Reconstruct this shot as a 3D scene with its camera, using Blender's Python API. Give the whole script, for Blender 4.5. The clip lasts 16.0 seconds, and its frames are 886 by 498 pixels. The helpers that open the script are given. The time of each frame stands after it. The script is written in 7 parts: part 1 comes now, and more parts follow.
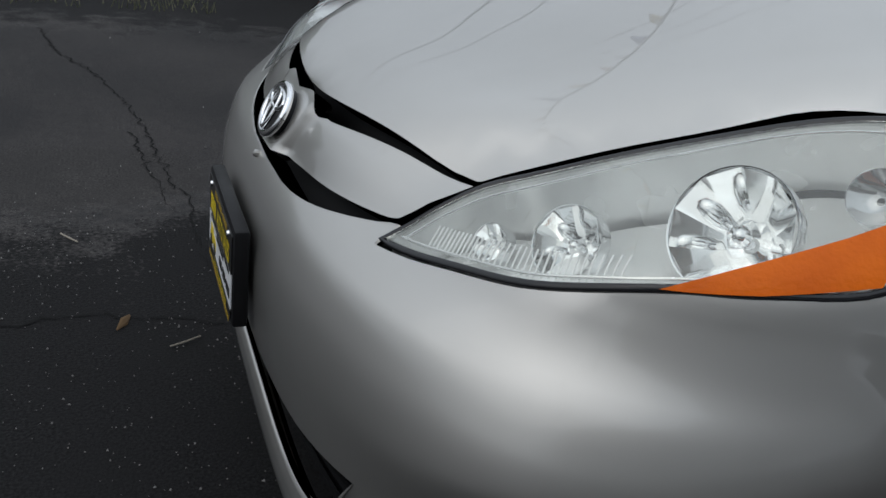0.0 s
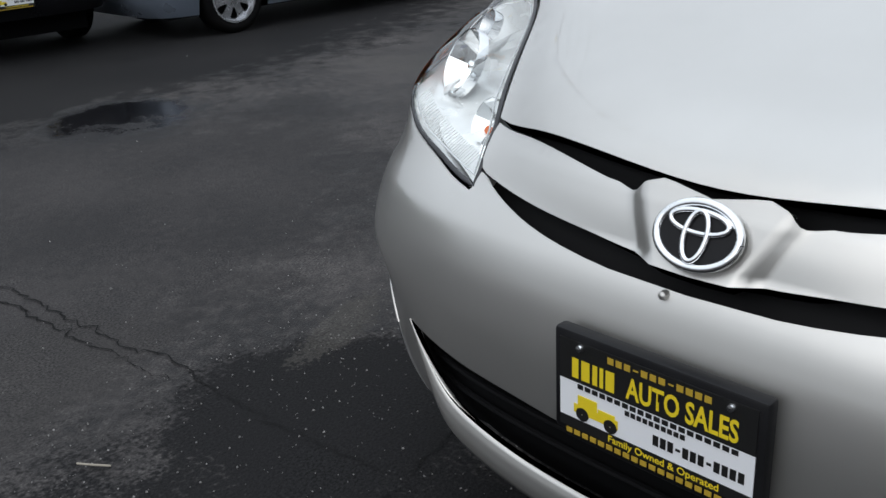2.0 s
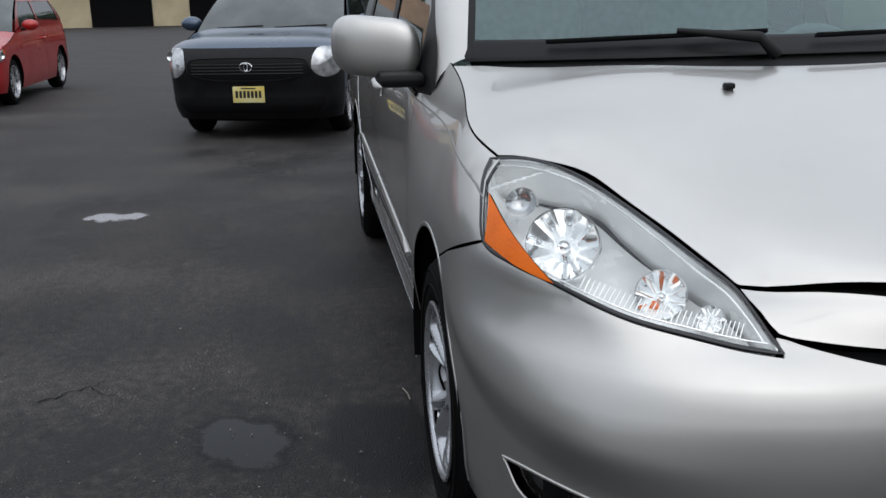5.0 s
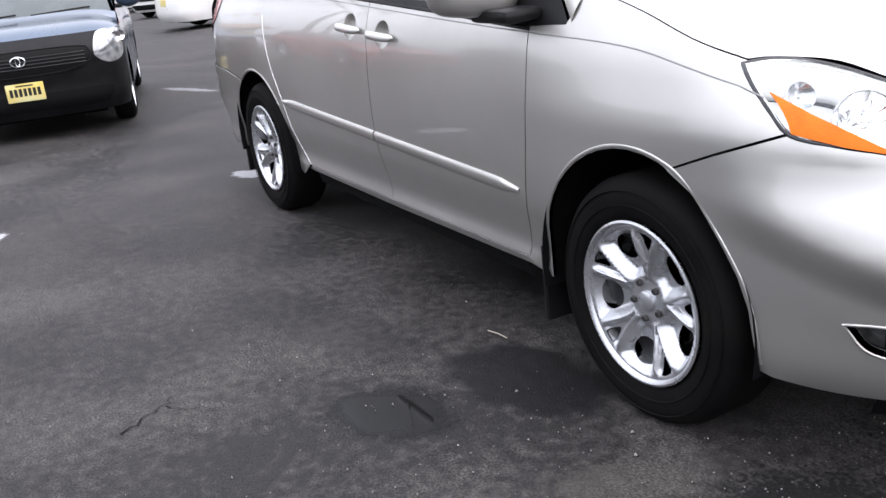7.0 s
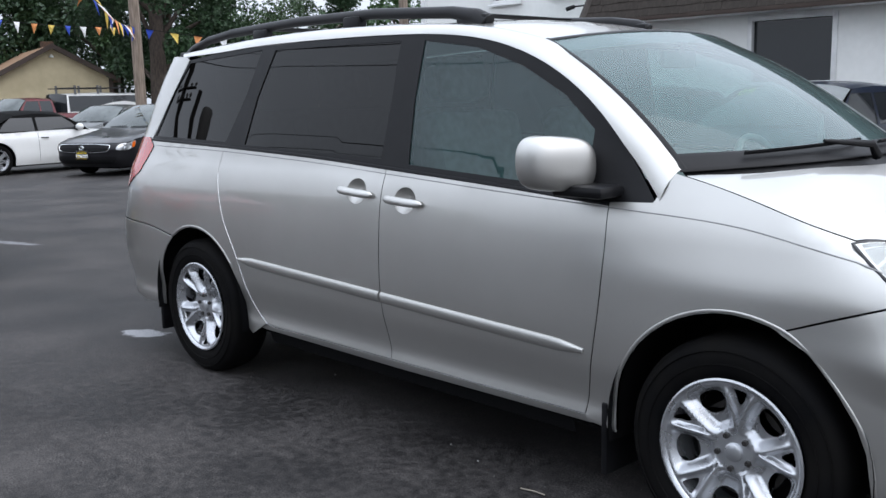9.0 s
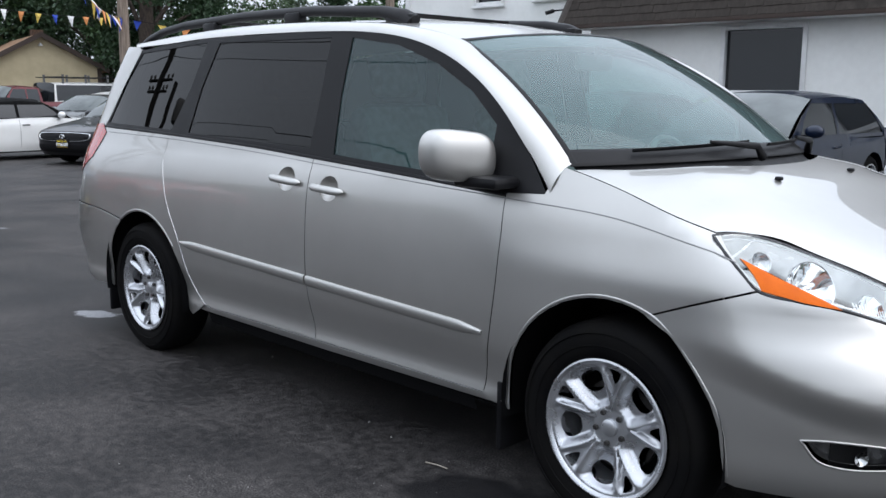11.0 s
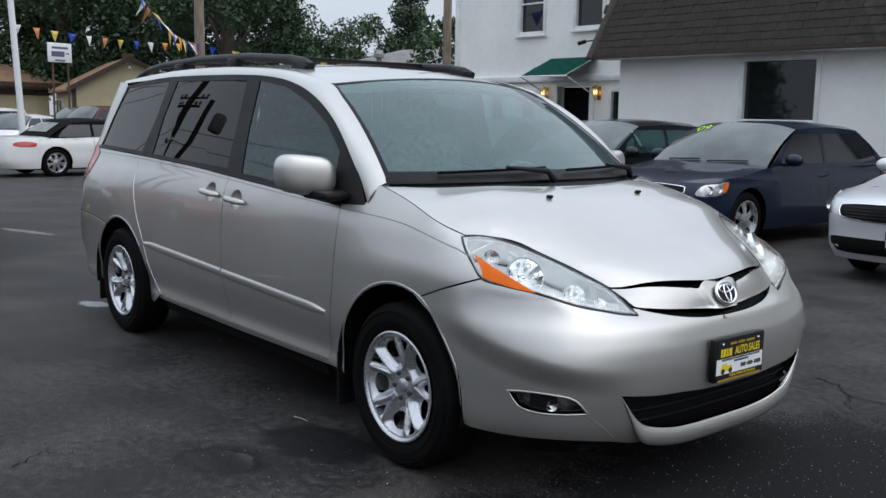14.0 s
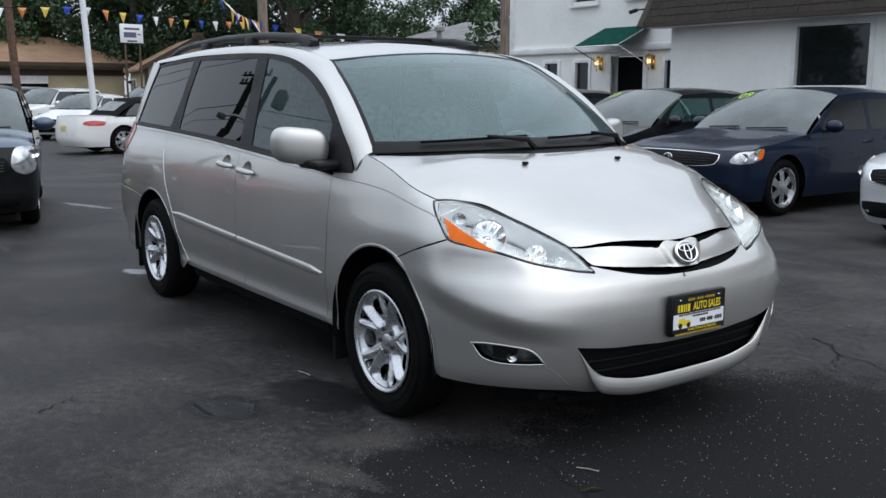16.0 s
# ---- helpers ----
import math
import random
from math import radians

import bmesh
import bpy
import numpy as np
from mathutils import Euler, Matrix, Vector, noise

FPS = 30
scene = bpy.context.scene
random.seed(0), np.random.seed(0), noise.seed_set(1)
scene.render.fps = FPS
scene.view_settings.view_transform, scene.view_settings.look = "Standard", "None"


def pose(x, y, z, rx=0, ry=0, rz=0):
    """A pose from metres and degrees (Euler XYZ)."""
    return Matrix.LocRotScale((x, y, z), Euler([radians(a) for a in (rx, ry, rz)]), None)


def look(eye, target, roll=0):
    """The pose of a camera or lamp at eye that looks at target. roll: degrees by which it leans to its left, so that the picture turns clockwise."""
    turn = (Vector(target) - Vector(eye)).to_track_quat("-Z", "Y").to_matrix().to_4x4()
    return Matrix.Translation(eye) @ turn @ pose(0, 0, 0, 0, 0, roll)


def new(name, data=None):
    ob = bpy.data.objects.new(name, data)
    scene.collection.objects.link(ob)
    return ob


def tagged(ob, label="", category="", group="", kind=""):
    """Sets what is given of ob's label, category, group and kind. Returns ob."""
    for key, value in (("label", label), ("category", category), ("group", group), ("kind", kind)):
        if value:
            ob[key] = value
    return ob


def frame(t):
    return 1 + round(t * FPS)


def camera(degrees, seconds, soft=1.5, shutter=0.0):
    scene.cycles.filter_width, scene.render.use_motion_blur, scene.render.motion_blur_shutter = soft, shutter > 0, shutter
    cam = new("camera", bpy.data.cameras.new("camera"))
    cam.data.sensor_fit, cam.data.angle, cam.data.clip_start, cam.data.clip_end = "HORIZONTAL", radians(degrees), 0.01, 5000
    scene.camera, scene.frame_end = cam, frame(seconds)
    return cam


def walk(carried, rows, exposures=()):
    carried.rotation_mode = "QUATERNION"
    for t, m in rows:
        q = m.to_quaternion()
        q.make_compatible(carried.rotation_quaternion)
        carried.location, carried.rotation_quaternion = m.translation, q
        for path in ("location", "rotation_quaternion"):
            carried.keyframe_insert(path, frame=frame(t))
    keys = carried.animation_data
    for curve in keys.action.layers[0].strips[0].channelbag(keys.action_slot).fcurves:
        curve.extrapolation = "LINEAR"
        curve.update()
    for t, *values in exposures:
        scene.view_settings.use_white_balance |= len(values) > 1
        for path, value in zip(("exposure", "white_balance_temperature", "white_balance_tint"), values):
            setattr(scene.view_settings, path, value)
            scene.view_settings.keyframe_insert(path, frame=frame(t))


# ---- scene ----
cam = camera(50.4, 16.0)
PATH = [
    (0, (1.193, 1.542, 1.205), (0.517, -0.178, 0.441), 7.0),
    (0.5, (1.372, 1.339, 1.235), (0.401, -0.21, 0.425), 4.4),
    (1, (1.608, 1.165, 1.259), (0.476, -0.321, 0.546), 2.4),
    (1.5, (1.825, 0.957, 1.251), (0.581, -0.443, 0.549), 0.4),
    (2, (1.948, 0.614, 1.256), (0.684, -0.74, 0.501), -3.2),
    (2.5, (2.163, 0.334, 1.293), (0.72, -0.796, 0.492), -3.6),
    (3, (2.308, 0.095, 1.339), (0.721, -0.869, 0.594), -6.7),
    (5.3, (2.235, -1.475, 1.343), (0.392, -1.005, 0.723), -0.2),
    (5.5, (2.23, -1.622, 1.345), (0.433, -1.078, 0.657), 0.0),
    (6, (2.14, -1.898, 1.289), (0.331, -1.446, 0.567), -2.1),
    (6.5, (1.956, -2.188, 1.329), (0.171, -1.598, 0.646), -6.8),
    (7, (1.853, -2.465, 1.348), (0.167, -1.595, 0.713), -6.4),
    (7.5, (1.684, -2.713, 1.385), (0.071, -1.596, 0.997), -1.9),
    (8, (1.491, -2.964, 1.415), (-0.094, -1.788, 1.092), -0.2),
    (8.2, (1.443, -3.126, 1.422), (-0.092, -1.887, 1.092), -0.3),
    (10.3, (1.258, -3.461, 1.369), (-0.097, -2.028, 1.033), -0.7),
    (10.5, (1.381, -3.451, 1.34), (0.014, -2.037, 0.976), 0.6),
    (11, (1.667, -3.326, 1.398), (0.268, -1.934, 1.073), 0.5),
    (11.5, (1.942, -3.167, 1.413), (0.49, -1.826, 1.104), 1.4),
    (12, (2.211, -3.169, 1.42), (0.803, -1.782, 1.114), 0.0),
    (12.5, (2.484, -3.183, 1.456), (1.094, -1.776, 1.162), -1.0),
    (13, (2.719, -3.174, 1.44), (1.296, -1.794, 1.176), -0.3),
    (13.5, (2.907, -3.16, 1.449), (1.441, -1.842, 1.109), 0.9),
    (14, (3.032, -3.219, 1.463), (1.508, -1.954, 1.182), 1.1),
    (14.5, (3.207, -3.288, 1.44), (1.696, -2.011, 1.143), 2.7),
    (15, (3.328, -3.253, 1.459), (1.78, -2.032, 1.12), 0.7),
    (15.5, (3.421, -3.135, 1.457), (1.853, -1.939, 1.125), -0.2),
    (16, (3.499, -3.072, 1.465), (1.89, -1.934, 1.127), -0.0),
]
walk(cam, [(t, look(eye, target, roll)) for t, eye, target, roll in PATH],
     [(0, -.1, 6500, 10), (.5, .1, 6500, 10), (1, .3, 6500, 10), (1.5, .4, 6500, 10), (3, .5, 6550, 12), (5.5, .3, 6550, 12), (6, 1.25, 6650, 16), (6.5, 1.7, 6650, 18), (7, 1.6, 6650, 18), (7.5, 1.15, 6400, 13),
      (8, 1.1, 6300, 13), (10.5, .98, 6300, 13), (11.5, .8, 6300, 12), (12.5, .3, 6300, 11), (13.5, .35, 6300, 11), (14.5, .6, 6300, 11), (16, .6, 6300, 11)])
# ---- light: an overcast afternoon ----
SUN_UP, SUN_TURN = radians(48), radians(75)
world = bpy.data.worlds.new("world")
scene.world = world
world.use_nodes = True
wn, wl = world.node_tree.nodes, world.node_tree.links
sky = wn.new("ShaderNodeTexSky")
sky.sky_type, sky.sun_disc = "NISHITA", False
sky.sun_elevation, sky.sun_rotation = SUN_UP, SUN_TURN
sky.air_density, sky.dust_density, sky.ozone_density = 1.0, 4.0, 1.0
cover = wn.new("ShaderNodeHueSaturation")
cover.inputs["Saturation"].default_value = 0.22
wl.new(sky.outputs[0], cover.inputs["Color"])
# soft cloud cover, brighter and darker in broad patches
wc = wn.new("ShaderNodeTexCoord")
wnoise = wn.new("ShaderNodeTexNoise")
wnoise.inputs["Scale"].default_value, wnoise.inputs["Detail"].default_value = 2.2, 5.0
wl.new(wc.outputs["Generated"], wnoise.inputs["Vector"])
wramp = wn.new("ShaderNodeMapRange")
wramp.inputs["From Min"].default_value, wramp.inputs["From Max"].default_value = 0.3, 0.7
wramp.inputs["To Min"].default_value, wramp.inputs["To Max"].default_value = 0.82, 1.15
wl.new(wnoise.outputs["Fac"], wramp.inputs["Value"])
wmul = wn.new("ShaderNodeMix")
wmul.data_type, wmul.blend_type = "RGBA", "MULTIPLY"
wmul.inputs["Factor"].default_value = 1.0
wl.new(wramp.outputs[0], wmul.inputs["B"])
# the cloud layer evens out the clear sky's gradient
even = wn.new("ShaderNodeMix")
even.data_type = "RGBA"
even.inputs["Factor"].default_value = 0.85
even.inputs["B"].default_value = (5.3, 5.85, 6.5, 1)
wl.new(cover.outputs[0], even.inputs["A"])
wl.new(even.outputs["Result"], wmul.inputs["A"])
# an overcast sky is about three times as bright overhead as at the horizon
split = wn.new("ShaderNodeSeparateXYZ")
wl.new(wc.outputs["Generated"], split.inputs[0])
rise = wn.new("ShaderNodeMapRange")
rise.inputs["From Min"].default_value, rise.inputs["From Max"].default_value = 0.0, 1.0
rise.inputs["To Min"].default_value, rise.inputs["To Max"].default_value = 0.50, 1.31
wl.new(split.outputs["Z"], rise.inputs["Value"])
dome = wn.new("ShaderNodeMix")
dome.data_type, dome.blend_type = "RGBA", "MULTIPLY"
dome.inputs["Factor"].default_value = 1.0
wl.new(wmul.outputs["Result"], dome.inputs["A"])
wl.new(rise.outputs[0], dome.inputs["B"])
wl.new(dome.outputs["Result"], wn["Background"].inputs["Color"])
wn["Background"].inputs["Strength"].default_value = 0.15

sun = new("sun", bpy.data.lights.new("sun", "SUN"))
sun.data.energy, sun.data.angle, sun.data.color = 0.42, radians(75), (1.0, 0.97, 0.93)
sun.matrix_world = look((0, 0, 0), (-math.sin(SUN_TURN) * math.cos(SUN_UP), -math.cos(SUN_TURN) * math.cos(SUN_UP), -math.sin(SUN_UP)))

# ---- building kit ----
from mathutils.geometry import delaunay_2d_cdt


def curve(xs, ys):
    """A smooth curve through the given points."""
    m = [float(v) for v in np.gradient(np.array(ys, float), np.array(xs, float))]
    xs, ys, n = [float(v) for v in xs], [float(v) for v in ys], len(xs)

    def f(x):
        x = min(max(x, xs[0]), xs[-1])
        i = 0
        while i < n - 2 and x > xs[i + 1]:
            i += 1
        h = xs[i + 1] - xs[i]
        t = (x - xs[i]) / h
        return (1 + 2 * t) * (1 - t) ** 2 * ys[i] + t * (1 - t) ** 2 * h * m[i] + t * t * (3 - 2 * t) * ys[i + 1] + t * t * (t - 1) * h * m[i + 1]
    return f


def smooth(a, b, x):
    t = min(max((x - a) / (b - a), 0), 1)
    return t * t * (3 - 2 * t)


def link(name, me, material, parent=None, label=""):
    for m in (material if isinstance(material, (list, tuple)) else [material]):
        me.materials.append(m)
    ob = new(name, me)
    if parent is not None:
        ob.parent = parent
    return tagged(ob, label)


def part(name, bm, material, parent=None, label="", flat=None):
    """A bmesh as one mesh object. flat: the angle in degrees above which an edge stays sharp."""
    me = bpy.data.meshes.new(name)
    bmesh.ops.recalc_face_normals(bm, faces=bm.faces)
    bm.to_mesh(me)
    bm.free()
    if flat is not None:
        for p in me.polygons:
            p.use_smooth = True
        me.set_sharp_from_angle(angle=radians(flat))
    return link(name, me, material, parent, label)


def thing(name, label, category, m=None, group="", kind=""):
    ob = new(name)
    ob.empty_display_size = 0.1
    if m is not None:
        ob.matrix_world = m
    return tagged(ob, label, category, group, kind)


def box(bm, x0, x1, y0, y1, z0, z1, bevel=0.0, seg=2):
    made = bmesh.ops.create_cube(bm, size=1.0, matrix=Matrix.LocRotScale(((x0 + x1) / 2, (y0 + y1) / 2, (z0 + z1) / 2), None, (x1 - x0, y1 - y0, z1 - z0)))
    if bevel:
        vs = set(made["verts"])
        es = [e for e in bm.edges if e.verts[0] in vs and e.verts[1] in vs]
        bmesh.ops.bevel(bm, geom=es, offset=bevel, segments=seg, profile=0.5, affect="EDGES")
    return bm


def boxed(name, size, material, parent=None, bevel=0.0, label="", flat=30):
    return part(name, box(bmesh.new(), *size, bevel=bevel), material, parent, label, flat if bevel else None)


def tube(bm, points, radius, sides=8, caps=True, squash=1.0):
    """A round bar along the points; radius is a number or one for each point."""
    pts = [Vector(p) for p in points]
    rings, up = [], None
    for i, p in enumerate(pts):
        d = (pts[min(i + 1, len(pts) - 1)] - pts[max(i - 1, 0)]).normalized()
        if up is None:
            up = d.orthogonal().normalized()
        up = (up - d * up.dot(d)).normalized()
        w = d.cross(up)
        r = radius[i] if isinstance(radius, (list, tuple)) else radius
        rings.append([bm.verts.new(p + (up * math.cos(a) + w * math.sin(a) * squash) * r) for a in (2 * math.pi * k / sides for k in range(sides))])
    for a, b in zip(rings, rings[1:]):
        for k in range(sides):
            bm.faces.new((a[k], a[(k + 1) % sides], b[(k + 1) % sides], b[k]))
    if caps:
        bm.faces.new(rings[0][::-1])
        bm.faces.new(rings[-1])
    return bm


def lathe(bm, profile, axis="y", steps=48, centre=(0, 0, 0), closed=False):
    """Turns (radius, along) pairs round an axis."""
    c = Vector(centre)
    rings = []
    for k in range(steps):
        a = 2 * math.pi * k / steps
        ring = []
        for r, h in profile:
            u, v = r * math.cos(a), r * math.sin(a)
            ring.append(bm.verts.new(c + (Vector((u, h, v)) if axis == "y" else Vector((h, u, v)) if axis == "x" else Vector((u, v, h)))))
        rings.append(ring)
    n = len(profile)
    for k in range(steps):
        a, b = rings[k], rings[(k + 1) % steps]
        for i in range(n if closed else n - 1):
            j = (i + 1) % n
            bm.faces.new((a[i], a[j], b[j], b[i]))
    return bm


def spline(points, step=0.03, closed=True, sharp=()):
    """A Catmull-Rom line through 2D points, cut to about the given step; sharp: indices that stay corners."""
    p = [Vector(q).to_2d() for q in points]
    n, out = len(p), []
    for i in range(n if closed else n - 1):
        a, b = p[i], p[(i + 1) % n]
        prev, nxt = p[(i - 1) % n], p[(i + 2) % n]
        if i in sharp or (not closed and i == 0):
            prev = a * 2 - b
        if (i + 1) % n in sharp or (not closed and i == n - 2):
            nxt = b * 2 - a
        m0, m1 = (b - prev) / 2, (nxt - a) / 2
        if m0.length > (b - a).length:
            m0 *= (b - a).length / m0.length
        if m1.length > (b - a).length:
            m1 *= (b - a).length / m1.length
        k = max(1, round((b - a).length / step))
        for j in range(k):
            t = j / k
            out.append(a * ((1 + 2 * t) * (1 - t) ** 2) + m0 * (t * (1 - t) ** 2) + b * (t * t * (3 - 2 * t)) + m1 * (t * t * (t - 1)))
    if not closed:
        out.append(p[-1])
    return out


def straight(points, step=0.03):
    return spline(points, step, True, range(len(points)))


def inside(poly, pts):
    x, y = pts[:, 0], pts[:, 1]
    q = np.array([(v[0], v[1]) for v in poly])
    r = np.roll(q, -1, axis=0)
    hit = np.zeros(len(pts), bool)
    for (x0, y0), (x1, y1) in zip(q, r):
        if y0 != y1:
            hit ^= ((y0 > y) != (y1 > y)) & (x < (x1 - x0) * (y - y0) / (y1 - y0) + x0)
    return hit


def inset(poly, d):
    """The outline moved inwards by d."""
    p = [Vector(v).to_2d() for v in poly]
    area = sum(a.x * b.y - b.x * a.y for a, b in zip(p, p[1:] + p[:1]))
    s = 1 if area > 0 else -1
    out = []
    for i, v in enumerate(p):
        e0, e1 = (v - p[i - 1]).normalized(), (p[(i + 1) % len(p)] - v).normalized()
        n = Vector((-e0.y - e1.y, e0.x + e1.x)) * s
        if n.length > 1e-6:
            n.normalize()
            c = max(0.35, n.dot(Vector((-e1.y, e1.x)) * s))
            v = v + n * (d / c)
        out.append(v)
    return out


def sheet(name, outline, surf, material, parent=None, step=0.04, holes=(), rim=0.012, lift=0.0, label="", flip=False, aspect=1.0):
    """A curved panel: the outline and its holes in the surface's own two coordinates, laid on surf(u, v), with a
    turned-in edge of the depth rim. The panel is lifted off the surface by lift."""
    loops = [[Vector(v).to_2d() for v in outline]] + [[Vector(v).to_2d() for v in h] for h in holes]
    pts, edges = [], []
    for lp in loops:
        s = len(pts)
        pts += lp
        edges += [(s + i, s + (i + 1) % len(lp)) for i in range(len(lp))]
    nb = len(pts)
    arr = np.array([(v.x, v.y) for v in pts])
    lo, hi = arr[:len(loops[0])].min(0), arr[:len(loops[0])].max(0)
    su = step / aspect
    gx, gy = np.meshgrid(np.arange(lo[0] + su / 2, hi[0], su), np.arange(lo[1] + step / 2, hi[1], step))
    gx[1::2] += su / 2
    g = np.column_stack((gx.ravel(), gy.ravel()))
    if len(g):
        ok = inside(loops[0], g)
        for h in loops[1:]:
            ok &= ~inside(h, g)
        g = g[ok]
    if len(g):
        sc = np.array((aspect, 1.0))
        near = np.min(np.linalg.norm((g[:, None, :] - arr[None]) * sc, axis=2), axis=1)
        g = g[near > step * 0.45]
        pts += [Vector(q) for q in g]
    vs, _, fs, ov, _, _ = delaunay_2d_cdt(pts, edges, [], 0, 1e-6)
    vs2 = np.array([(v[0], v[1]) for v in vs])
    cen = np.array([vs2[list(f)].mean(0) for f in fs])
    ok = inside(loops[0], cen)
    for h in loops[1:]:
        ok &= ~inside(h, cen)
    fs = [list(f) for f, k in zip(fs, ok) if k]
    e = 0.002
    P, Nn = [], []
    for u, v in vs2:
        p = Vector(surf(u, v))
        n = (Vector(surf(u + e, v)) - Vector(surf(u - e, v))).cross(Vector(surf(u, v + e)) - Vector(surf(u, v - e)))
        n = n.normalized() * (-1 if flip else 1) if n.length > 1e-12 else Vector((0, 0, 1))
        P.append(p + n * lift)
        Nn.append(n)
    if flip:
        fs = [f[::-1] for f in fs]
    back = {}
    for k, orig in enumerate(ov):
        for o in orig:
            if o < nb:
                back[o] = k
    if rim:
        s = 0
        for lp in loops:
            ring = [back.get(s + i) for i in range(len(lp))]
            s += len(lp)
            for a, b in zip(ring, ring[1:] + ring[:1]):
                if a is None or b is None or a == b:
                    continue
                i = len(P)
                P += [P[a], P[b], P[b] - Nn[b] * rim, P[a] - Nn[a] * rim]
                out = (P[b] - P[a]).cross(Nn[a])
                out = out.normalized() if out.length > 1e-9 else Nn[a]
                Nn += [(out + Nn[a]).normalized(), (out + Nn[b]).normalized(), out, out]
                fs.append([i, i + 1, i + 2, i + 3])
    me = bpy.data.meshes.new(name)
    me.from_pydata([tuple(p) for p in P], [], fs)
    for p in me.polygons:
        p.use_smooth = True
    me.normals_split_custom_set_from_vertices([tuple(n) for n in Nn])
    return link(name, me, material, parent, label)


def ribbon(bm, line, width, height, surf, lift=0.0):
    """A raised strip along a line of surface coordinates: flat underneath, rounded on top."""
    rows = []
    for i, (u, v) in enumerate(line):
        a, b = Vector(line[max(i - 1, 0)]), Vector(line[min(i + 1, len(line) - 1)])
        p = Vector(surf(u, v))
        e = 0.002
        n = (Vector(surf(u + e, v)) - Vector(surf(u - e, v))).cross(Vector(surf(u, v + e)) - Vector(surf(u, v - e))).normalized()
        d = Vector(surf(*b)) - Vector(surf(*a))
        w = n.cross(d).normalized()
        p += n * lift
        k = width if not callable(width) else width(i / (len(line) - 1))
        rows.append([bm.verts.new(p + w * (k / 2 * c) + n * (height * h)) for c, h in ((-1, -0.3), (-0.95, 0.35), (-0.6, 0.9), (0, 1), (0.6, 0.9), (0.95, 0.35), (1, -0.3))])
    for a, b in zip(rows, rows[1:]):
        for i in range(6):
            bm.faces.new((a[i], a[i + 1], b[i + 1], b[i]))
    bm.faces.new(rows[0])
    bm.faces.new(rows[-1][::-1])
    return bm


def grid(name, fn, nu, nv, material, parent=None, label="", flip=False, faces=None):
    """A smooth sheet of nu by nv cells; fn takes 0..1 twice."""
    P = [tuple(fn(i / nu, j / nv)) for i in range(nu + 1) for j in range(nv + 1)]
    F = []
    for i in range(nu):
        for j in range(nv):
            a = i * (nv + 1) + j
            q = [a, a + 1, a + nv + 2, a + nv + 1]
            F.append(q[::-1] if flip else q)
    me = bpy.data.meshes.new(name)
    me.from_pydata(P, [], F)
    for p in me.polygons:
        p.use_smooth = True
    return link(name, me, material, parent, label)


def words(name, text, size, m, material, parent=None, width=None, depth=0.0, label="", bold=0.0):
    """Lettering in the built-in font as a mesh, centred on m, reading along its x."""
    cu = bpy.data.curves.new(name, "FONT")
    cu.body, cu.size, cu.align_x, cu.align_y, cu.extrude = text, size, "CENTER", "CENTER", depth
    cu.resolution_u, cu.offset = 3, bold
    tmp = bpy.data.objects.new(name, cu)
    scene.collection.objects.link(tmp)
    bpy.context.view_layer.update()
    me = bpy.data.meshes.new_from_object(tmp.evaluated_get(bpy.context.evaluated_depsgraph_get()))
    bpy.data.objects.remove(tmp)
    if width:
        w = max(v.co.x for v in me.vertices) - min(v.co.x for v in me.vertices)
        for v in me.vertices:
            v.co.x *= width / w
    me.transform(m)
    me.materials.clear()
    return link(name, me, material, parent, label)


# ---- materials ----
def material(name, colour, rough=0.5, metal=0.0, coat=0.0, coat_rough=0.03, spec=0.5):
    m = bpy.data.materials.new(name)
    m.use_nodes = True
    b = m.node_tree.nodes["Principled BSDF"]
    b.inputs["Base Color"].default_value = (*colour, 1)
    b.inputs["Roughness"].default_value, b.inputs["Metallic"].default_value = rough, metal
    b.inputs["Coat Weight"].default_value, b.inputs["Coat Roughness"].default_value = coat, coat_rough
    b.inputs["Specular IOR Level"].default_value = spec
    return m


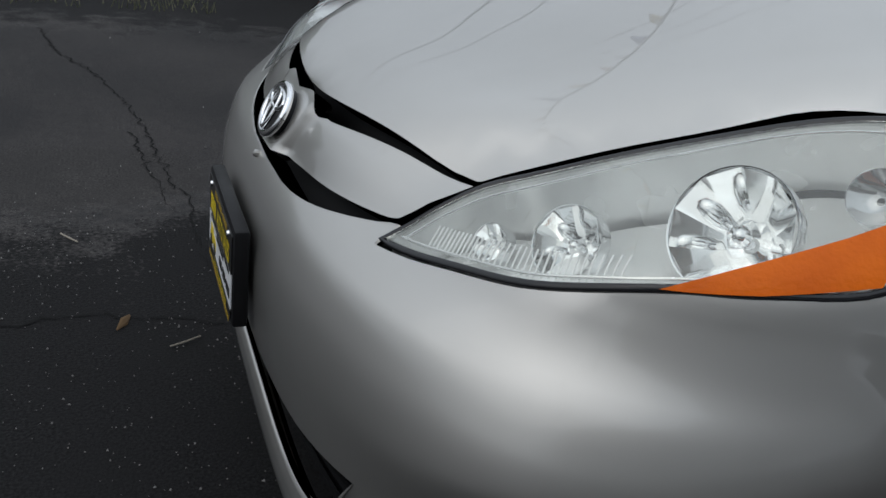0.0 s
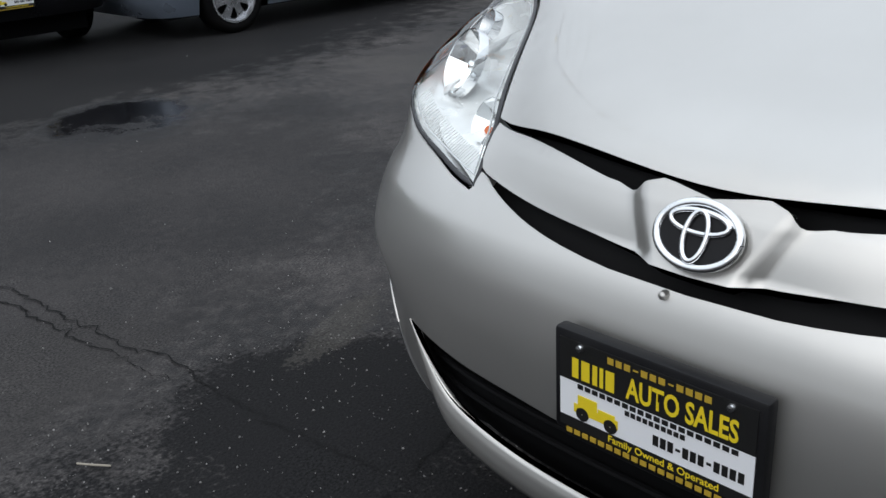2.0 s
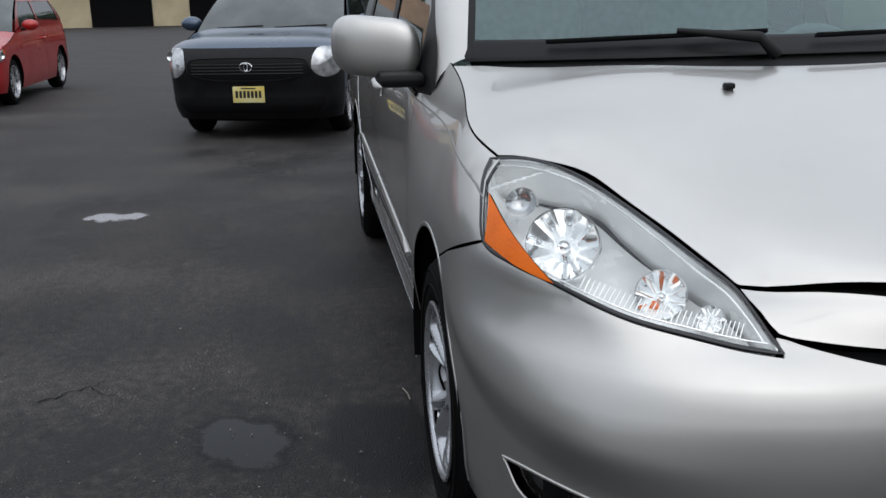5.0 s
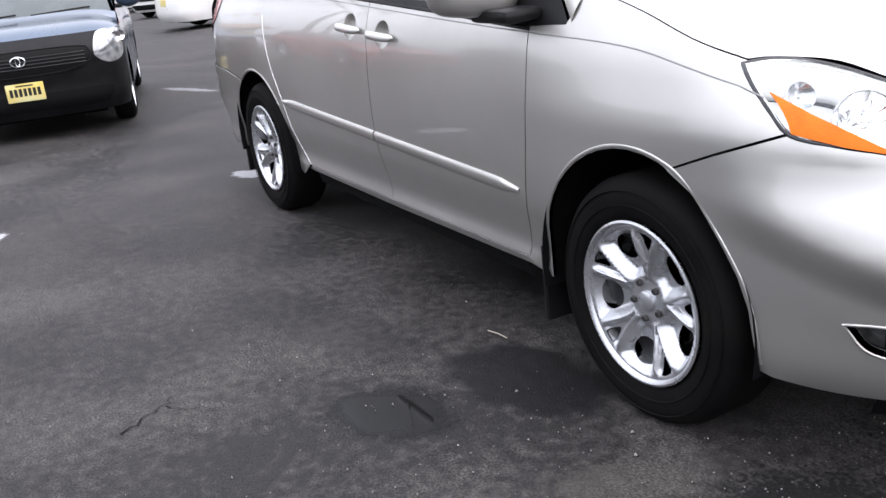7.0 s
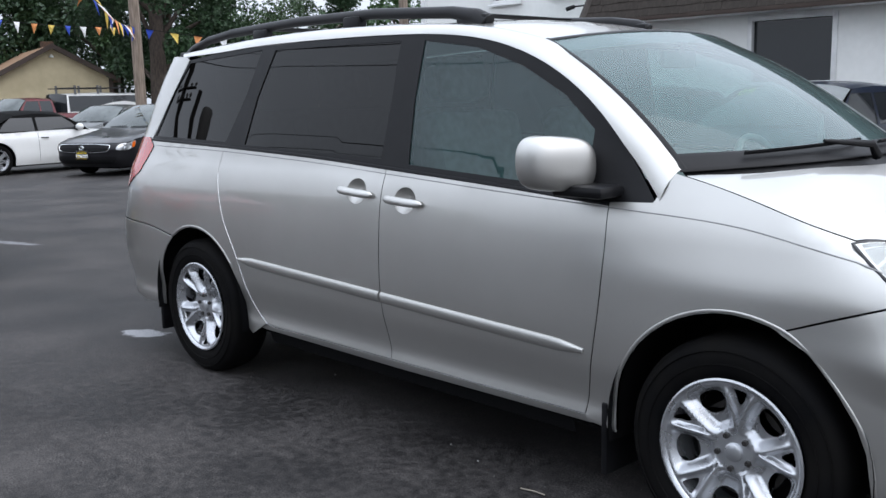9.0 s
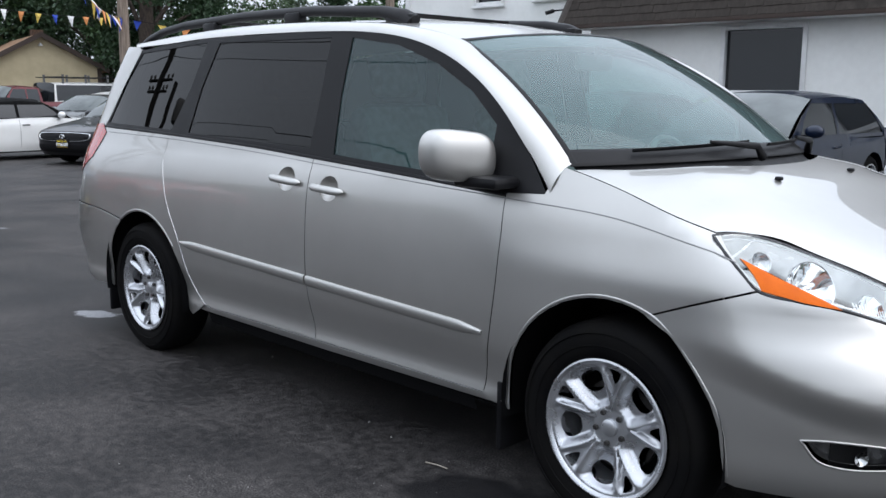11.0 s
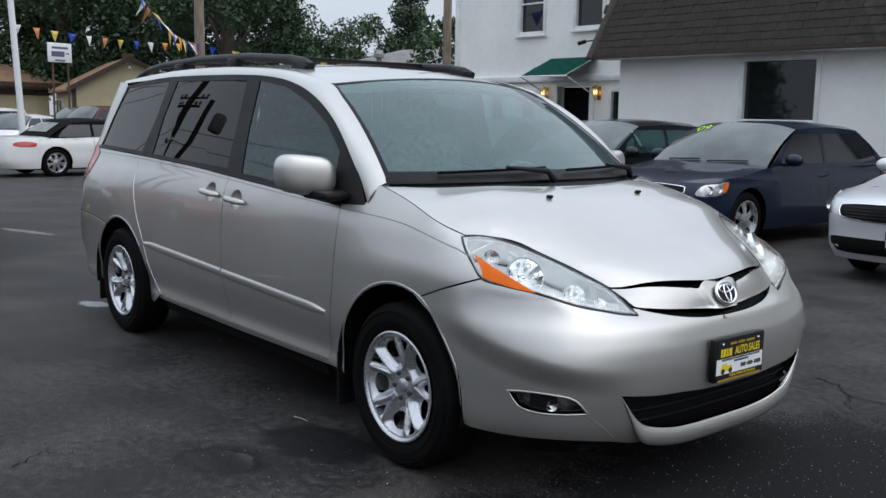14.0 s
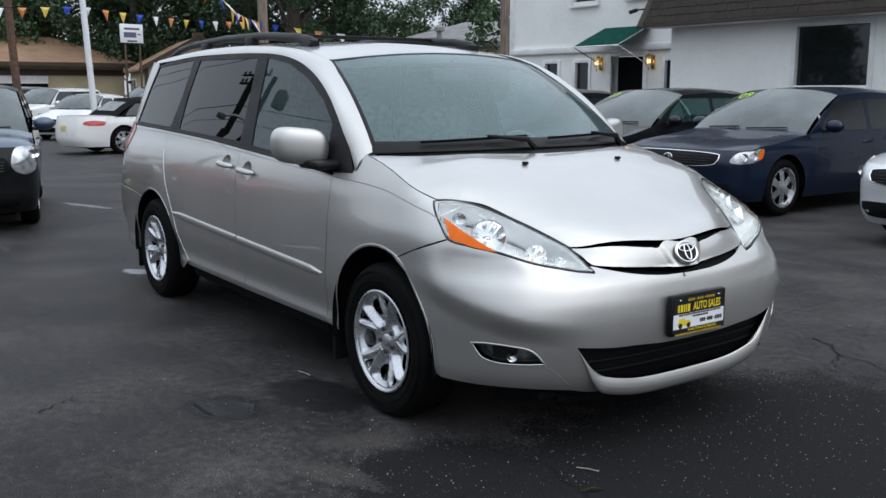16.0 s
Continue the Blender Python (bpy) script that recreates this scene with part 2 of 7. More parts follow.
def shade(m, a, b, scale, detail=4.0, rough=None, bump=0.0, bump_scale=None, stretch=(1, 1, 1), low=0.35, high=0.65, coords="Object", mix2=None, ramp_on="Base Color", distance=0.01):
    """Varies a material's colour between a and b by noise, with roughness and fine relief; mix2: (scale, amount) of a second grain."""
    t, p = m.node_tree, m.node_tree.nodes["Principled BSDF"]
    nd, ln = t.nodes, t.links
    tc = nd.new("ShaderNodeTexCoord")
    mp = nd.new("ShaderNodeMapping")
    mp.inputs["Scale"].default_value = stretch
    ln.new(tc.outputs[coords], mp.inputs[0])
    n1 = nd.new("ShaderNodeTexNoise")
    n1.inputs["Scale"].default_value, n1.inputs["Detail"].default_value = scale, detail
    ln.new(mp.outputs[0], n1.inputs["Vector"])
    mr = nd.new("ShaderNodeMapRange")
    mr.inputs["From Min"].default_value, mr.inputs["From Max"].default_value = low, high
    fac = n1.outputs["Fac"]
    if mix2:
        n2 = nd.new("ShaderNodeTexNoise")
        n2.inputs["Scale"].default_value, n2.inputs["Detail"].default_value = mix2[0], 3.0
        ln.new(mp.outputs[0], n2.inputs["Vector"])
        mx = nd.new("ShaderNodeMix")
        mx.inputs["Factor"].default_value = mix2[1]
        ln.new(fac, mx.inputs["A"])
        ln.new(n2.outputs["Fac"], mx.inputs["B"])
        fac = mx.outputs["Result"]
    ln.new(fac, mr.inputs["Value"])
    cm = nd.new("ShaderNodeMix")
    cm.data_type = "RGBA"
    cm.inputs["A"].default_value, cm.inputs["B"].default_value = (*a, 1), (*b, 1)
    ln.new(mr.outputs[0], cm.inputs["Factor"])
    ln.new(cm.outputs["Result"], p.inputs[ramp_on])
    if rough:
        rr = nd.new("ShaderNodeMapRange")
        rr.inputs["To Min"].default_value, rr.inputs["To Max"].default_value = rough
        ln.new(mr.outputs[0], rr.inputs["Value"])
        ln.new(rr.outputs[0], p.inputs["Roughness"])
    if bump:
        nb = nd.new("ShaderNodeTexNoise")
        nb.inputs["Scale"].default_value, nb.inputs["Detail"].default_value = bump_scale or scale * 8, 5.0
        ln.new(mp.outputs[0], nb.inputs["Vector"])
        bp = nd.new("ShaderNodeBump")
        bp.inputs["Strength"].default_value, bp.inputs["Distance"].default_value = bump, distance
        ln.new(nb.outputs["Fac"], bp.inputs["Height"])
        ln.new(bp.outputs[0], p.inputs["Normal"])
    return m


def glass(name, tint, rough=0.0, gloss=0.06, dust_haze=0.0, film_colour=(0.62, 0.70, 0.70)):
    """Thin glass: a tinted view through it, a diffuse film for clouding, haze and painted sky sheen, and a reflection
    that grows towards grazing views.
    """
    m = bpy.data.materials.new(name)
    m.use_nodes = True
    nd, ln = m.node_tree.nodes, m.node_tree.links
    nd.remove(nd["Principled BSDF"])
    tr, gl, film, view, mx = (nd.new("ShaderNode" + k) for k in ("BsdfTransparent", "BsdfGlossy", "BsdfDiffuse", "MixShader", "MixShader"))
    tr.inputs[0].default_value = (*tint, 1)
    gl.inputs["Roughness"].default_value = rough
    film.inputs[0].default_value = (*film_colour, 1)
    view.inputs[0].default_value = dust_haze
    ln.new(tr.outputs[0], view.inputs[1])
    ln.new(film.outputs[0], view.inputs[2])
    facing, power, amount = nd.new("ShaderNodeLayerWeight"), nd.new("ShaderNodeMath"), nd.new("ShaderNodeMath")
    power.operation, amount.operation = "POWER", "MULTIPLY_ADD"
    power.inputs[1].default_value = 4.5
    amount.inputs[1].default_value, amount.inputs[2].default_value = 1 - gloss, gloss
    ln.new(facing.outputs["Facing"], power.inputs[0])
    ln.new(power.outputs[0], amount.inputs[0])
    ln.new(amount.outputs[0], mx.inputs[0])
    ln.new(view.outputs[0], mx.inputs[1])
    ln.new(gl.outputs[0], mx.inputs[2])
    ln.new(mx.outputs[0], nd["Material Output"].inputs[0])
    return m


def car_paint(name, colour, metal=0.6, rough=0.32, dust_haze=0.06):
    m = material(name, colour, rough, metal, 0.7 if max(colour) > .05 else 0.35, 0.035)
    dull = tuple(c * (1 - dust_haze) + 0.02 * dust_haze for c in colour)
    shade(m, dull, colour, 2.5, 4.0, rough=(rough + 0.05, rough - 0.03))
    return m


SILVER = car_paint("silver_paint", (0.535, 0.525, 0.50), 0.86, 0.39)
SILVER.node_tree.nodes["Principled BSDF"].inputs["Coat Weight"].default_value = 1.0
SILVER.node_tree.nodes["Principled BSDF"].inputs["Coat Roughness"].default_value = 0.015
BLACK_TRIM = shade(material("black_trim", (0.007, 0.007, 0.008), 0.5, spec=0.2), (0.005, 0.005, 0.006), (0.010, 0.010, 0.011), 8, rough=(0.4, 0.5), bump=0.15, bump_scale=300, distance=0.001)
GLOSS_BLACK = material("gloss_black", (0.012, 0.012, 0.014), 0.12)
RUBBER = shade(material("tyre_rubber", (0.005, 0.005, 0.0055), 0.75, spec=0.06), (0.004, 0.004, 0.0045), (0.008, 0.0075, 0.007), 6, rough=(0.6, 0.78), bump=0.2, bump_scale=120, distance=0.002)
DARK = material("dark_underside", (0.004, 0.004, 0.0045), 0.9, spec=0.1)
MESH_DARK = material("grille_mesh", (0.004, 0.004, 0.0045), 0.6, spec=0.15)
CHROME = material("chrome", (0.86, 0.87, 0.88), 0.06, 1.0)
REFLECTOR = shade(material("lamp_reflector", (0.94, 0.95, 0.96), 0.04, 1.0), (0.90, 0.91, 0.92), (0.97, 0.98, 0.98), 20, rough=(0.03, 0.07))
ALLOY = shade(material("wheel_alloy", (0.55, 0.56, 0.58), 0.30, 0.8), (0.52, 0.53, 0.55), (0.58, 0.59, 0.61), 9, rough=(0.24, 0.32))
DISC = material("brake_disc", (0.07, 0.066, 0.063), 0.5, 0.8)
CLEAR = glass("lamp_lens", (0.96, 0.97, 0.96), 0.02)
CLOUDY = glass("cloudy_lamp_lens", (0.95, 0.96, 0.93), 0.0, 0.05, 0.12, (0.80, 0.80, 0.74))
AMBER = shade(material("amber_lens", (0.72, 0.13, 0.0), 0.3, spec=0.25), (0.66, 0.115, 0.0), (0.78, 0.15, 0.0), 14, bump=0.35, bump_scale=160, distance=0.003)
AMBER_BULB = material("amber_bulb", (0.75, 0.30, 0.05), 0.2)
RED_LENS = material("red_lens", (0.45, 0.015, 0.012), 0.12, 0, 0.8)
# windscreen and side glass: the film colour paints in the sky's hazy reflection
SCREEN = glass("windscreen_glass", (0.52, 0.70, 0.68), 0.0, 0.07, 0.30, (0.17, 0.29, 0.29))
SHADE_BAND = glass("sun_band_glass", (0.40, 0.43, 0.46), 0.0, 0.05, 0.25, (0.20, 0.21, 0.24))
TINTED = glass("privacy_glass", (0.028, 0.031, 0.035), 0.0, 0.036)
SIDE_GLASS = glass("side_glass", (0.30, 0.43, 0.42), 0.0, 0.05, 0.28, (0.065, 0.125, 0.128))
CLOTH = shade(material("grey_cloth", (0.30, 0.30, 0.29), 0.9), (0.25, 0.25, 0.24), (0.36, 0.36, 0.35), 30, bump=0.2)
DASH = shade(material("dashboard_plastic", (0.22, 0.22, 0.215), 0.6), (0.20, 0.20, 0.195), (0.25, 0.25, 0.24), 12)
HEADLINER = material("headliner", (0.55, 0.55, 0.53), 0.9)
YELLOW = material("sign_yellow", (0.72, 0.55, 0.02), 0.4)
GOLD = material("frame_lettering", (0.42, 0.28, 0.03), 0.4)
WHITE_PLATE = material("plate_white", (0.75, 0.76, 0.78), 0.35)
EMBLEM_BLACK = material("emblem_black", (0.006, 0.006, 0.007), 0.4, spec=0.2)
BLACK_INK = material("plate_black", (0.012, 0.012, 0.012), 0.3)
LAMP_HOUSING = shade(material("lamp_housing", (0.90, 0.91, 0.91), 0.25, 0.25), (0.80, 0.81, 0.81), (0.95, 0.96, 0.96), 11, 2, rough=(0.16, 0.30))
FOG_BACK = shade(material("fog_lamp_back", (0.20, 0.20, 0.21), 0.25, 0.8), (0.10, 0.10, 0.105), (0.34, 0.34, 0.35), 26, 2, rough=(0.15, 0.3))
FLUTED = material("fluted_reflector", (0.55, 0.56, 0.57), 0.08, 1.0)
EDGE_BRIGHT = material("bright_edge", (0.80, 0.80, 0.80), 0.15, 0.9)
# darker grey for panel seams and for the shade painted along body creases
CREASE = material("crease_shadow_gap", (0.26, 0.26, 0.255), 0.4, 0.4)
# ---- ground ----
def asphalt():
    m = material("asphalt", (0.04, 0.04, 0.042), 0.6, spec=0.15)
    t, p = m.node_tree, m.node_tree.nodes["Principled BSDF"]
    nd, ln = t.nodes, t.links
    shade(m, (0.020, 0.0188, 0.0188), (0.066, 0.061, 0.059), 1.1, 9.0, rough=(0.55, 0.8), bump=0.6, bump_scale=150, mix2=(22, 0.42), low=.42, high=.60, distance=0.005)
    # patches, stains, puddles and one shaded area of their own shape: place, half axes, turn, colour, roughness, ragged
    # edge, grain
    geo = nd.new("ShaderNodeNewGeometry")
    warp = nd.new("ShaderNodeTexNoise")
    warp.inputs["Scale"].default_value, warp.inputs["Detail"].default_value = 7.0, 6.0
    ln.new(geo.outputs["Position"], warp.inputs["Vector"])
    centred = nd.new("ShaderNodeVectorMath")
    centred.operation = "SUBTRACT"
    centred.inputs[1].default_value = (.5, .5, .5)
    ln.new(warp.outputs["Color"], centred.inputs[0])
    grain = nd.new("ShaderNodeTexNoise")
    grain.inputs["Scale"].default_value, grain.inputs["Detail"].default_value = 60.0, 4.0
    ln.new(geo.outputs["Position"], grain.inputs["Vector"])
    colour = p.inputs["Base Color"].links[0].from_socket
    rough = p.inputs["Roughness"].links[0].from_socket
    spots = (
        # shadow and wet ground below the cars across the drive, put into the colour
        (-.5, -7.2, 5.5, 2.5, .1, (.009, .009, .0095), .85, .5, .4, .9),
        (-3.5, -2.3, 1.0, .5, .4, (.018, .017, .017), .8, .8, .5, 0.28),
        (-1.8, -2.6, .7, .35, 2.6, (.018, .017, .017), .8, .8, .5, 0.24),
        (-.9, -3.6, .8, .3, .9, (.018, .017, .017), .8, .8, .5, 0.24),
        (-2.6, -4.0, .9, .4, 2.2, (.075, .07, .066), .85, .9, .6, .5),
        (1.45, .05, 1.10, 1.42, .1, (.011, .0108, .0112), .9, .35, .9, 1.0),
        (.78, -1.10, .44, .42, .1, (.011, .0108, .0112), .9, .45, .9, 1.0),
        # two darker ragged patches beside the van's right side
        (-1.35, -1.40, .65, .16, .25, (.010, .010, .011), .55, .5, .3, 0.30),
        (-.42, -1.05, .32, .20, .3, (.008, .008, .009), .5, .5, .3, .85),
        (-3.1, -3.4, .9, .25, .5, (.012, .012, .013), .55, .6, .3, 0.28),
        (2.0, -2.3, .8, .35, .9, (.012, .012, .013), .55, .6, .3, .7),
        (-.36, -4.5, .60, .48, .9, (.020, .020, .021), .5, .5, .3, .9),
        (-5.5, -1.0, 1.6, .35, .1, (.014, .014, .015), .6, .7, .3, 0.24),
        (-7.0, -3.6, 1.2, .5, .6, (.016, .016, .017), .6, .7, .3, 0.24),
        (-.49, -1.495, .215, .155, .66, (.007, .007, .008), .6, .7, .7, .9),
        (-.49, -1.495, .185, .125, .66, (.0025, .0025, .003), .04, .8, .3, .99),
        (-.36, -4.5, .50, .40, .9, (.006, .006, .007), .05, .35, .3, .95),
        (.22, -1.18, .18, .11, 1.2, (.07, .064, .056), .9, .9, 2.6, .45),
        (.45, -1.45, .22, .08, .4, (.075, .07, .062), .9, .9, 2.4, .4),
        (-3.82, -2.44, .19, .11, 1.55, (.34, .34, .35), .8, 1.3, .5, .9),
        (-4.02, -.77, .15, .08, .4, (.34, .34, .35), .8, 1.3, .5, .9),
        (-8.8, .06, .55, .07, .3, (.22, .22, .23), .8, .8, .4, .8),
        (1.2, -3.2, 2.3, 1.5, .1, (.024, .023, .0235), .85, .5, .5, .6),
        (1.35, -1.9, .55, .35, .2, (.034, .032, .031), .85, .6, .5, .6),
    )
    bump = p.inputs["Normal"].links[0].from_node
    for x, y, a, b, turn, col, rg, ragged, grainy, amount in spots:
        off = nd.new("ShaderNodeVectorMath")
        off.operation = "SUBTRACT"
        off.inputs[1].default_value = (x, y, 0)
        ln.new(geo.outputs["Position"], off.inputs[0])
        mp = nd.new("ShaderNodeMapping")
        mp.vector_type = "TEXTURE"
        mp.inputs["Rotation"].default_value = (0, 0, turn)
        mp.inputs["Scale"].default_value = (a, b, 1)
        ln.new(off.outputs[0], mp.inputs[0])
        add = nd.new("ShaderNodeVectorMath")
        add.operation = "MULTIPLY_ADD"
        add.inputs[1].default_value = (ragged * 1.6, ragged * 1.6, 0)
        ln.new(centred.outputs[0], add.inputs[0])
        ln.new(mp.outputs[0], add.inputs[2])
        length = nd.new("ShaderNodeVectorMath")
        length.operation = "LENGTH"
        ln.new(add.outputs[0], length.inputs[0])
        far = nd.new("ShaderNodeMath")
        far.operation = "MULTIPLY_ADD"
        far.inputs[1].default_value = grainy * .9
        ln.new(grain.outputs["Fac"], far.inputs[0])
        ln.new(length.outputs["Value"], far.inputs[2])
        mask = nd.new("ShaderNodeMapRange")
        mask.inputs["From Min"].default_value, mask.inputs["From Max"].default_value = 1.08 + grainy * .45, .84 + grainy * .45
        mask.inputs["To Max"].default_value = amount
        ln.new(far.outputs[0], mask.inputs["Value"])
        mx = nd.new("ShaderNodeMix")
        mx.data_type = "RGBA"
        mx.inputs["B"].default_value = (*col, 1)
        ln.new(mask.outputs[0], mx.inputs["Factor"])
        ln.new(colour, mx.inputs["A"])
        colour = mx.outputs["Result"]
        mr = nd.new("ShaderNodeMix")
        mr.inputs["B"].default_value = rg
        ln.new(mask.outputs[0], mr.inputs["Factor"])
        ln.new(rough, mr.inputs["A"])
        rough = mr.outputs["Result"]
        if rg < .1:
            # standing water lies smooth
            dry = nd.new("ShaderNodeMapRange")
            dry.inputs["To Min"].default_value, dry.inputs["To Max"].default_value = .6, 0
            ln.new(mask.outputs[0], dry.inputs["Value"])
            if bump.inputs["Strength"].links:
                both_dry = nd.new("ShaderNodeMath")
                both_dry.operation = "MINIMUM"
                ln.new(bump.inputs["Strength"].links[0].from_socket, both_dry.inputs[0])
                ln.new(dry.outputs[0], both_dry.inputs[1])
                ln.new(both_dry.outputs[0], bump.inputs["Strength"])
            else:
                ln.new(dry.outputs[0], bump.inputs["Strength"])
    # fine aggregate: pale and dark stones in the binder
    stones = nd.new("ShaderNodeTexNoise")
    stones.inputs["Scale"].default_value, stones.inputs["Detail"].default_value = 130.0, 3.0
    ln.new(geo.outputs["Position"], stones.inputs["Vector"])
    worn = nd.new("ShaderNodeTexNoise")
    worn.inputs["Scale"].default_value, worn.inputs["Detail"].default_value = 4.0, 6.0
    ln.new(geo.outputs["Position"], worn.inputs["Vector"])
    amount_ = nd.new("ShaderNodeMapRange")
    amount_.inputs["From Min"].default_value, amount_.inputs["From Max"].default_value = .35, .65
    amount_.inputs["To Min"].default_value, amount_.inputs["To Max"].default_value = .35, 1.0
    ln.new(worn.outputs["Fac"], amount_.inputs["Value"])
    speck = nd.new("ShaderNodeMapRange")
    speck.inputs["From Min"].default_value, speck.inputs["From Max"].default_value = .36, .66
    speck.inputs["To Min"].default_value, speck.inputs["To Max"].default_value = .45, 1.75
    ln.new(stones.outputs["Fac"], speck.inputs["Value"])
    fine = nd.new("ShaderNodeMix")
    fine.data_type, fine.blend_type = "RGBA", "MULTIPLY"
    ln.new(amount_.outputs[0], fine.inputs["Factor"])
    ln.new(colour, fine.inputs["A"])
    ln.new(speck.outputs[0], fine.inputs["B"])
    ln.new(fine.outputs["Result"], p.inputs["Base Color"])
    ln.new(rough, p.inputs["Roughness"])
    return m


ASPHALT = asphalt()


def ground_z(x, y):
    """The lot falls away gently towards the far cars."""
    return -.009 * max(0, -x - 9) if x > -40 else -.009 * 31


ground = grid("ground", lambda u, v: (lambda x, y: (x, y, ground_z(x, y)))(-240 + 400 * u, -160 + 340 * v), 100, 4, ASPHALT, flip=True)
tagged(ground, "dark worn asphalt car lot with stains", "ground", kind="structure")
# ---- buildings ----
WALL_WHITE = shade(material("white_render", (0.76, 0.76, 0.73), 0.75), (0.76, 0.76, 0.73), (0.85, 0.85, 0.82), 0.8, bump=0.25, bump_scale=45, distance=0.004, mix2=(9, .3))
TRIM_WHITE = shade(material("white_trim", (0.76, 0.76, 0.75), 0.5), (0.68, 0.68, 0.67), (0.80, 0.80, 0.79), 4)
SHINGLE = shade(material("brown_shingle", (0.06, 0.052, 0.047), 0.85), (0.046, 0.040, 0.036), (0.082, 0.070, 0.062), 3.0, bump=0.5, bump_scale=60, mix2=(30, .4))
SHINGLE_TAN = shade(material("tan_roof", (0.26, 0.15, 0.085), 0.85), (0.20, 0.115, 0.065), (0.31, 0.19, 0.11), 1.2, bump=0.4, bump_scale=25, mix2=(12, .4))
ROOF_GREY = shade(material("grey_roof", (0.17, 0.165, 0.155), 0.85), (0.13, 0.125, 0.12), (0.21, 0.205, 0.195), 2.0, bump=0.4, bump_scale=30)
CREAM = shade(material("cream_wall", (0.52, 0.44, 0.28), 0.8), (0.46, 0.385, 0.245), (0.56, 0.475, 0.31), 1.2, bump=0.2, bump_scale=30)
FASCIA = material("dark_brown_fascia", (0.045, 0.028, 0.02), 0.6)
PANE = material("dark_pane", (0.010, 0.012, 0.014), 0.03, spec=0.6)
AWNING = shade(material("green_canvas", (0.004, 0.055, 0.040), 0.9, spec=0.1), (0.003, 0.045, 0.033), (0.006, 0.065, 0.048), 6)
BRASS = material("brass", (0.55, 0.36, 0.10), 0.25, 1.0)
POLE_WOOD = shade(material("weathered_pole", (0.20, 0.155, 0.12), 0.85), (0.14, 0.11, 0.085), (0.27, 0.21, 0.165), 3, stretch=(6, 6, .6), bump=0.4)
POLE_WHITE = material("white_pole", (0.72, 0.73, 0.74), 0.45)
# wood coloured near black, so that reflected poles read as backlit silhouettes
SILHOUETTE_WOOD = shade(material("silhouette_pole", (0.018, 0.016, 0.014), 0.85), (0.012, 0.011, 0.010), (0.028, 0.024, 0.021), 3, stretch=(6, 6, .6))
RUST = shade(material("rusty_steel", (0.09, 0.05, 0.03), 0.8), (0.06, 0.035, 0.025), (0.13, 0.07, 0.04), 8)


def wall(name, x0, x1, y0, y1, z0, z1, mat, label, holes=(), axis="x"):
    """A thick wall along x with openings (a, b, low, high) cut through it."""
    bm = bmesh.new()
    xs = sorted({x0, x1, *[h[0] for h in holes], *[h[1] for h in holes]})
    zs = sorted({z0, z1, *[h[2] for h in holes], *[h[3] for h in holes]})
    open_ = lambda a, b: any(h[0] <= a < h[1] and h[2] <= b < h[3] for h in holes)
    cells = [[not open_(xs[i], zs[j]) for j in range(len(zs) - 1)] for i in range(len(xs) - 1)]
    V = {}

    def vert(x, y, z):
        k = (round(x, 4), round(y, 4), round(z, 4))
        if k not in V:
            V[k] = bm.verts.new(k)
        return V[k]
    solid = lambda i, j: 0 <= i < len(cells) and 0 <= j < len(cells[0]) and cells[i][j]
    for i in range(len(xs) - 1):
        for j in range(len(zs) - 1):
            if not cells[i][j]:
                continue
            a, b, c, d = xs[i], xs[i + 1], zs[j], zs[j + 1]
            for y in (y0, y1):
                bm.faces.new([vert(a, y, c), vert(b, y, c), vert(b, y, d), vert(a, y, d)])
            for ok, q in ((solid(i - 1, j), ((a, c), (a, d))), (solid(i + 1, j), ((b, c), (b, d))), (solid(i, j - 1), ((a, c), (b, c))), (solid(i, j + 1), ((a, d), (b, d)))):
                if not ok:
                    (p, q0), (r, s0) = q
                    bm.faces.new([vert(p, y0, q0), vert(r, y0, s0), vert(r, y1, s0), vert(p, y1, q0)])
    return tagged(part(name, bm, mat), label, "wall", kind="structure")


def window(name, x0, x1, y, z0, z1, label, sash=False, frame_w=.06, depth=.10, mat=None):
    """A window in a wall that faces -y."""
    mat = mat or TRIM_WHITE
    w = thing(name, label, "window", kind="structure")
    f = frame_w
    for a, b, c, d in ((x0 - f, x0 + .02, z0 - f, z1 + f), (x1 - .02, x1 + f, z0 - f, z1 + f), (x0 + .02, x1 - .02, z1 - .02, z1 + f), (x0 + .02, x1 - .02, z0 - f, z0 + .02)):
        boxed("window_frame", (a, b, y - .035, y + .06, c, d), mat, w, .006)
    boxed("window_sill", (x0 - f - .03, x1 + f + .03, y - .09, y - .036, z0 - f - .05, z0 - f), mat, w, .008)
    if sash:
        boxed("sash_bar", (x0 + .02, x1 - .02, y + .01, y + .05, (z0 + z1) / 2 - .02, (z0 + z1) / 2 + .02), mat, w, .004)
    boxed("pane", (x0, x1, y + depth - .04, y + depth - .034, z0, z1), PANE, w)
    return w


OY = 11.34
wall("wall_office", -9.20, 14, OY, OY + .25, 0, 2.75, WALL_WHITE, "white rendered office wall", [(-6.44, -5.07, 1.48, 2.50), (-3.36, -1.95, 1.42, 2.50), (0.2, 1.6, 1.42, 2.50)])
tagged(boxed("wall_office_side", (-9.20, -8.95, OY + .25, 19, 0, 2.75), WALL_WHITE), "white rendered side wall of the office", "wall", kind="structure")
tagged(boxed("wall_office_back", (-8.95, 14, 18.75, 19, 0, 2.75), WALL_WHITE), "white rendered back wall of the office", "wall", kind="structure")
window("window_1", -6.44, -5.07, OY, 1.48, 2.50, "large dark office window in a white frame")
window("window_2", -3.36, -1.95, OY, 1.42, 2.50, "large dark office window in a white frame")
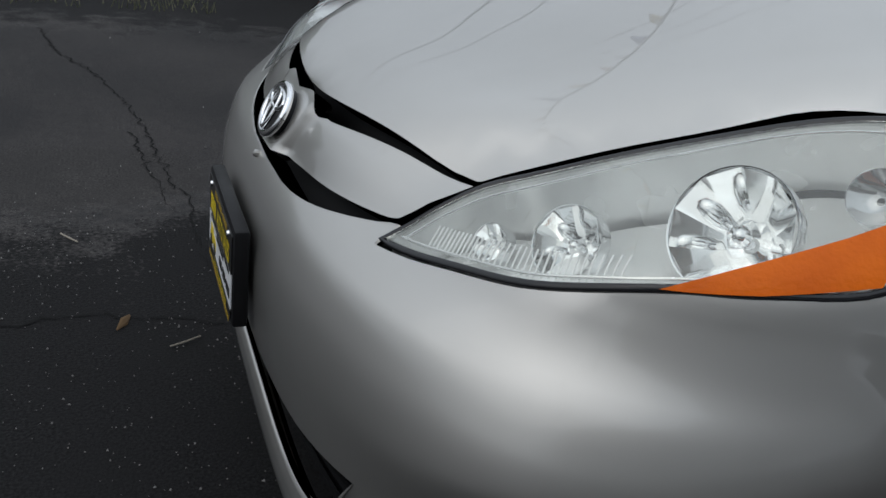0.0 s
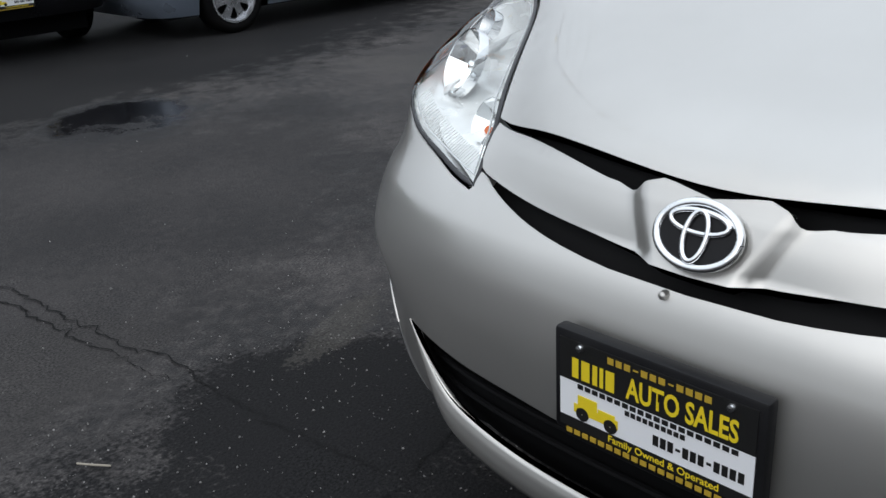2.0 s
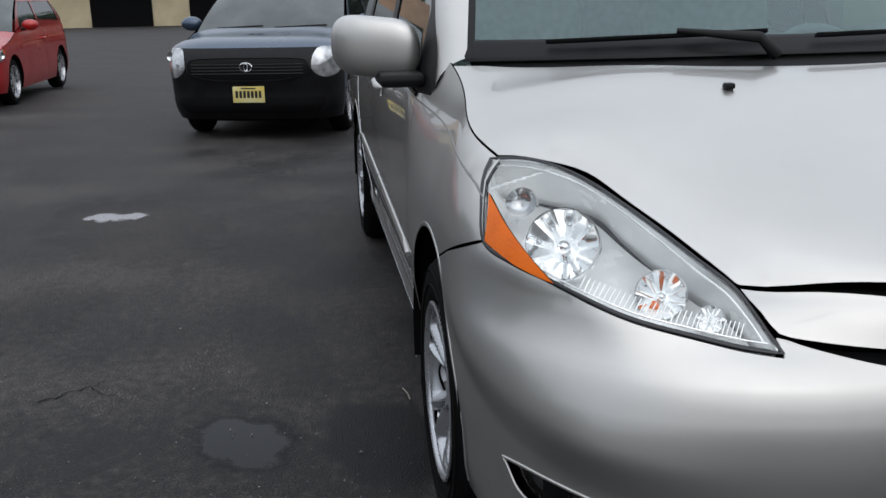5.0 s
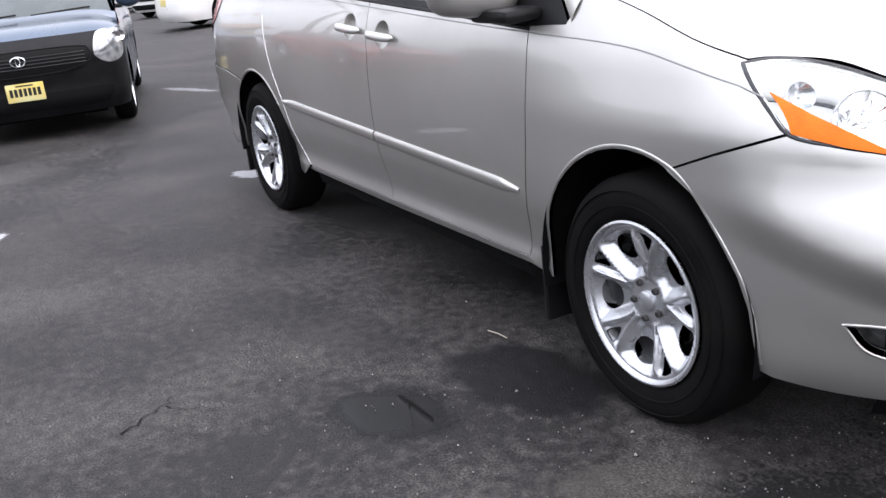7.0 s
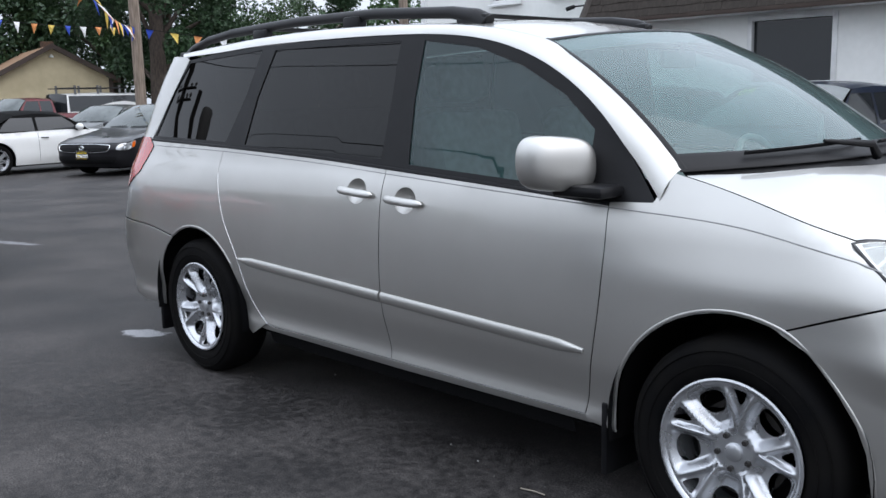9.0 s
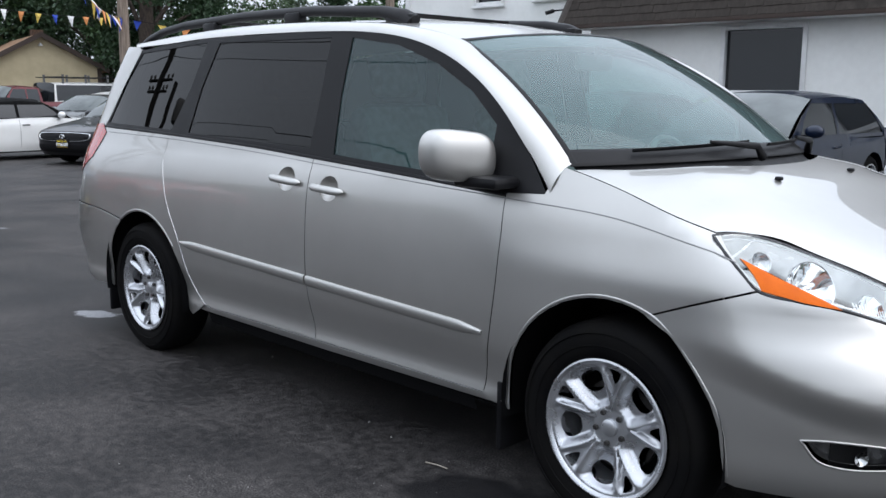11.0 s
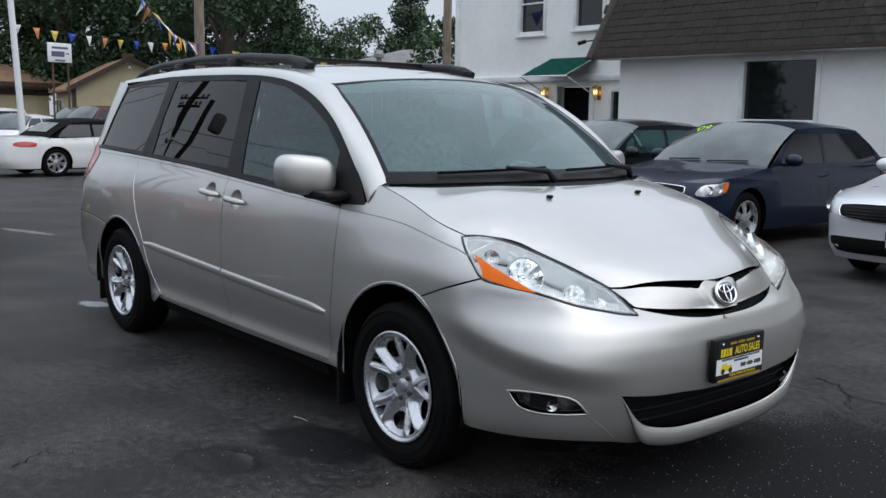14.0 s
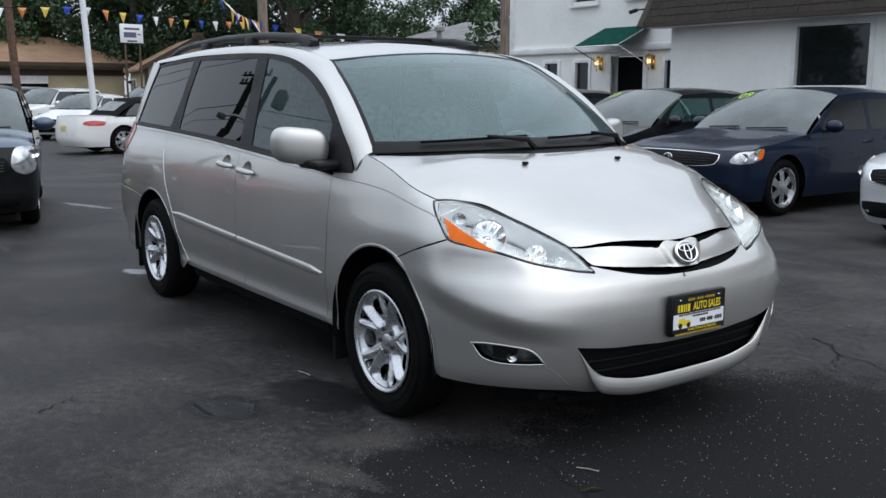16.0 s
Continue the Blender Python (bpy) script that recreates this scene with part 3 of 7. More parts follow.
window("window_3", 0.2, 1.6, OY, 1.42, 2.50, "large dark office window in a white frame")

# mansard roof of shingles
mansard = thing("mansard_roof", "steep brown shingled mansard roof over the office", "roof", kind="structure")
EAVE, RIDGE = Vector((0, 10.88, 2.66)), Vector((0, 11.95, 5.6))
slope = (RIDGE - EAVE).length
up, out = (RIDGE - EAVE).normalized(), Vector((0, -(RIDGE - EAVE).z, (RIDGE - EAVE).y)).normalized()
bm = bmesh.new()
vs = [bm.verts.new(v) for v in ((-9.6, 10.90, 2.64), (14, 10.90, 2.64), (14, 11.97, 5.58), (-8.9, 11.97, 5.58), (-9.6, 19.3, 2.64), (14, 19.3, 2.64), (14, 18.6, 5.58), (-8.9, 18.6, 5.58))]
for f in ((0, 1, 2, 3), (0, 3, 7, 4), (3, 2, 6, 7), (0, 4, 5, 1), (1, 5, 6, 2), (4, 7, 6, 5)):
    bm.faces.new([vs[i] for i in f])
part("roof_deck", bm, SHINGLE, mansard)
boxed("eave_board", (-9.62, 14, 10.86, 10.90, 2.60, 2.68), FASCIA, mansard, .004)
part("hip_cap", tube(bmesh.new(), [(-9.56, 10.86, 2.62), (-8.86, 11.93, 5.6)], .085, 8, True, .6), SHINGLE, mansard, flat=50)
boxed("soffit", (-9.55, 14, 10.90, OY + .1, 2.60, 2.63), TRIM_WHITE, mansard)
part("downspout_end", tube(bmesh.new(), [(-9.75, 10.95, 2.63), (-9.3, 10.95, 2.63)], .03, 8), FASCIA, mansard)


def shingle_meshes():
    """A few shingle shapes with clipped or ragged lower corners."""
    out_ = []
    for k in range(4):
        rnd = random.Random(k)
        w, h, t = .155, .20, .007
        c = .008 + .02 * rnd.random()
        pts = [(-w / 2, h), (-w / 2, c * (k != 1)), (-w / 2 + c, 0.0), (w / 2 - c, .006 * rnd.random()), (w / 2, c * (k != 2)), (w / 2, h)]
        b = bmesh.new()
        a = [b.verts.new((x, y, t if y < .1 else t * .4)) for x, y in pts]
        d = [b.verts.new((x, y, 0)) for x, y in pts]
        b.faces.new(a)
        for i in range(len(pts)):
            j = (i + 1) % len(pts)
            b.faces.new((a[i], d[i], d[j], a[j]))
        me = bpy.data.meshes.new("shingle")
        bmesh.ops.recalc_face_normals(b, faces=b.faces)
        b.to_mesh(me)
        b.free()
        me.materials.append(SHINGLE_PIECE)
        out_.append(me)
    return out_


SHINGLE_PIECE = shade(material("shingle_piece", (0.05, 0.042, 0.036), 0.9, spec=0.2), (0.034, 0.029, 0.025), (0.062, 0.052, 0.045), 5.0, bump=0.5, bump_scale=60)
_nd, _ln = SHINGLE_PIECE.node_tree.nodes, SHINGLE_PIECE.node_tree.links
_oi, _hs = _nd.new("ShaderNodeObjectInfo"), _nd.new("ShaderNodeHueSaturation")
_mr = _nd.new("ShaderNodeMapRange")
_mr.inputs["To Min"].default_value, _mr.inputs["To Max"].default_value = .91, 1.09
_ln.new(_oi.outputs["Random"], _mr.inputs["Value"])
_ln.new(_mr.outputs[0], _hs.inputs["Value"])
_bs = _nd["Principled BSDF"]
_src = _bs.inputs["Base Color"].links[0].from_socket
_ln.new(_src, _hs.inputs["Color"])
_ln.new(_hs.outputs[0], _bs.inputs["Base Color"])

# ---- the two-storey house beside the office ----
HY = 12.70
wall("wall_house", -15.65, -8.9, HY, HY + .25, 0, 6.4, WALL_WHITE, "white clapboard house front with a gambrel edge", [(-14.42, -13.92, 1.15, 2.06), (-13.34, -12.85, 1.15, 2.06), (-12.13, -11.15, 0, 2.16), (-10.55, -10.05, 1.15, 2.06), (-13.43, -12.64, 3.42, 4.75), (-11.66, -10.86, 3.46, 4.80)])
tagged(boxed("wall_house_side", (-15.65, -15.4, HY + .25, 20, 0, 6.4), WALL_WHITE), "white side wall of the house", "wall", kind="structure")
window("window_4", -14.42, -13.92, HY, 1.15, 2.06, "narrow white-framed side window")
window("window_5", -13.34, -12.85, HY, 1.15, 2.06, "narrow white-framed window by the door")
window("window_6", -10.55, -10.05, HY, 1.15, 2.06, "narrow white-framed window by the door")
window("window_7", -13.43, -12.64, HY, 3.42, 4.75, "white-framed upper sash window", True)
window("window_8", -11.66, -10.86, HY, 3.46, 4.80, "white-framed upper sash window", True)
tagged(boxed("trim_belt", (-15.68, -8.95, HY - .09, HY - .002, 2.27, 2.42), TRIM_WHITE, None, .02), "white moulded belt course", "trim", kind="structure")
tagged(boxed("trim_corner", (-15.77, -15.61, HY - .05, HY + .05, 0, 6.4), TRIM_WHITE, None, .01), "white corner board", "trim", kind="structure")
d = thing("door_1", "dark open doorway in a white frame", "door", kind="structure")
for a, b, c, e in ((-12.25, -12.13, 0, 2.28), (-11.15, -11.03, 0, 2.28), (-12.13, -11.15, 2.16, 2.28)):
    boxed("door_frame", (a, b, HY - .04, HY + .12, c, e), TRIM_WHITE, d, .006)
boxed("dark_hall", (-12.12, -11.16, HY + .20, HY + .24, 0, 2.15), DARK, d)
aw = thing("awning", "green canvas awning over the office door", "awning")
bm = bmesh.new()
p = [(-12.40, HY - .01, 2.80), (-10.98, HY - .01, 2.80), (-10.98, 11.72, 2.36), (-12.40, 11.72, 2.36)]
vs = [bm.verts.new(v) for v in p] + [bm.verts.new((x, y, z - .02)) for x, y, z in p]
for f in ((0, 1, 2, 3), (7, 6, 5, 4), (0, 4, 5, 1), (1, 5, 6, 2), (2, 6, 7, 3), (3, 7, 4, 0)):
    bm.faces.new([vs[i] for i in f])
part("canvas", bm, AWNING, aw)
for x in (-12.38, -11.0):
    part("awning_arm", tube(bmesh.new(), [(x, 11.74, 2.35), (x, HY - .02, 1.95)], .014, 6), CHROME, aw)
    part("awning_side_bar", tube(bmesh.new(), [(x, 11.72, 2.36), (x, HY - .02, 2.79)], .014, 6), CHROME, aw)
part("awning_front_bar", tube(bmesh.new(), [(-12.41, 11.71, 2.35), (-10.97, 11.71, 2.35)], .018, 6), TRIM_WHITE, aw)
GLOW = bpy.data.materials.new("lamp_glow")
GLOW.use_nodes = True
_g = GLOW.node_tree.nodes["Principled BSDF"]
_g.inputs["Base Color"].default_value = (1, .75, .4, 1)
_g.inputs["Emission Color"].default_value = (1, .62, .25, 1)
_g.inputs["Emission Strength"].default_value = 2.5
SHADE_GLASS = glass("lantern_glass", (.95, .9, .8), .1)


def wall_lantern(x):
    w = thing("wall_lantern", "lit brass wall lantern beside the door", "wall lamp", Matrix.Translation((x, HY - .01, 2.02)), "lanterns beside the door")
    boxed("backplate", (-.05, .05, -.02, .0, -.16, .14), BRASS, w, .006)
    part("arm", tube(bmesh.new(), [(0, -.01, .10), (0, -.08, .15), (0, -.14, .12)], .01, 6), BRASS, w, flat=50)
    part("cap", lathe(bmesh.new(), [(.001, .17), (.03, .15), (.085, .10), (.085, .09)], "z", 16, (0, -.14, 0)), BRASS, w, flat=40)
    part("glass_shade", lathe(bmesh.new(), [(.08, .09), (.09, .0), (.06, -.10), (.02, -.13)], "z", 12, (0, -.14, 0)), SHADE_GLASS, w, flat=60)
    for k in (-.03, .03):
        part("bulb", lathe(bmesh.new(), [(.001, .06), (.014, .03), (.016, .0), (.008, -.04)], "z", 10, (k, -.14, 0)), GLOW, w, flat=60)
    part("finial", lathe(bmesh.new(), [(.02, -.13), (.012, -.16), (.001, -.20)], "z", 10, (0, -.14, 0)), BRASS, w, flat=60)


wall_lantern(-12.47)
wall_lantern(-10.88)
cam_ob = thing("security_camera", "small security camera under the roof corner", "camera", Matrix.Translation((-9.95, 11.15, 2.98)))
part("housing", tube(bmesh.new(), [(0, .0, 0), (-.08, -.13, -.05)], .04, 10), BLACK_TRIM, cam_ob, flat=50)
part("bracket", tube(bmesh.new(), [(0, .0, 0), (.25, .12, .02)], .015, 6), BLACK_TRIM, cam_ob)

# grey-roofed house behind
gh = thing("grey_roofed_house", "low house with a grey shingle roof behind the lot", "house")
bm = bmesh.new()
pts = [(-28.4, 16.3, 3.1), (-21, 19.5, 3.1), (-24, 26, 4.35), (-31.4, 22.8, 4.35)]
vs = [bm.verts.new(v) for v in pts] + [bm.verts.new((x, y, z - .2)) for x, y, z in pts]
for f in ((0, 1, 2, 3), (7, 6, 5, 4), (0, 4, 5, 1), (1, 5, 6, 2), (2, 6, 7, 3), (3, 7, 4, 0)):
    bm.faces.new([vs[i] for i in f])
part("roof", bm, ROOF_GREY, gh)
bm = bmesh.new()
pts = [(-27.9, 16.8), (-21.3, 19.7), (-24, 25.8), (-30.7, 22.9)]
lo, hi = [bm.verts.new((x, y, 0)) for x, y in pts], [bm.verts.new((x, y, 3.0)) for x, y in pts]
for i in range(4):
    bm.faces.new((lo[i], lo[(i + 1) % 4], hi[(i + 1) % 4], hi[i]))
part("outer_wall", bm, CREAM, gh)
part("vent_pipe", lathe(bmesh.new(), [(.10, 3.1), (.10, 3.55), (.20, 3.57), (.20, 3.70), (.08, 3.80), (.001, 3.82)], "z", 14, (-26.4, 17.9, 0)), ROOF_GREY, gh, flat=40)


# ---- the tan-roofed workshop and its gabled wing ----
def gable_house(name, label, m, length, width, eave, ridge, wall_mat, roof_mat, over=.4, doors=()):
    """A house with its ridge along x and a gable at x = 0 facing +x."""
    g = thing(name, label, "building", m)
    bm = bmesh.new()
    pts = [(0, -width / 2), (0, width / 2), (-length, width / 2), (-length, -width / 2)]
    lo, hi = [bm.verts.new((x, y, -.5)) for x, y in pts], [bm.verts.new((x, y, eave)) for x, y in pts]
    for i in range(4):
        bm.faces.new((lo[i], lo[(i + 1) % 4], hi[(i + 1) % 4], hi[i]))
    a, b = bm.verts.new((0, 0, ridge)), bm.verts.new((-length, 0, ridge))
    bm.faces.new((hi[0], hi[1], a))
    bm.faces.new((hi[2], hi[3], b))
    part("wall", bm, wall_mat, g)
    rise = (ridge - eave) / (width / 2)
    for s in (-1, 1):
        bm = bmesh.new()
        e = width / 2 + over
        q = [(over, s * e, eave - rise * over), (over, 0, ridge + .02), (-length - over, 0, ridge + .02), (-length - over, s * e, eave - rise * over)]
        vs = [bm.verts.new(v) for v in q] + [bm.verts.new((x, y, z + .12)) for x, y, z in q]
        for f in ((3, 2, 1, 0), (4, 5, 6, 7), (0, 4, 7, 3), (1, 2, 6, 5), (0, 1, 5, 4), (2, 3, 7, 6)):
            bm.faces.new([vs[i] for i in f])
        part("roof", bm, roof_mat, g)
        bm = bmesh.new()
        q = [(over + .01, s * e, eave - rise * over - .06), (over + .01, 0, ridge - .04)]
        vs = [bm.verts.new((x + dx, y, z + dz)) for x, y, z in q for dx, dz in ((0, 0), (.04, 0), (.04, .26), (0, .26))]
        for f in ((0, 1, 2, 3), (7, 6, 5, 4), (0, 4, 5, 1), (1, 5, 6, 2), (2, 6, 7, 3), (3, 7, 4, 0)):
            bm.faces.new([vs[i] for i in f])
        part("barge_board", bm, FASCIA, g)
    return g


wing = gable_house("gabled_wing", "cream gabled building with a tan shingle roof", pose(-46.6, 16.2, 0, 0, 0, -12), 9, 5.6, 2.55, 4.05, CREAM, SHINGLE_TAN)
boxed("chimney", (-6.2, -5.6, .6, 1.2, 3.4, 4.7), RUST, wing)
part("flood_light", lathe(bmesh.new(), [(.02, .0), (.10, -.10), (.12, -.16), (.001, -.16)], "z", 10, (.1, 0, 3.75)), TRIM_WHITE, wing, flat=40)
for x0 in (-8.3, -6.6):
    f = boxed("window", (x0, x0 + 1.0, -2.86, -2.80, 1.0, 2.0), TRIM_WHITE, wing)
    boxed("pane", (x0 + .1, x0 + .9, -2.89, -2.862, 1.1, 1.9), PANE, f)
for y in (-2.8, 2.8):
    boxed("corner_board", (-.1, .08, y - .10, y + .10, -.5, 2.55), FASCIA, wing)

shop = thing("workshop", "long cream workshop with a tan roof and garage doors", "building", pose(-57, 4.0, 0, 0, 0, 4))
bm = bmesh.new()
box(bm, -12, 0, -22, 11.5, -.5, 2.9)
part("wall", bm, CREAM, shop)
bm = bmesh.new()
q = [(.9, -23, 2.95), (.9, 12.3, 2.95), (-6, 9.0, 4.75), (-6, -23, 4.75), (-13, 12.3, 2.95), (-13, -23, 2.95)]
vs = [bm.verts.new(v) for v in q]
for f in ((0, 1, 2, 3), (1, 4, 2), (3, 2, 4, 5), (0, 5, 4, 1)):
    bm.faces.new([vs[i] for i in f])
part("roof", bm, SHINGLE_TAN, shop)
boxed("fascia", (.86, .94, -23, 12.3, 2.72, 2.96), FASCIA, shop)
boxed("soffit_band", (.02, .10, -22, 11.5, 2.2, 2.55), FASCIA, shop)
for y0 in (-17, -11.5, -6, -1.2, 3.4):
    g = boxed("garage_opening", (.02, .08, y0, y0 + 3.4, -.4, 2.15), DARK, shop)
for y0 in (-.6, 4.4):
    f = boxed("lit_window", (.09, .12, y0, y0 + 1.4, .9, 1.5), TRIM_WHITE, shop)
boxed("roller_door", (.09, .13, 3.4, 6.8, 1.7, 2.15), TRIM_WHITE, shop)


# ---- poles, sign, pennants ----
def pole(name, label, x, y, z1, r, mat, lean=(0, 0)):
    ob = part(name, tube(bmesh.new(), [(x, y, -.2), (x + lean[0] * .5, y + lean[1] * .5, z1 * .5), (x + lean[0], y + lean[1], z1)], [r * 1.1, r, r * .85], 12), mat, flat=50)
    return tagged(ob, label, "pole")


pole("utility_pole", "weathered wooden utility pole carrying pennant strings", -28.2, 11.55, 9.5, .17, POLE_WOOD, (.05, -.1))
pole("flag_pole", "white painted steel pole", -25.4, 4.80, 7.5, .085, POLE_WHITE, (-.1, -.35))
pole("utility_pole", "dark wooden pole by the workshop", -40.6, 5.74, 9, .16, RUST, (-.05, -.3))
pole("utility_pole", "brown wooden pole behind the house", -19.9, 15.82, 9, .13, POLE_WOOD)
sign = thing("sign", "white lettered sign board on two steel posts", "sign", pose(-42.3, 11.25, 0, 0, 0, 12))
SIGN_INK = material("sign_ink", (0.10, 0.10, 0.16), 0.6)
boxed("board", (-.04, .04, -.58, .58, 3.55, 4.42), WHITE_PLATE, sign, .01)
for y0, y1, z, h in ((-.40, .40, 4.20, .10), (-.42, .22, 3.92, .24), (-.25, .25, 3.63, .08), (.28, .44, 3.95, .06)):
    boxed("lettering_bar", (.041, .046, y0, y1, z - h / 2, z + h / 2), SIGN_INK, sign)
for y in (-.35, .40):
    part("post", tube(bmesh.new(), [(0, y, 0), (0, y, 3.5)], .05, 8), RUST, sign, flat=50)

PENNANT = [material("pennant_" + n, c, .7) for n, c in (("blue", (.02, .06, .40)), ("white", (.72, .72, .72)), ("orange", (.62, .25, .08)), ("yellow", (.66, .48, .10)))]


def pennants(label, a, b, sag, n, size, wild=.15, seed=1):
    rnd = random.Random(seed)
    a, b = Vector(a), Vector(b)
    line = lambda t: a.lerp(b, t) - Vector((0, 0, sag * 4 * t * (1 - t)))
    st = thing("pennant_string", label, "pennants", None, "pennant strings over the lot")
    part("cord", tube(bmesh.new(), [line(i / 24) for i in range(25)], .012, 4), BLACK_TRIM, st)
    along = (b - a).normalized()
    for i in range(n):
        t = (i + .5) / n
        p = line(t)
        w = size * (.8 + .3 * rnd.random())
        drop = Vector((rnd.uniform(-wild, wild), rnd.uniform(-wild, wild), -1)).normalized() * size * (1.0 + .3 * rnd.random())
        bm = bmesh.new()
        q = [p - along * w / 2, p + along * w / 2, p + drop]
        off = along.cross(drop).normalized() * .004
        mid = (q[0] + q[1] + q[2]) / 3 + off * rnd.uniform(4, 14)
        f = [bm.verts.new(v) for v in q] + [bm.verts.new(mid)]
        for k in range(3):
            bm.faces.new((f[k], f[(k + 1) % 3], f[3]))
        g = [bm.verts.new(v + off * 2) for v in (*q, mid)]
        for k in range(3):
            bm.faces.new((g[3], g[(k + 1) % 3], g[k]))
        part("pennant", bm, PENNANT[i * 7 % 4 if i % 3 else (i // 3) % 4], st)


pennants("string of blue, white and yellow pennants", (-28.1, 11.4, 3.75), (-25.5, 4.5, 3.8), .14, 12, .26)
pennants("string of blue, white and yellow pennants", (-25.5, 4.5, 3.78), (-24, -8, 3.7), .25, 20, .26, seed=2)
pennants("bunched string of blue and orange pennants", (-28.12, 11.45, 3.75), (-19.5, 5.2, 5.2), .55, 22, .42, .8, 3)
pennants("string of white and orange pennants", (-28.2, 11.6, 3.75), (-24.5, 16.5, 3.2), .15, 8, .30, .3, 4)

# the pole across the drive and its wires
op = thing("utility_pole", "wooden utility pole with transformer and wires across the drive", "pole", Matrix.Translation((-27, -10.5, 0)))
part("shaft", tube(bmesh.new(), [(0, 0, -.2), (.05, 0, 6.5), (0, 0, 13)], [.13, .11, .09], 12), SILHOUETTE_WOOD, op, flat=50)
for z, w in ((7.2, .9), (7.6, 1.1), (12.2, 1.2)):
    arm = part("cross_arm", box(bmesh.new(), -w, w, -.05, .05, z, z + .07, .01), SILHOUETTE_WOOD, op, flat=40)
    for x in (-.95 * w, -.6 * w, .6 * w, .95 * w):
        part("insulator", lathe(bmesh.new(), [(.03, z + .1), (.05, z + .16), (.05, z + .2), (.02, z + .26), (.001, z + .27)], "z", 8, (x, 0, 0)), ROOF_GREY, arm, flat=50)
near = thing("utility_pole", "shorter wooden pole with a transformer across the drive", "pole", Matrix.Translation((-25.7, -10.65, 0)))
part("shaft", tube(bmesh.new(), [(0, 0, -.2), (0, 0, 7.6)], [.10, .08], 12), SILHOUETTE_WOOD, near, flat=50)
part("transformer", lathe(bmesh.new(), [(.001, 6.55), (.20, 6.55), (.22, 6.62), (.22, 7.1), (.16, 7.2), (.001, 7.25)], "z", 16, (.28, -.42, 0)), ROOF_GREY, near, flat=40)
part("lamp_arm", tube(bmesh.new(), [(0, 0, 5.7), (-.25, .5, 5.75), (-.4, .8, 5.6)], .05, 8), POLE_WHITE, near, flat=50)
part("lamp_head", box(bmesh.new(), -.55, -.30, .75, 1.0, 5.42, 5.62, .04), ROOF_GREY, near, flat=40)
for y, z, s in ((-8.1, 9.7, .9), (-7.1, 9.7, .9), (-7.6, 8.7, 1.0), (-7.5, 6.3, .8), (-7.5, 5.7, .8)):
    part("overhead_wire", tube(bmesh.new(), [(x + 15.5, y + 7.6, z - s * (1 - ((x + 15.5) % 40 / 20 - 1) ** 2)) for x in np.linspace(-55.4, 24.4, 41)], .014, 4), BLACK_TRIM, op)
pennants("string of pennants over the drive", (6.9, 4.9, 4.6), (-6.5, -10.8, 4.5), .45, 36, .22, .3, 5)
pole("flag_pole", "white painted steel pole at the drive", 6.9, 4.9, 5.0, .07, POLE_WHITE)
pole("flag_pole", "white painted steel pole at the drive", -6.5, -10.8, 5.0, .07, POLE_WHITE)
# ---- trees ----
LEAF = []
for i, (a, b) in enumerate((((.022, .056, .016), (.055, .115, .034)), ((.015, .042, .016), (.040, .085, .030)), ((.028, .058, .022), (.07, .125, .045)))):
    LEAF.append(shade(material("leaf_green", a, 0.55), a, b, 0.6, 3, mix2=(6, .4)))
BARK = shade(material("bark", (0.06, 0.045, 0.035), 0.9), (0.04, 0.03, 0.025), (0.085, 0.065, 0.05), 4, bump=0.6, stretch=(4, 4, 1))


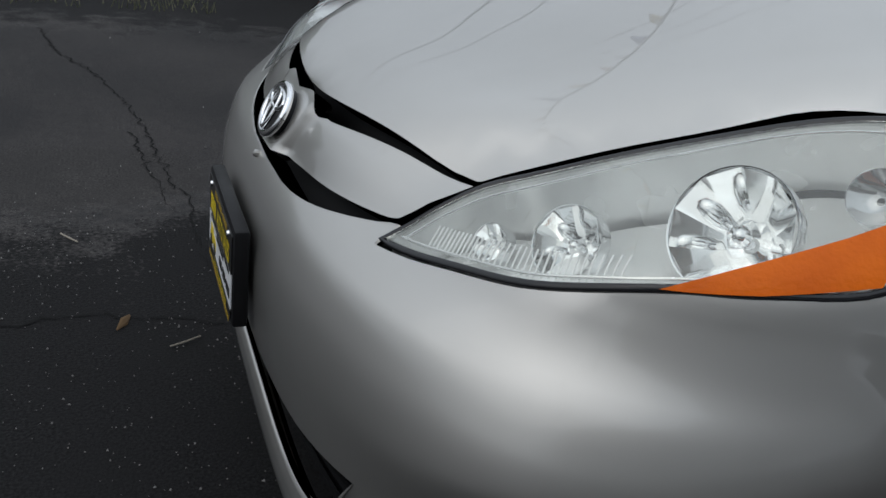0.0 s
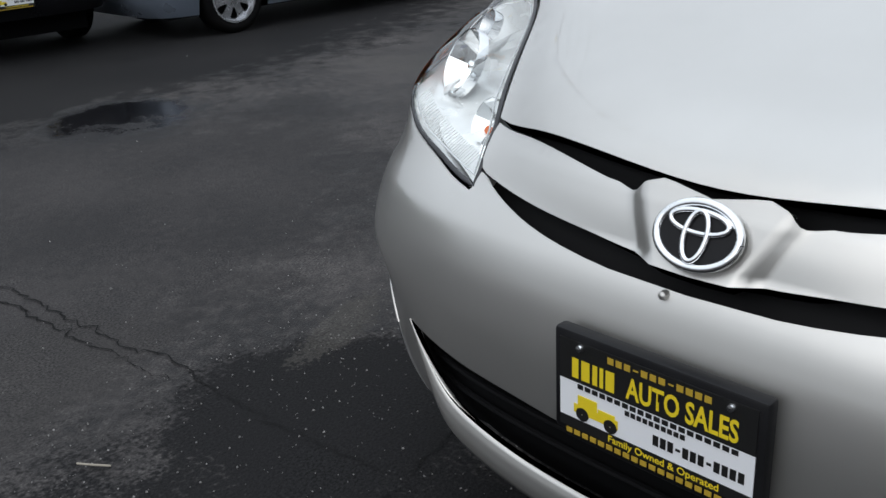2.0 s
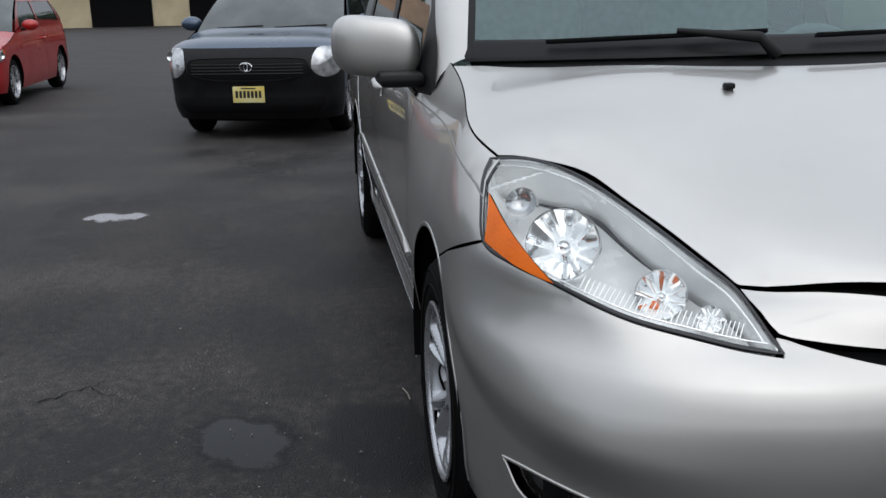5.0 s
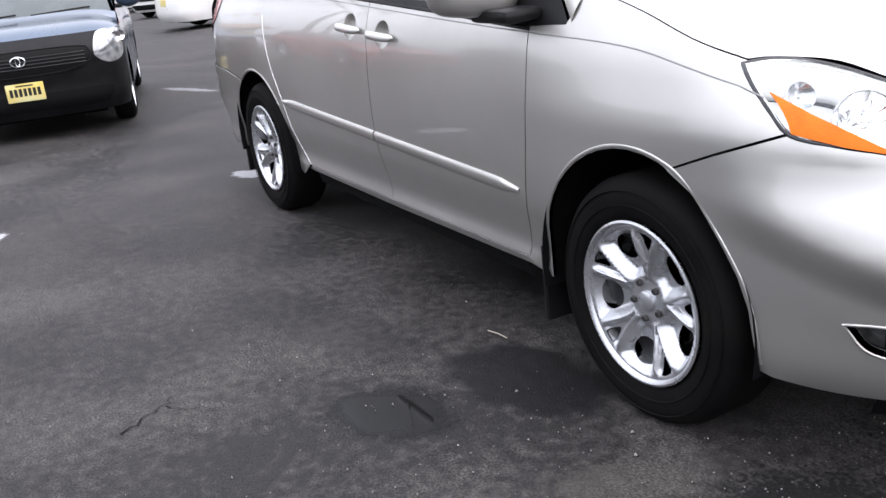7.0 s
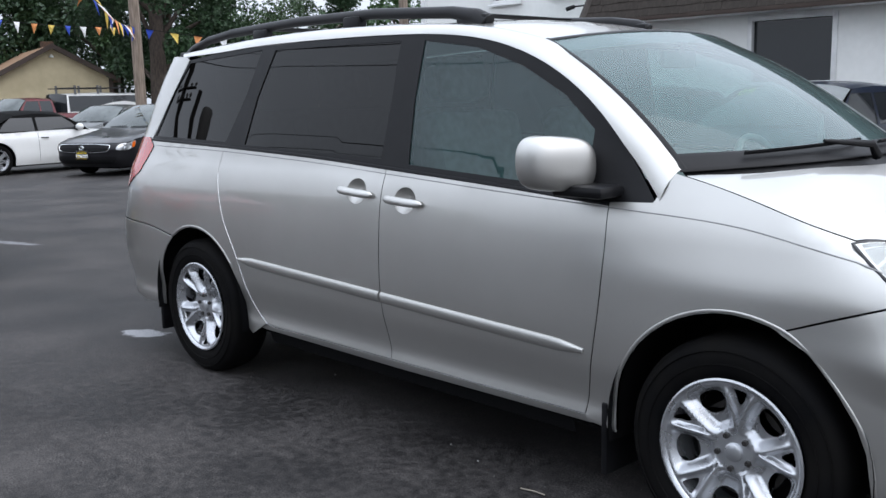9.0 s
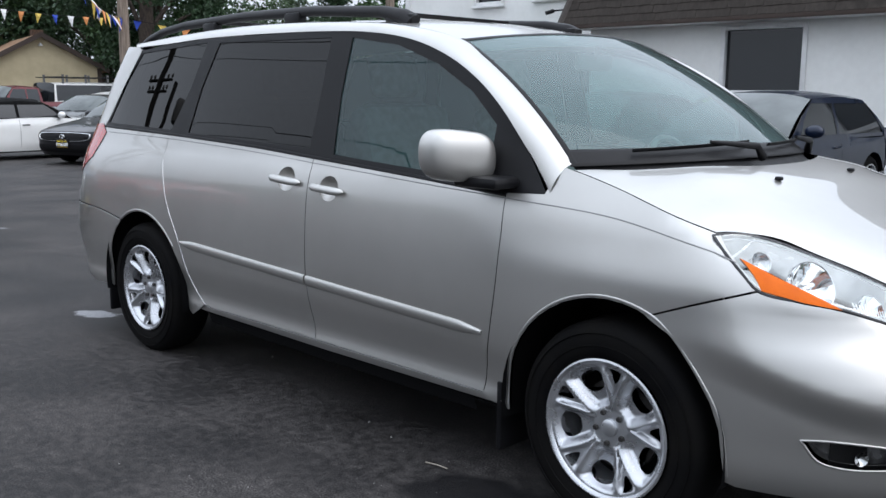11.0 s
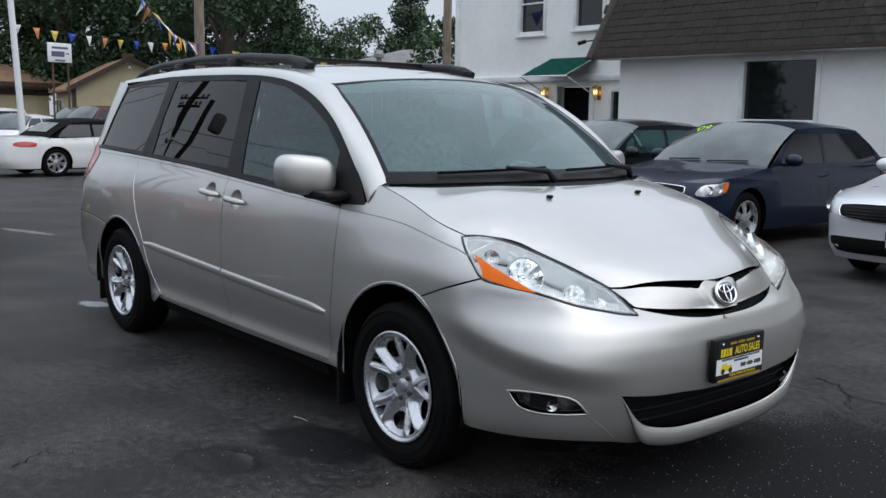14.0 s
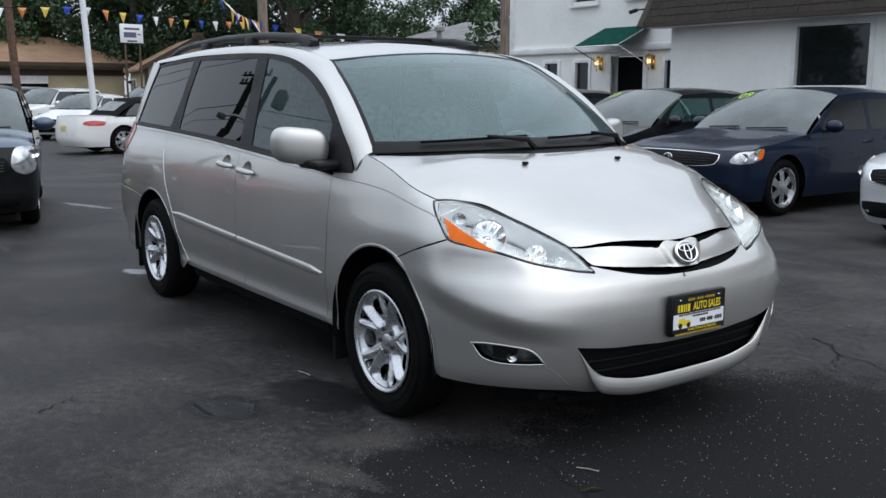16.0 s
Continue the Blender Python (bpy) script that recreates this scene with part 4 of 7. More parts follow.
def tree(label, x, y, height, spread, leaf, seed, crown_low=.25, n=2600, size=.34, conifer=False):
    rnd = np.random.RandomState(seed)
    t = thing("tree", label, "tree", Matrix.Translation((x, y, 0)))
    bm = tube(bmesh.new(), [(0, 0, -.3), (.1, .05, height * .3), (.0, .1, height * .6), (.05, 0, height * .9)], [height * .032, height * .025, height * .015, .02], 10)
    tips = []
    for k in range(14):
        a, z0 = rnd.uniform(0, 6.28), height * rnd.uniform(crown_low * .8, .75)
        r = spread * rnd.uniform(.5, .95) * (1 - (z0 / height) ** 2 * .6)
        e = Vector((r * math.cos(a), r * math.sin(a), z0 + height * rnd.uniform(.08, .22) * (0 if conifer else 1)))
        tube(bm, [(0, 0, z0), tuple(Vector((0, 0, z0)).lerp(e, .5) + Vector((0, 0, .2))), tuple(e)], [height * .010, height * .007, .015], 6)
        tips.append(e)
    part("trunk", bm, BARK, t, flat=60)
    # clumps of leaves round the limbs, with gaps between them
    if conifer:
        centres = [(Vector((0, 0, height * z)) + Vector((math.cos(a), math.sin(a), 0)) * spread * (1.02 - z) * rnd.uniform(.3, 1), spread * .22) for z, a in zip(rnd.uniform(.1, 1, 80), rnd.uniform(0, 6.28, 80))]
    else:
        centres = [(e, spread * rnd.uniform(.22, .36)) for e in tips]
        for k in range(26):
            d = Vector(rnd.normal(0, 1, 3)).normalized()
            z = height * (crown_low + (1 - crown_low) * (.5 + .45 * d.z))
            centres.append((Vector((d.x * spread * .8, d.y * spread * .8, z)), spread * rnd.uniform(.16, .34)))
    n, size = n * 2, size * .68
    V, F = [], []
    for k in range(n):
        c, r = centres[rnd.randint(len(centres))]
        d = Vector(rnd.normal(0, 1, 3)).normalized()
        p = c + d * r * rnd.uniform(.55, 1.05) * Vector((1, 1, .8)).length / 1.6
        u = Vector(rnd.normal(0, 1, 3)).normalized()
        w = (d * .7 + Vector(rnd.normal(0, 1, 3)) * .6).cross(u).normalized()
        s = size * rnd.uniform(.5, 1.2)
        i = len(V)
        V += [tuple(p - u * s), tuple(p + w * s * .55 + d * s * .12), tuple(p + u * s), tuple(p - w * s * .55 + d * s * .12)]
        F.append((i, i + 1, i + 2, i + 3))
    me = bpy.data.meshes.new("crown")
    me.from_pydata(V, [], F)
    tagged(link("crown", me, leaf, t), kind="stuff")
    return t


for i, (x, y, h, s, l, low) in enumerate(((-56, 24, 16, 6.5, 1, .15), (-60, 17, 15, 6, 1, .2), (-66, 9, 7.8, 5, 2, .2), (-70, 2, 6.8, 5, 2, .2), (-72, -5, 6.2, 5, 2, .2), (-58, 36, 7, 4, 0, .2), (-64, 22, 15, 6, 0, .2))):
    tree("broad dark green tree behind the workshop", x, y, h, s, LEAF[l], 10 + i, low, 12000, .24)
tree("dense dark green tree behind the lot", -43, 20.0, 15, 4.6, LEAF[1], 31, .12, 15000, .21)
tree("dense dark green tree behind the lot", -52, 25.5, 14, 4.5, LEAF[0], 32, .12, 13000, .22)
tree("light green tree behind the grey roof", -49, 32.5, 7.6, 3.2, LEAF[2], 33, .2, 7000, .17)
tree("dark conifer behind the grey roof", -45, 33.5, 11.0, 3.2, LEAF[1], 34, .1, 9000, .18, True)
tree("small bush-like tree by the house", -21.6, 17.2, 4.6, 1.5, LEAF[0], 35, .2, 1500, .16)
tree("broad dark green tree behind the workshop", -66, 14.5, 9.2, 5.2, LEAF[2], 51, .1, 12000, .25)
tree("broad dark green tree behind the workshop", -69, 8.5, 7.6, 5.2, LEAF[2], 52, .1, 12000, .25)
for i, (x, y) in enumerate(((-50, -36), (-39, -35), (-9, -34), (4, -33), (16, -36))):
    tree("broad tree across the street", x, y, 4.4 + i % 3 * 1.3, 5.5, LEAF[i % 2], 41 + i, .12, 4200, .42)
# ---- wear on the asphalt ----
CRACK = material("crack_dark", (0.006, 0.006, 0.006), 0.9, spec=0.2)
STONE = shade(material("pale_grit", (0.30, 0.29, 0.27), 0.8), (0.09, 0.087, 0.085), (0.30, 0.29, 0.28), 40)


def crack(label, pts, width=.010, seed=1):
    rnd = random.Random(seed)
    fine = []
    for a, b in zip(pts, pts[1:]):
        n = max(2, round((Vector(b) - Vector(a)).length / .024))
        fine += [Vector(a).lerp(Vector(b), i / n) + Vector((rnd.gauss(0, .0095), rnd.gauss(0, .0095))) for i in range(n)]
    fine.append(Vector(pts[-1]))
    bm = bmesh.new()
    rows = []
    for i, p in enumerate(fine):
        d = (fine[min(i + 1, len(fine) - 1)] - fine[max(i - 1, 0)]).normalized()
        w = Vector((-d.y, d.x)) * width * rnd.uniform(.25, .75) * (1 - .7 * i / len(fine))
        rows.append((bm.verts.new((p.x + w.x, p.y + w.y, .0044)), bm.verts.new((p.x - w.x, p.y - w.y, .0044))))
    for a, b in zip(rows, rows[1:]):
        bm.faces.new((a[0], b[0], b[1], a[1]))
    tagged(part("ground_crack", bm, CRACK), label, "crack", kind="structure")


crack("jagged crack across the asphalt", [(1.53, -4.57), (1.40, -3.90), (1.225, -3.48), (1.10, -3.0), (1.02, -2.54), (.98, -2.05), (.945, -1.79), (.90, -1.66), (.913, -1.41), (.90, -1.14), (.86, -.8)], .010, 1)
crack("branching crack in the asphalt", [(1.07, -2.45), (1.058, -2.19), (1.034, -1.94), (.996, -1.70), (.97, -1.55)], .008, 2)
crack("hairline crack in the tar patch", [(1.9, -.55), (1.5, -.75), (1.2, -.80), (.9, -.72), (.6, -.8)], .009, 3)
crack("crack in front of the bumper", [(.35, 1.83), (.50, 1.78), (.66, 1.63), (.80, 1.65), (.98, 1.55)], .012, 4)
crack("branching crack in the asphalt", [(.66, 1.63), (.70, 1.50), (.76, 1.42)], .010, 5)
crack("short branching crack in the drive", [(-.93, -2.19), (-.99, -2.11), (-1.02, -2.05), (-1.08, -2.01)], .007, 6)
crack("short branching crack in the drive", [(-1.02, -2.05), (-.96, -2.0), (-.93, -1.94)], .005, 7)

# grit strewn over the lot, thickest by the tar patch
rnd = random.Random(9)
gv, gf = [], []
for k in range(2600):
    if k < 1850:
        x, y = rnd.uniform(.3, 2.3), rnd.uniform(-1.6, 1.1)
    elif k < 2200:
        x, y = rnd.gauss(.2, .7), rnd.gauss(-1.5, .5)
    else:
        x, y = rnd.uniform(-9, 4), rnd.uniform(-7, 3)
    s = rnd.choice((.0018, .002, .0025, .003, .0045)) * (.75 if k < 2200 else 1.3)
    i = len(gv)
    for a in range(4):
        t = a * 1.571 + rnd.random()
        gv.append((x + s * math.cos(t) * rnd.uniform(.6, 1.3), y + s * math.sin(t) * rnd.uniform(.6, 1.3), .004))
    gv.append((x, y, .004 + s * 1.3))
    gf += [(i, i + 1, i + 4), (i + 1, i + 2, i + 4), (i + 2, i + 3, i + 4), (i + 3, i, i + 4)]
me = bpy.data.meshes.new("grit")
me.from_pydata(gv, [], gf)
tagged(link("grit", me, STONE), "pale grit and crumbs strewn on the asphalt", "grit", kind="stuff")
LEAF_DRY = material("dry_leaf", (0.13, 0.075, 0.03), 0.8)
TWIG = material("dry_twig", (0.30, 0.27, 0.22), 0.8)
lf = part("fallen_leaf", tube(bmesh.new(), [(1.135, -.78, .008), (1.15, -.74, .012), (1.17, -.70, .008)], [.003, .012, .002], 6, True, .25), LEAF_DRY)
tagged(lf, "small dry brown leaf on the asphalt", "leaf")
for a, b in (((1.045, -.60), (.968, -.645)), ((1.32, -1.35), (1.27, -1.28)), ((-.70, -.94), (-.80, -.955))):
    tagged(part("twig", tube(bmesh.new(), [(a[0], a[1], .008), ((a[0] + b[0]) / 2, (a[1] + b[1]) / 2 + .004, .009), (b[0], b[1], .008)], .0025, 5), TWIG), "pale dry twig lying on the asphalt", "twig")
rnd = random.Random(3)
bm = bmesh.new()
for k in range(160):
    p = Vector((1.0 + rnd.uniform(-.6, 1.6), -5.5 + rnd.uniform(-.35, .2), 0))
    tube(bm, [p, p + Vector((rnd.uniform(-.04, .04), rnd.uniform(-.04, .04), rnd.uniform(.04, .11)))], [.004, .001], 4)
GRASS = shade(material("dry_grass", (0.10, 0.10, 0.05), 0.8), (0.06, 0.075, 0.03), (0.16, 0.15, 0.09), 20)
tagged(part("grass_edge", bm, GRASS), "ragged tuft of dry grass at the lot's edge", "grass", kind="stuff")
# ---- the silver minivan: nose towards +x, front axle over the origin ----
AXLE, HUB, TYRE_R = -3.03, 0.345, 0.352
X0, POWER = 0.05, 3.4
NOSE = curve([.20, .30, .40, .50, .58, .65, .70, .74, .80, .845, .90, .96, 1.01, 1.08, 1.13, 1.19], [.87, .935, .958, .968, .968, .957, .937, .905, .872, .848, .765, .615, .487, .32, .215, .06])
HALF = curve([.20, .30, .45, .60, .75, .85, .93, 1.01, 1.08, 1.2], [.90, .945, .958, .962, .955, .95, .93, .905, .87, .80])
BASE = curve([.20, .28, .33, .38, .44, .52, .60, .75, .90, 1.0, 1.06, 1.10, 1.2, 1.4, 1.6, 1.66, 1.70], [.885, .910, .925, .918, .926, .944, .952, .957, .953, .943, .93, .916, .890, .837, .783, .766, .752])
TAIL = curve([.25, .4, .72, .85, 1.2, 1.5, 1.7], [-4.08, -4.12, -4.12, -4.06, -3.97, -3.80, -3.62])
CROWN = curve([-.35, -.1, .06, .215, .32, .487, .615, .765, .848, .90], [1.215, 1.19, 1.165, 1.125, 1.08, 1.01, .96, .90, .845, .80])


HOLLOW = curve([.70, .73, .759, .80, .83, .867, .909, .955, 1.0, 1.05, 1.10], [0, .010, .033, .060, .088, .114, .122, .108, .075, .03, 0])
HOLLOW_AT = curve([.70, .759, .80, .83, .867, .909, .955, 1.0, 1.10], [.20, .21, .235, .27, .325, .40, .487, .57, .70])


def taper(w, z):
    """How far the front draws in beside the grille, where the bonnet's corners and the head lamps slope back."""
    w, at = abs(w), HOLLOW_AT(z)
    return 1 - HOLLOW(z) * smooth(0, at, w) * (1 - smooth(at, at + .27, w))


def flank(x, z):
    """Half the van's width at a place along it and a height."""
    if x > X0:
        if not .70 < z < 1.10:
            q = (x - X0) / max(NOSE(z) - X0, 1e-3)
            return HALF(z) * (1 - q ** POWER) ** (1 / POWER) if q < 1 else 0.0
        deep, lo, hi = NOSE(z) - X0, 0.0, 1.0
        for _ in range(13):
            w = (lo + hi) / 2
            if deep * math.cos(w * math.pi / 2) ** (2 / POWER) * taper(w, z) > x - X0:
                lo = w
            else:
                hi = w
        return HALF(z) * math.sin(lo * math.pi / 2) ** (2 / POWER) * taper(lo, z) if lo > 1e-4 else 0.0
    k = smooth(-.6, X0, x)
    y = BASE(z) * (1 - k) + HALF(z) * k
    if x < -2.4:
        y *= 1 - .035 * smooth(.9, 1.3, z) * ((-2.4 - x) / 1.2) ** 1.5
    if x < -3.25:
        q = (-3.25 - x) / (-3.25 - TAIL(z))
        y *= (1 - q ** 4.6) ** (1 / 4.6) if q < 1 else 0
    return y


FOLD = curve([.0, .3, .39, .72, .9, 1], [.552, .557, .566, .632, .70, .73])


def nose(w, z):
    """The wrap-round front: w runs from -1 at the right wheel over 0 in the middle to 1 at the left one."""
    f = min(abs(w), 0.9999) * math.pi / 2
    fold_z = FOLD(abs(w))
    k = 1 + .024 * smooth(fold_z + .20, fold_z - .02, z) * smooth(fold_z - .10, fold_z + .012, z) * smooth(.2, .55, abs(w)) * (1 - smooth(.80, .99, abs(w)))
    k *= taper(w, z)
    x = X0 + (NOSE(z) - X0) * math.cos(f) ** (2 / POWER) * k
    y = HALF(z) * math.sin(f) ** (2 / POWER) * k
    return (x, math.copysign(y, w), z)


def at_nose(x, y, z):
    """The place on the front, as (w, z), of a point in space."""
    a, b = max((x - X0) / (NOSE(z) - X0), 0) ** (POWER / 2), (abs(y) / HALF(z)) ** (POWER / 2)
    return math.copysign(math.atan2(b, a) / (math.pi / 2), y), z


def both(line):
    """A half outline from the middle out, with its mirror image: a full loop across the nose."""
    return [(-u, v) for u, v in line[::-1]] + [(u, v) for u, v in line]


FENDER_TOP = curve([-.30, -.25, -.15, 0, .17, .297, .36], [1.178, 1.165, 1.14, 1.10, 1.05, 1.008, .985])


def bonnet(x, y):
    """The bonnet's height: on the wrap-round front ahead of the axle, crowned between the wings behind it."""
    edge = flank(min(x, .30), FENDER_TOP(x))
    k = abs(y) / max(edge, .3)
    back = CROWN(x + .34 * abs(y) ** 2.8)
    back += (FENDER_TOP(x) - CROWN(x + .34 * edge ** 2.8)) * smooth(.4, 1, k)
    if x < .18:
        return (x, y, back)
    lo, hi = .70, 1.19
    for _ in range(18):
        mid = (lo + hi) / 2
        if flank(x, mid) > abs(y):
            lo = mid
        else:
            hi = mid
    t = smooth(.18, .36, x)
    return (x, y, lo * t + back * (1 - t))


def flank_surf(s):
    return lambda x, z: (x, s * flank(x, z), z)


def arc(cx, cz, r, a0, a1, n, stretch=1.0):
    return [(cx + r * math.cos(radians(a0 + (a1 - a0) * i / n)) * stretch, cz + r * math.sin(radians(a0 + (a1 - a0) * i / n))) for i in range(n + 1)]


def screen(u, v):
    k = 2 * u - 1
    a = Vector((.035 - .29 * abs(k) ** 2.2, .81 * k, 1.182 - .012 * k * k))
    b = Vector((-.80 - .107 * k * k, .68 * k, 1.652 - .047 * k * k))
    return a.lerp(b, v) + Vector((.5, 0, .85)) * .035 * 4 * v * (1 - v)


ROOF_EDGE = curve([-3.7, -3.52, -3.1, -2.6, -2.1, -1.6, -1.2, -.907, -.79], [1.63, 1.66, 1.692, 1.712, 1.716, 1.70, 1.667, 1.605, 1.585])
ROOF_HALF = curve([-3.7, -3.52, -2.6, -1.6, -.907, -.79], [.61, .62, .65, .662, .68, .682])

CUP_AT = ((-1.400, 1.010), (-1.700, 1.030))
CUPS = [arc(x, z, .052, 0, 350, 35, 1.2) for x, z in CUP_AT]

van = thing("minivan", "silver minivan with roof rails parked on dark asphalt", "minivan")

# outlines on the flank, as (along, height)
ARCH_F = arc(0.005, .362, .412, 187, 66, 15)
ARCH_R = arc(AXLE + .02, .352, .412, 160, -8, 18)
SEAM_A = [(-.447, 1.066), (-.445, .914), (-.469, .684), (-.535, .345)]
SEAM_B = [(-1.54, 1.128), (-1.546, .868), (-1.55, .62), (-1.527, .348)]
SEAM_S = [(-2.775, 1.184), (-2.79, 1.055), (-2.726, .839), (-2.625, .656), (-2.535, .43), (-2.43, .348)]
FRAME_TOP = [(-.288, 1.074), (-.449, 1.266), (-.576, 1.384), (-.719, 1.474), (-.887, 1.552), (-1.12, 1.619), (-1.471, 1.655), (-2.0, 1.664), (-2.54, 1.662), (-3.0, 1.645), (-3.28, 1.622)]
BELT = [(-3.565, 1.206), (-2.779, 1.188), (-2.051, 1.163), (-1.542, 1.135), (-.904, 1.099), (-.448, 1.068)]
LAMP = [(.300, .855, 1.001), (.336, .793, 1.003), (.386, .727, .990), (.443, .677, .968), (.561, .613, .920), (.675, .552, .868), (.742, .513, .834), (.785, .493, .803), (.830, .475, .764), (.857, .467, .745),
        (.831, .531, .753), (.803, .607, .768), (.763, .697, .789), (.706, .783, .820), (.650, .830, .838), (.591, .866, .847), (.478, .907, .865), (.397, .895, .926)]


def smooth_line(points, step=0.03):
    return [tuple(p) for p in spline(points, step, False)]


for s in (-1, 1):
    surf, flip = flank_surf(s), s > 0
    lip = smooth_line([(.150, .748), (.30, .806), (.474, .868)])
    fender_top = [(x, FENDER_TOP(x)) for x in np.linspace(.312, -.25, 20)]
    outline = ARCH_F + lip + smooth_line([(.474, .872), (.404, .932), (.318, 1.0)]) + fender_top + [(-.298, 1.075), (-.44, 1.07)] + smooth_line(SEAM_A) + [(-.53, .322), (-.42, .312)]
    sheet("fender", inset(outline, .002), surf, SILVER, van, .035, flip=flip)
    door = smooth_line(SEAM_A) + smooth_line(SEAM_B[::-1]) + smooth_line(BELT[3:])
    sheet("front_door", inset(door, .0025), surf, SILVER, van, .045, (CUPS[0],), rim=.004, flip=flip)
    door = smooth_line(SEAM_B) + smooth_line(SEAM_S[::-1]) + smooth_line(BELT[1:4])
    sheet("sliding_door", inset(door, .0025), surf, SILVER, van, .045, (CUPS[1],), rim=.004, flip=flip)
    tail = [(-3.25 + (TAIL(z) + 3.25) * .97, z) for z in np.linspace(1.66, .75, 24)]
    quarter = smooth_line(SEAM_S) + [(-2.58, .27)] + ARCH_R[::-1][:15] + smooth_line([(-3.255, .707), (-3.5, .742), (-3.8, .752), (-4.09, .752)]) + tail[::-1] + smooth_line([(-3.33, 1.64), (-3.29, 1.622), (-3.41, 1.445), (-3.565, 1.206)]) + smooth_line(BELT[:2])
    sheet("quarter_panel", inset(quarter, .002), surf, SILVER, van, .05, flip=flip)
    low = [(-3.25 + (TAIL(z) + 3.25) * .97, z) for z in np.linspace(.73, .30, 10)]
    rear = [(-3.243, .692), (-3.30, .647), (-3.344, .598), (-3.375, .55), (-3.398, .50), (-3.42, .40), (-3.425, .30)] + [(-3.7, .285)] + low[::-1] + smooth_line([(-4.09, .745), (-3.8, .745), (-3.5, .735), (-3.26, .70)])
    sheet("rear_bumper", rear, surf, SILVER, van, .05, rim=.012, lift=.003, flip=flip)
    sill = [(-.53, .34), (-.525, .305)] + [(-1.5, .298), (-2.45, .305), (-2.55, .31), (-2.52, .342)]
    sheet("sill", straight(sill, .05), surf, SILVER, van, .04, rim=.02, lift=-.016, flip=flip)
    # window frames and glass
    q_glass = straight([(-3.535, 1.222), (-3.40, 1.45), (-3.275, 1.606), (-2.585, 1.642), (-2.66, 1.42), (-2.775, 1.205)], .04)
    s_glass = straight([(-2.60, 1.196), (-2.555, 1.42), (-2.47, 1.637), (-1.582, 1.632), (-1.578, 1.39), (-1.582, 1.164)], .04)
    d_glass = straight([(-1.415, 1.148), (-1.44, 1.39), (-1.44, 1.628), (-1.152, 1.591), (-.903, 1.512), (-.692, 1.408), (-.548, 1.295), (-.545, 1.10)], .04)
    frame_out = smooth_line(FRAME_TOP) + smooth_line(BELT)
    sheet("window_frame", inset(frame_out, .001), surf, BLACK_TRIM, van, .05, (q_glass, s_glass, d_glass), rim=.02, lift=-.002, flip=flip)
    sheet("quarter_window", inset(q_glass, -.004), surf, TINTED, van, .08, rim=0, lift=-.006, flip=flip, label="dark tinted glass")
    sheet("sliding_door_window", inset(s_glass, -.004), surf, TINTED, van, .08, rim=0, lift=-.006, flip=flip, label="dark tinted glass")
    sheet("front_door_window", inset(d_glass, -.004), surf, SIDE_GLASS, van, .08, rim=0, lift=-.006, flip=flip)
    # rubbing strips, wheel-arch lips, belt moulding
    for a, b in (((-2.60, .645), (-1.557, .607)), ((-1.545, .606), (-.525, .569))):
        line = [tuple(Vector(a).lerp(Vector(b), i / 20)) for i in range(21)]
        bm = ribbon(bmesh.new(), line, (lambda t, a=a: .046 * (min(1, .35 + 6 * (t if a[0] < -2 else 1 - t)))), .010 * (1 if s < 0 else -1), surf)
        part("rubbing_strip", bm, SILVER, van, flat=40)
    for pts in (ARCH_F + [(.24, .692), (.318, .605), (.372, .527), (.40, .456), (.414, .38), (.418, .32)], ARCH_R[1:14]):
        cx = 0 if pts[0][0] > -1 else AXLE
        part("arch_lip", ribbon(bmesh.new(), smooth_line([(x + (x - cx) * .020, z + (z - .35) * .020) for x, z in pts]), .011, .0022 * -s, surf), SILVER, van, flat=60)
    part("belt_moulding", ribbon(bmesh.new(), smooth_line([(x, z - .006) for x, z in BELT], .08), .014, .006 * -s, surf), BLACK_TRIM, van, flat=40)
    # a thin bright ribbon paints the highlight along the door edges
    bright_line = smooth_line([(x + .004, z) for x, z in SEAM_S[1:]] + [(-2.2, .343), (-1.53, .344), (-.54, .343)])
    part("edge_guard", ribbon(bmesh.new(), bright_line, .0025, .0012 * -s, surf), EDGE_BRIGHT, van, flat=40)
    # a grey ribbon paints the shade of the flank's crease
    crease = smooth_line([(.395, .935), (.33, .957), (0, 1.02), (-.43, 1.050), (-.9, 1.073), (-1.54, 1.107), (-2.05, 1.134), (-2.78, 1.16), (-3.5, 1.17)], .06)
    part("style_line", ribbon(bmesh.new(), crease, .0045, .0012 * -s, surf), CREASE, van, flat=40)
    # pillar and roof side, from the windscreen's edge to the tail
    inner = [screen(1, v) for v in (0, .2, .4, .6, .8, 1)] + [(x, ROOF_HALF(x), ROOF_EDGE(x)) for x in (-1.2, -1.6, -2.1, -2.6, -3.1, -3.52)]
    outer = [(-.276, 1.080), (-.40, 1.214), (-.53, 1.345), (-.672, 1.448), (-.845, 1.536), (-1.05, 1.602), (-1.30, 1.642), (-1.62, 1.660), (-2.1, 1.667), (-2.6, 1.664), (-3.0, 1.648), (-3.36, 1.64)]
    steps = range(len(inner))
    in_x, in_y, in_z, out_x, out_z = [curve(steps, [p[i] for p in q]) for q, i in ((inner, 0), (inner, 1), (inner, 2), (outer, 0), (outer, 1))]

    def rail(u, v, s=s):
        k = u * (len(inner) - 1)
        a = Vector((in_x(k), in_y(k), in_z(k) + .003))
        x, z = out_x(k), out_z(k)
        b = Vector((x, flank(x, z) + .001, z))
        p = a.lerp(b, v) + Vector((.25, .8, .6)).normalized() * .022 * 4 * v * (1 - v)
        return (p.x, s * p.y, p.z)
    grid("roof_side", rail, 60, 8, SILVER, van, flip=s > 0)

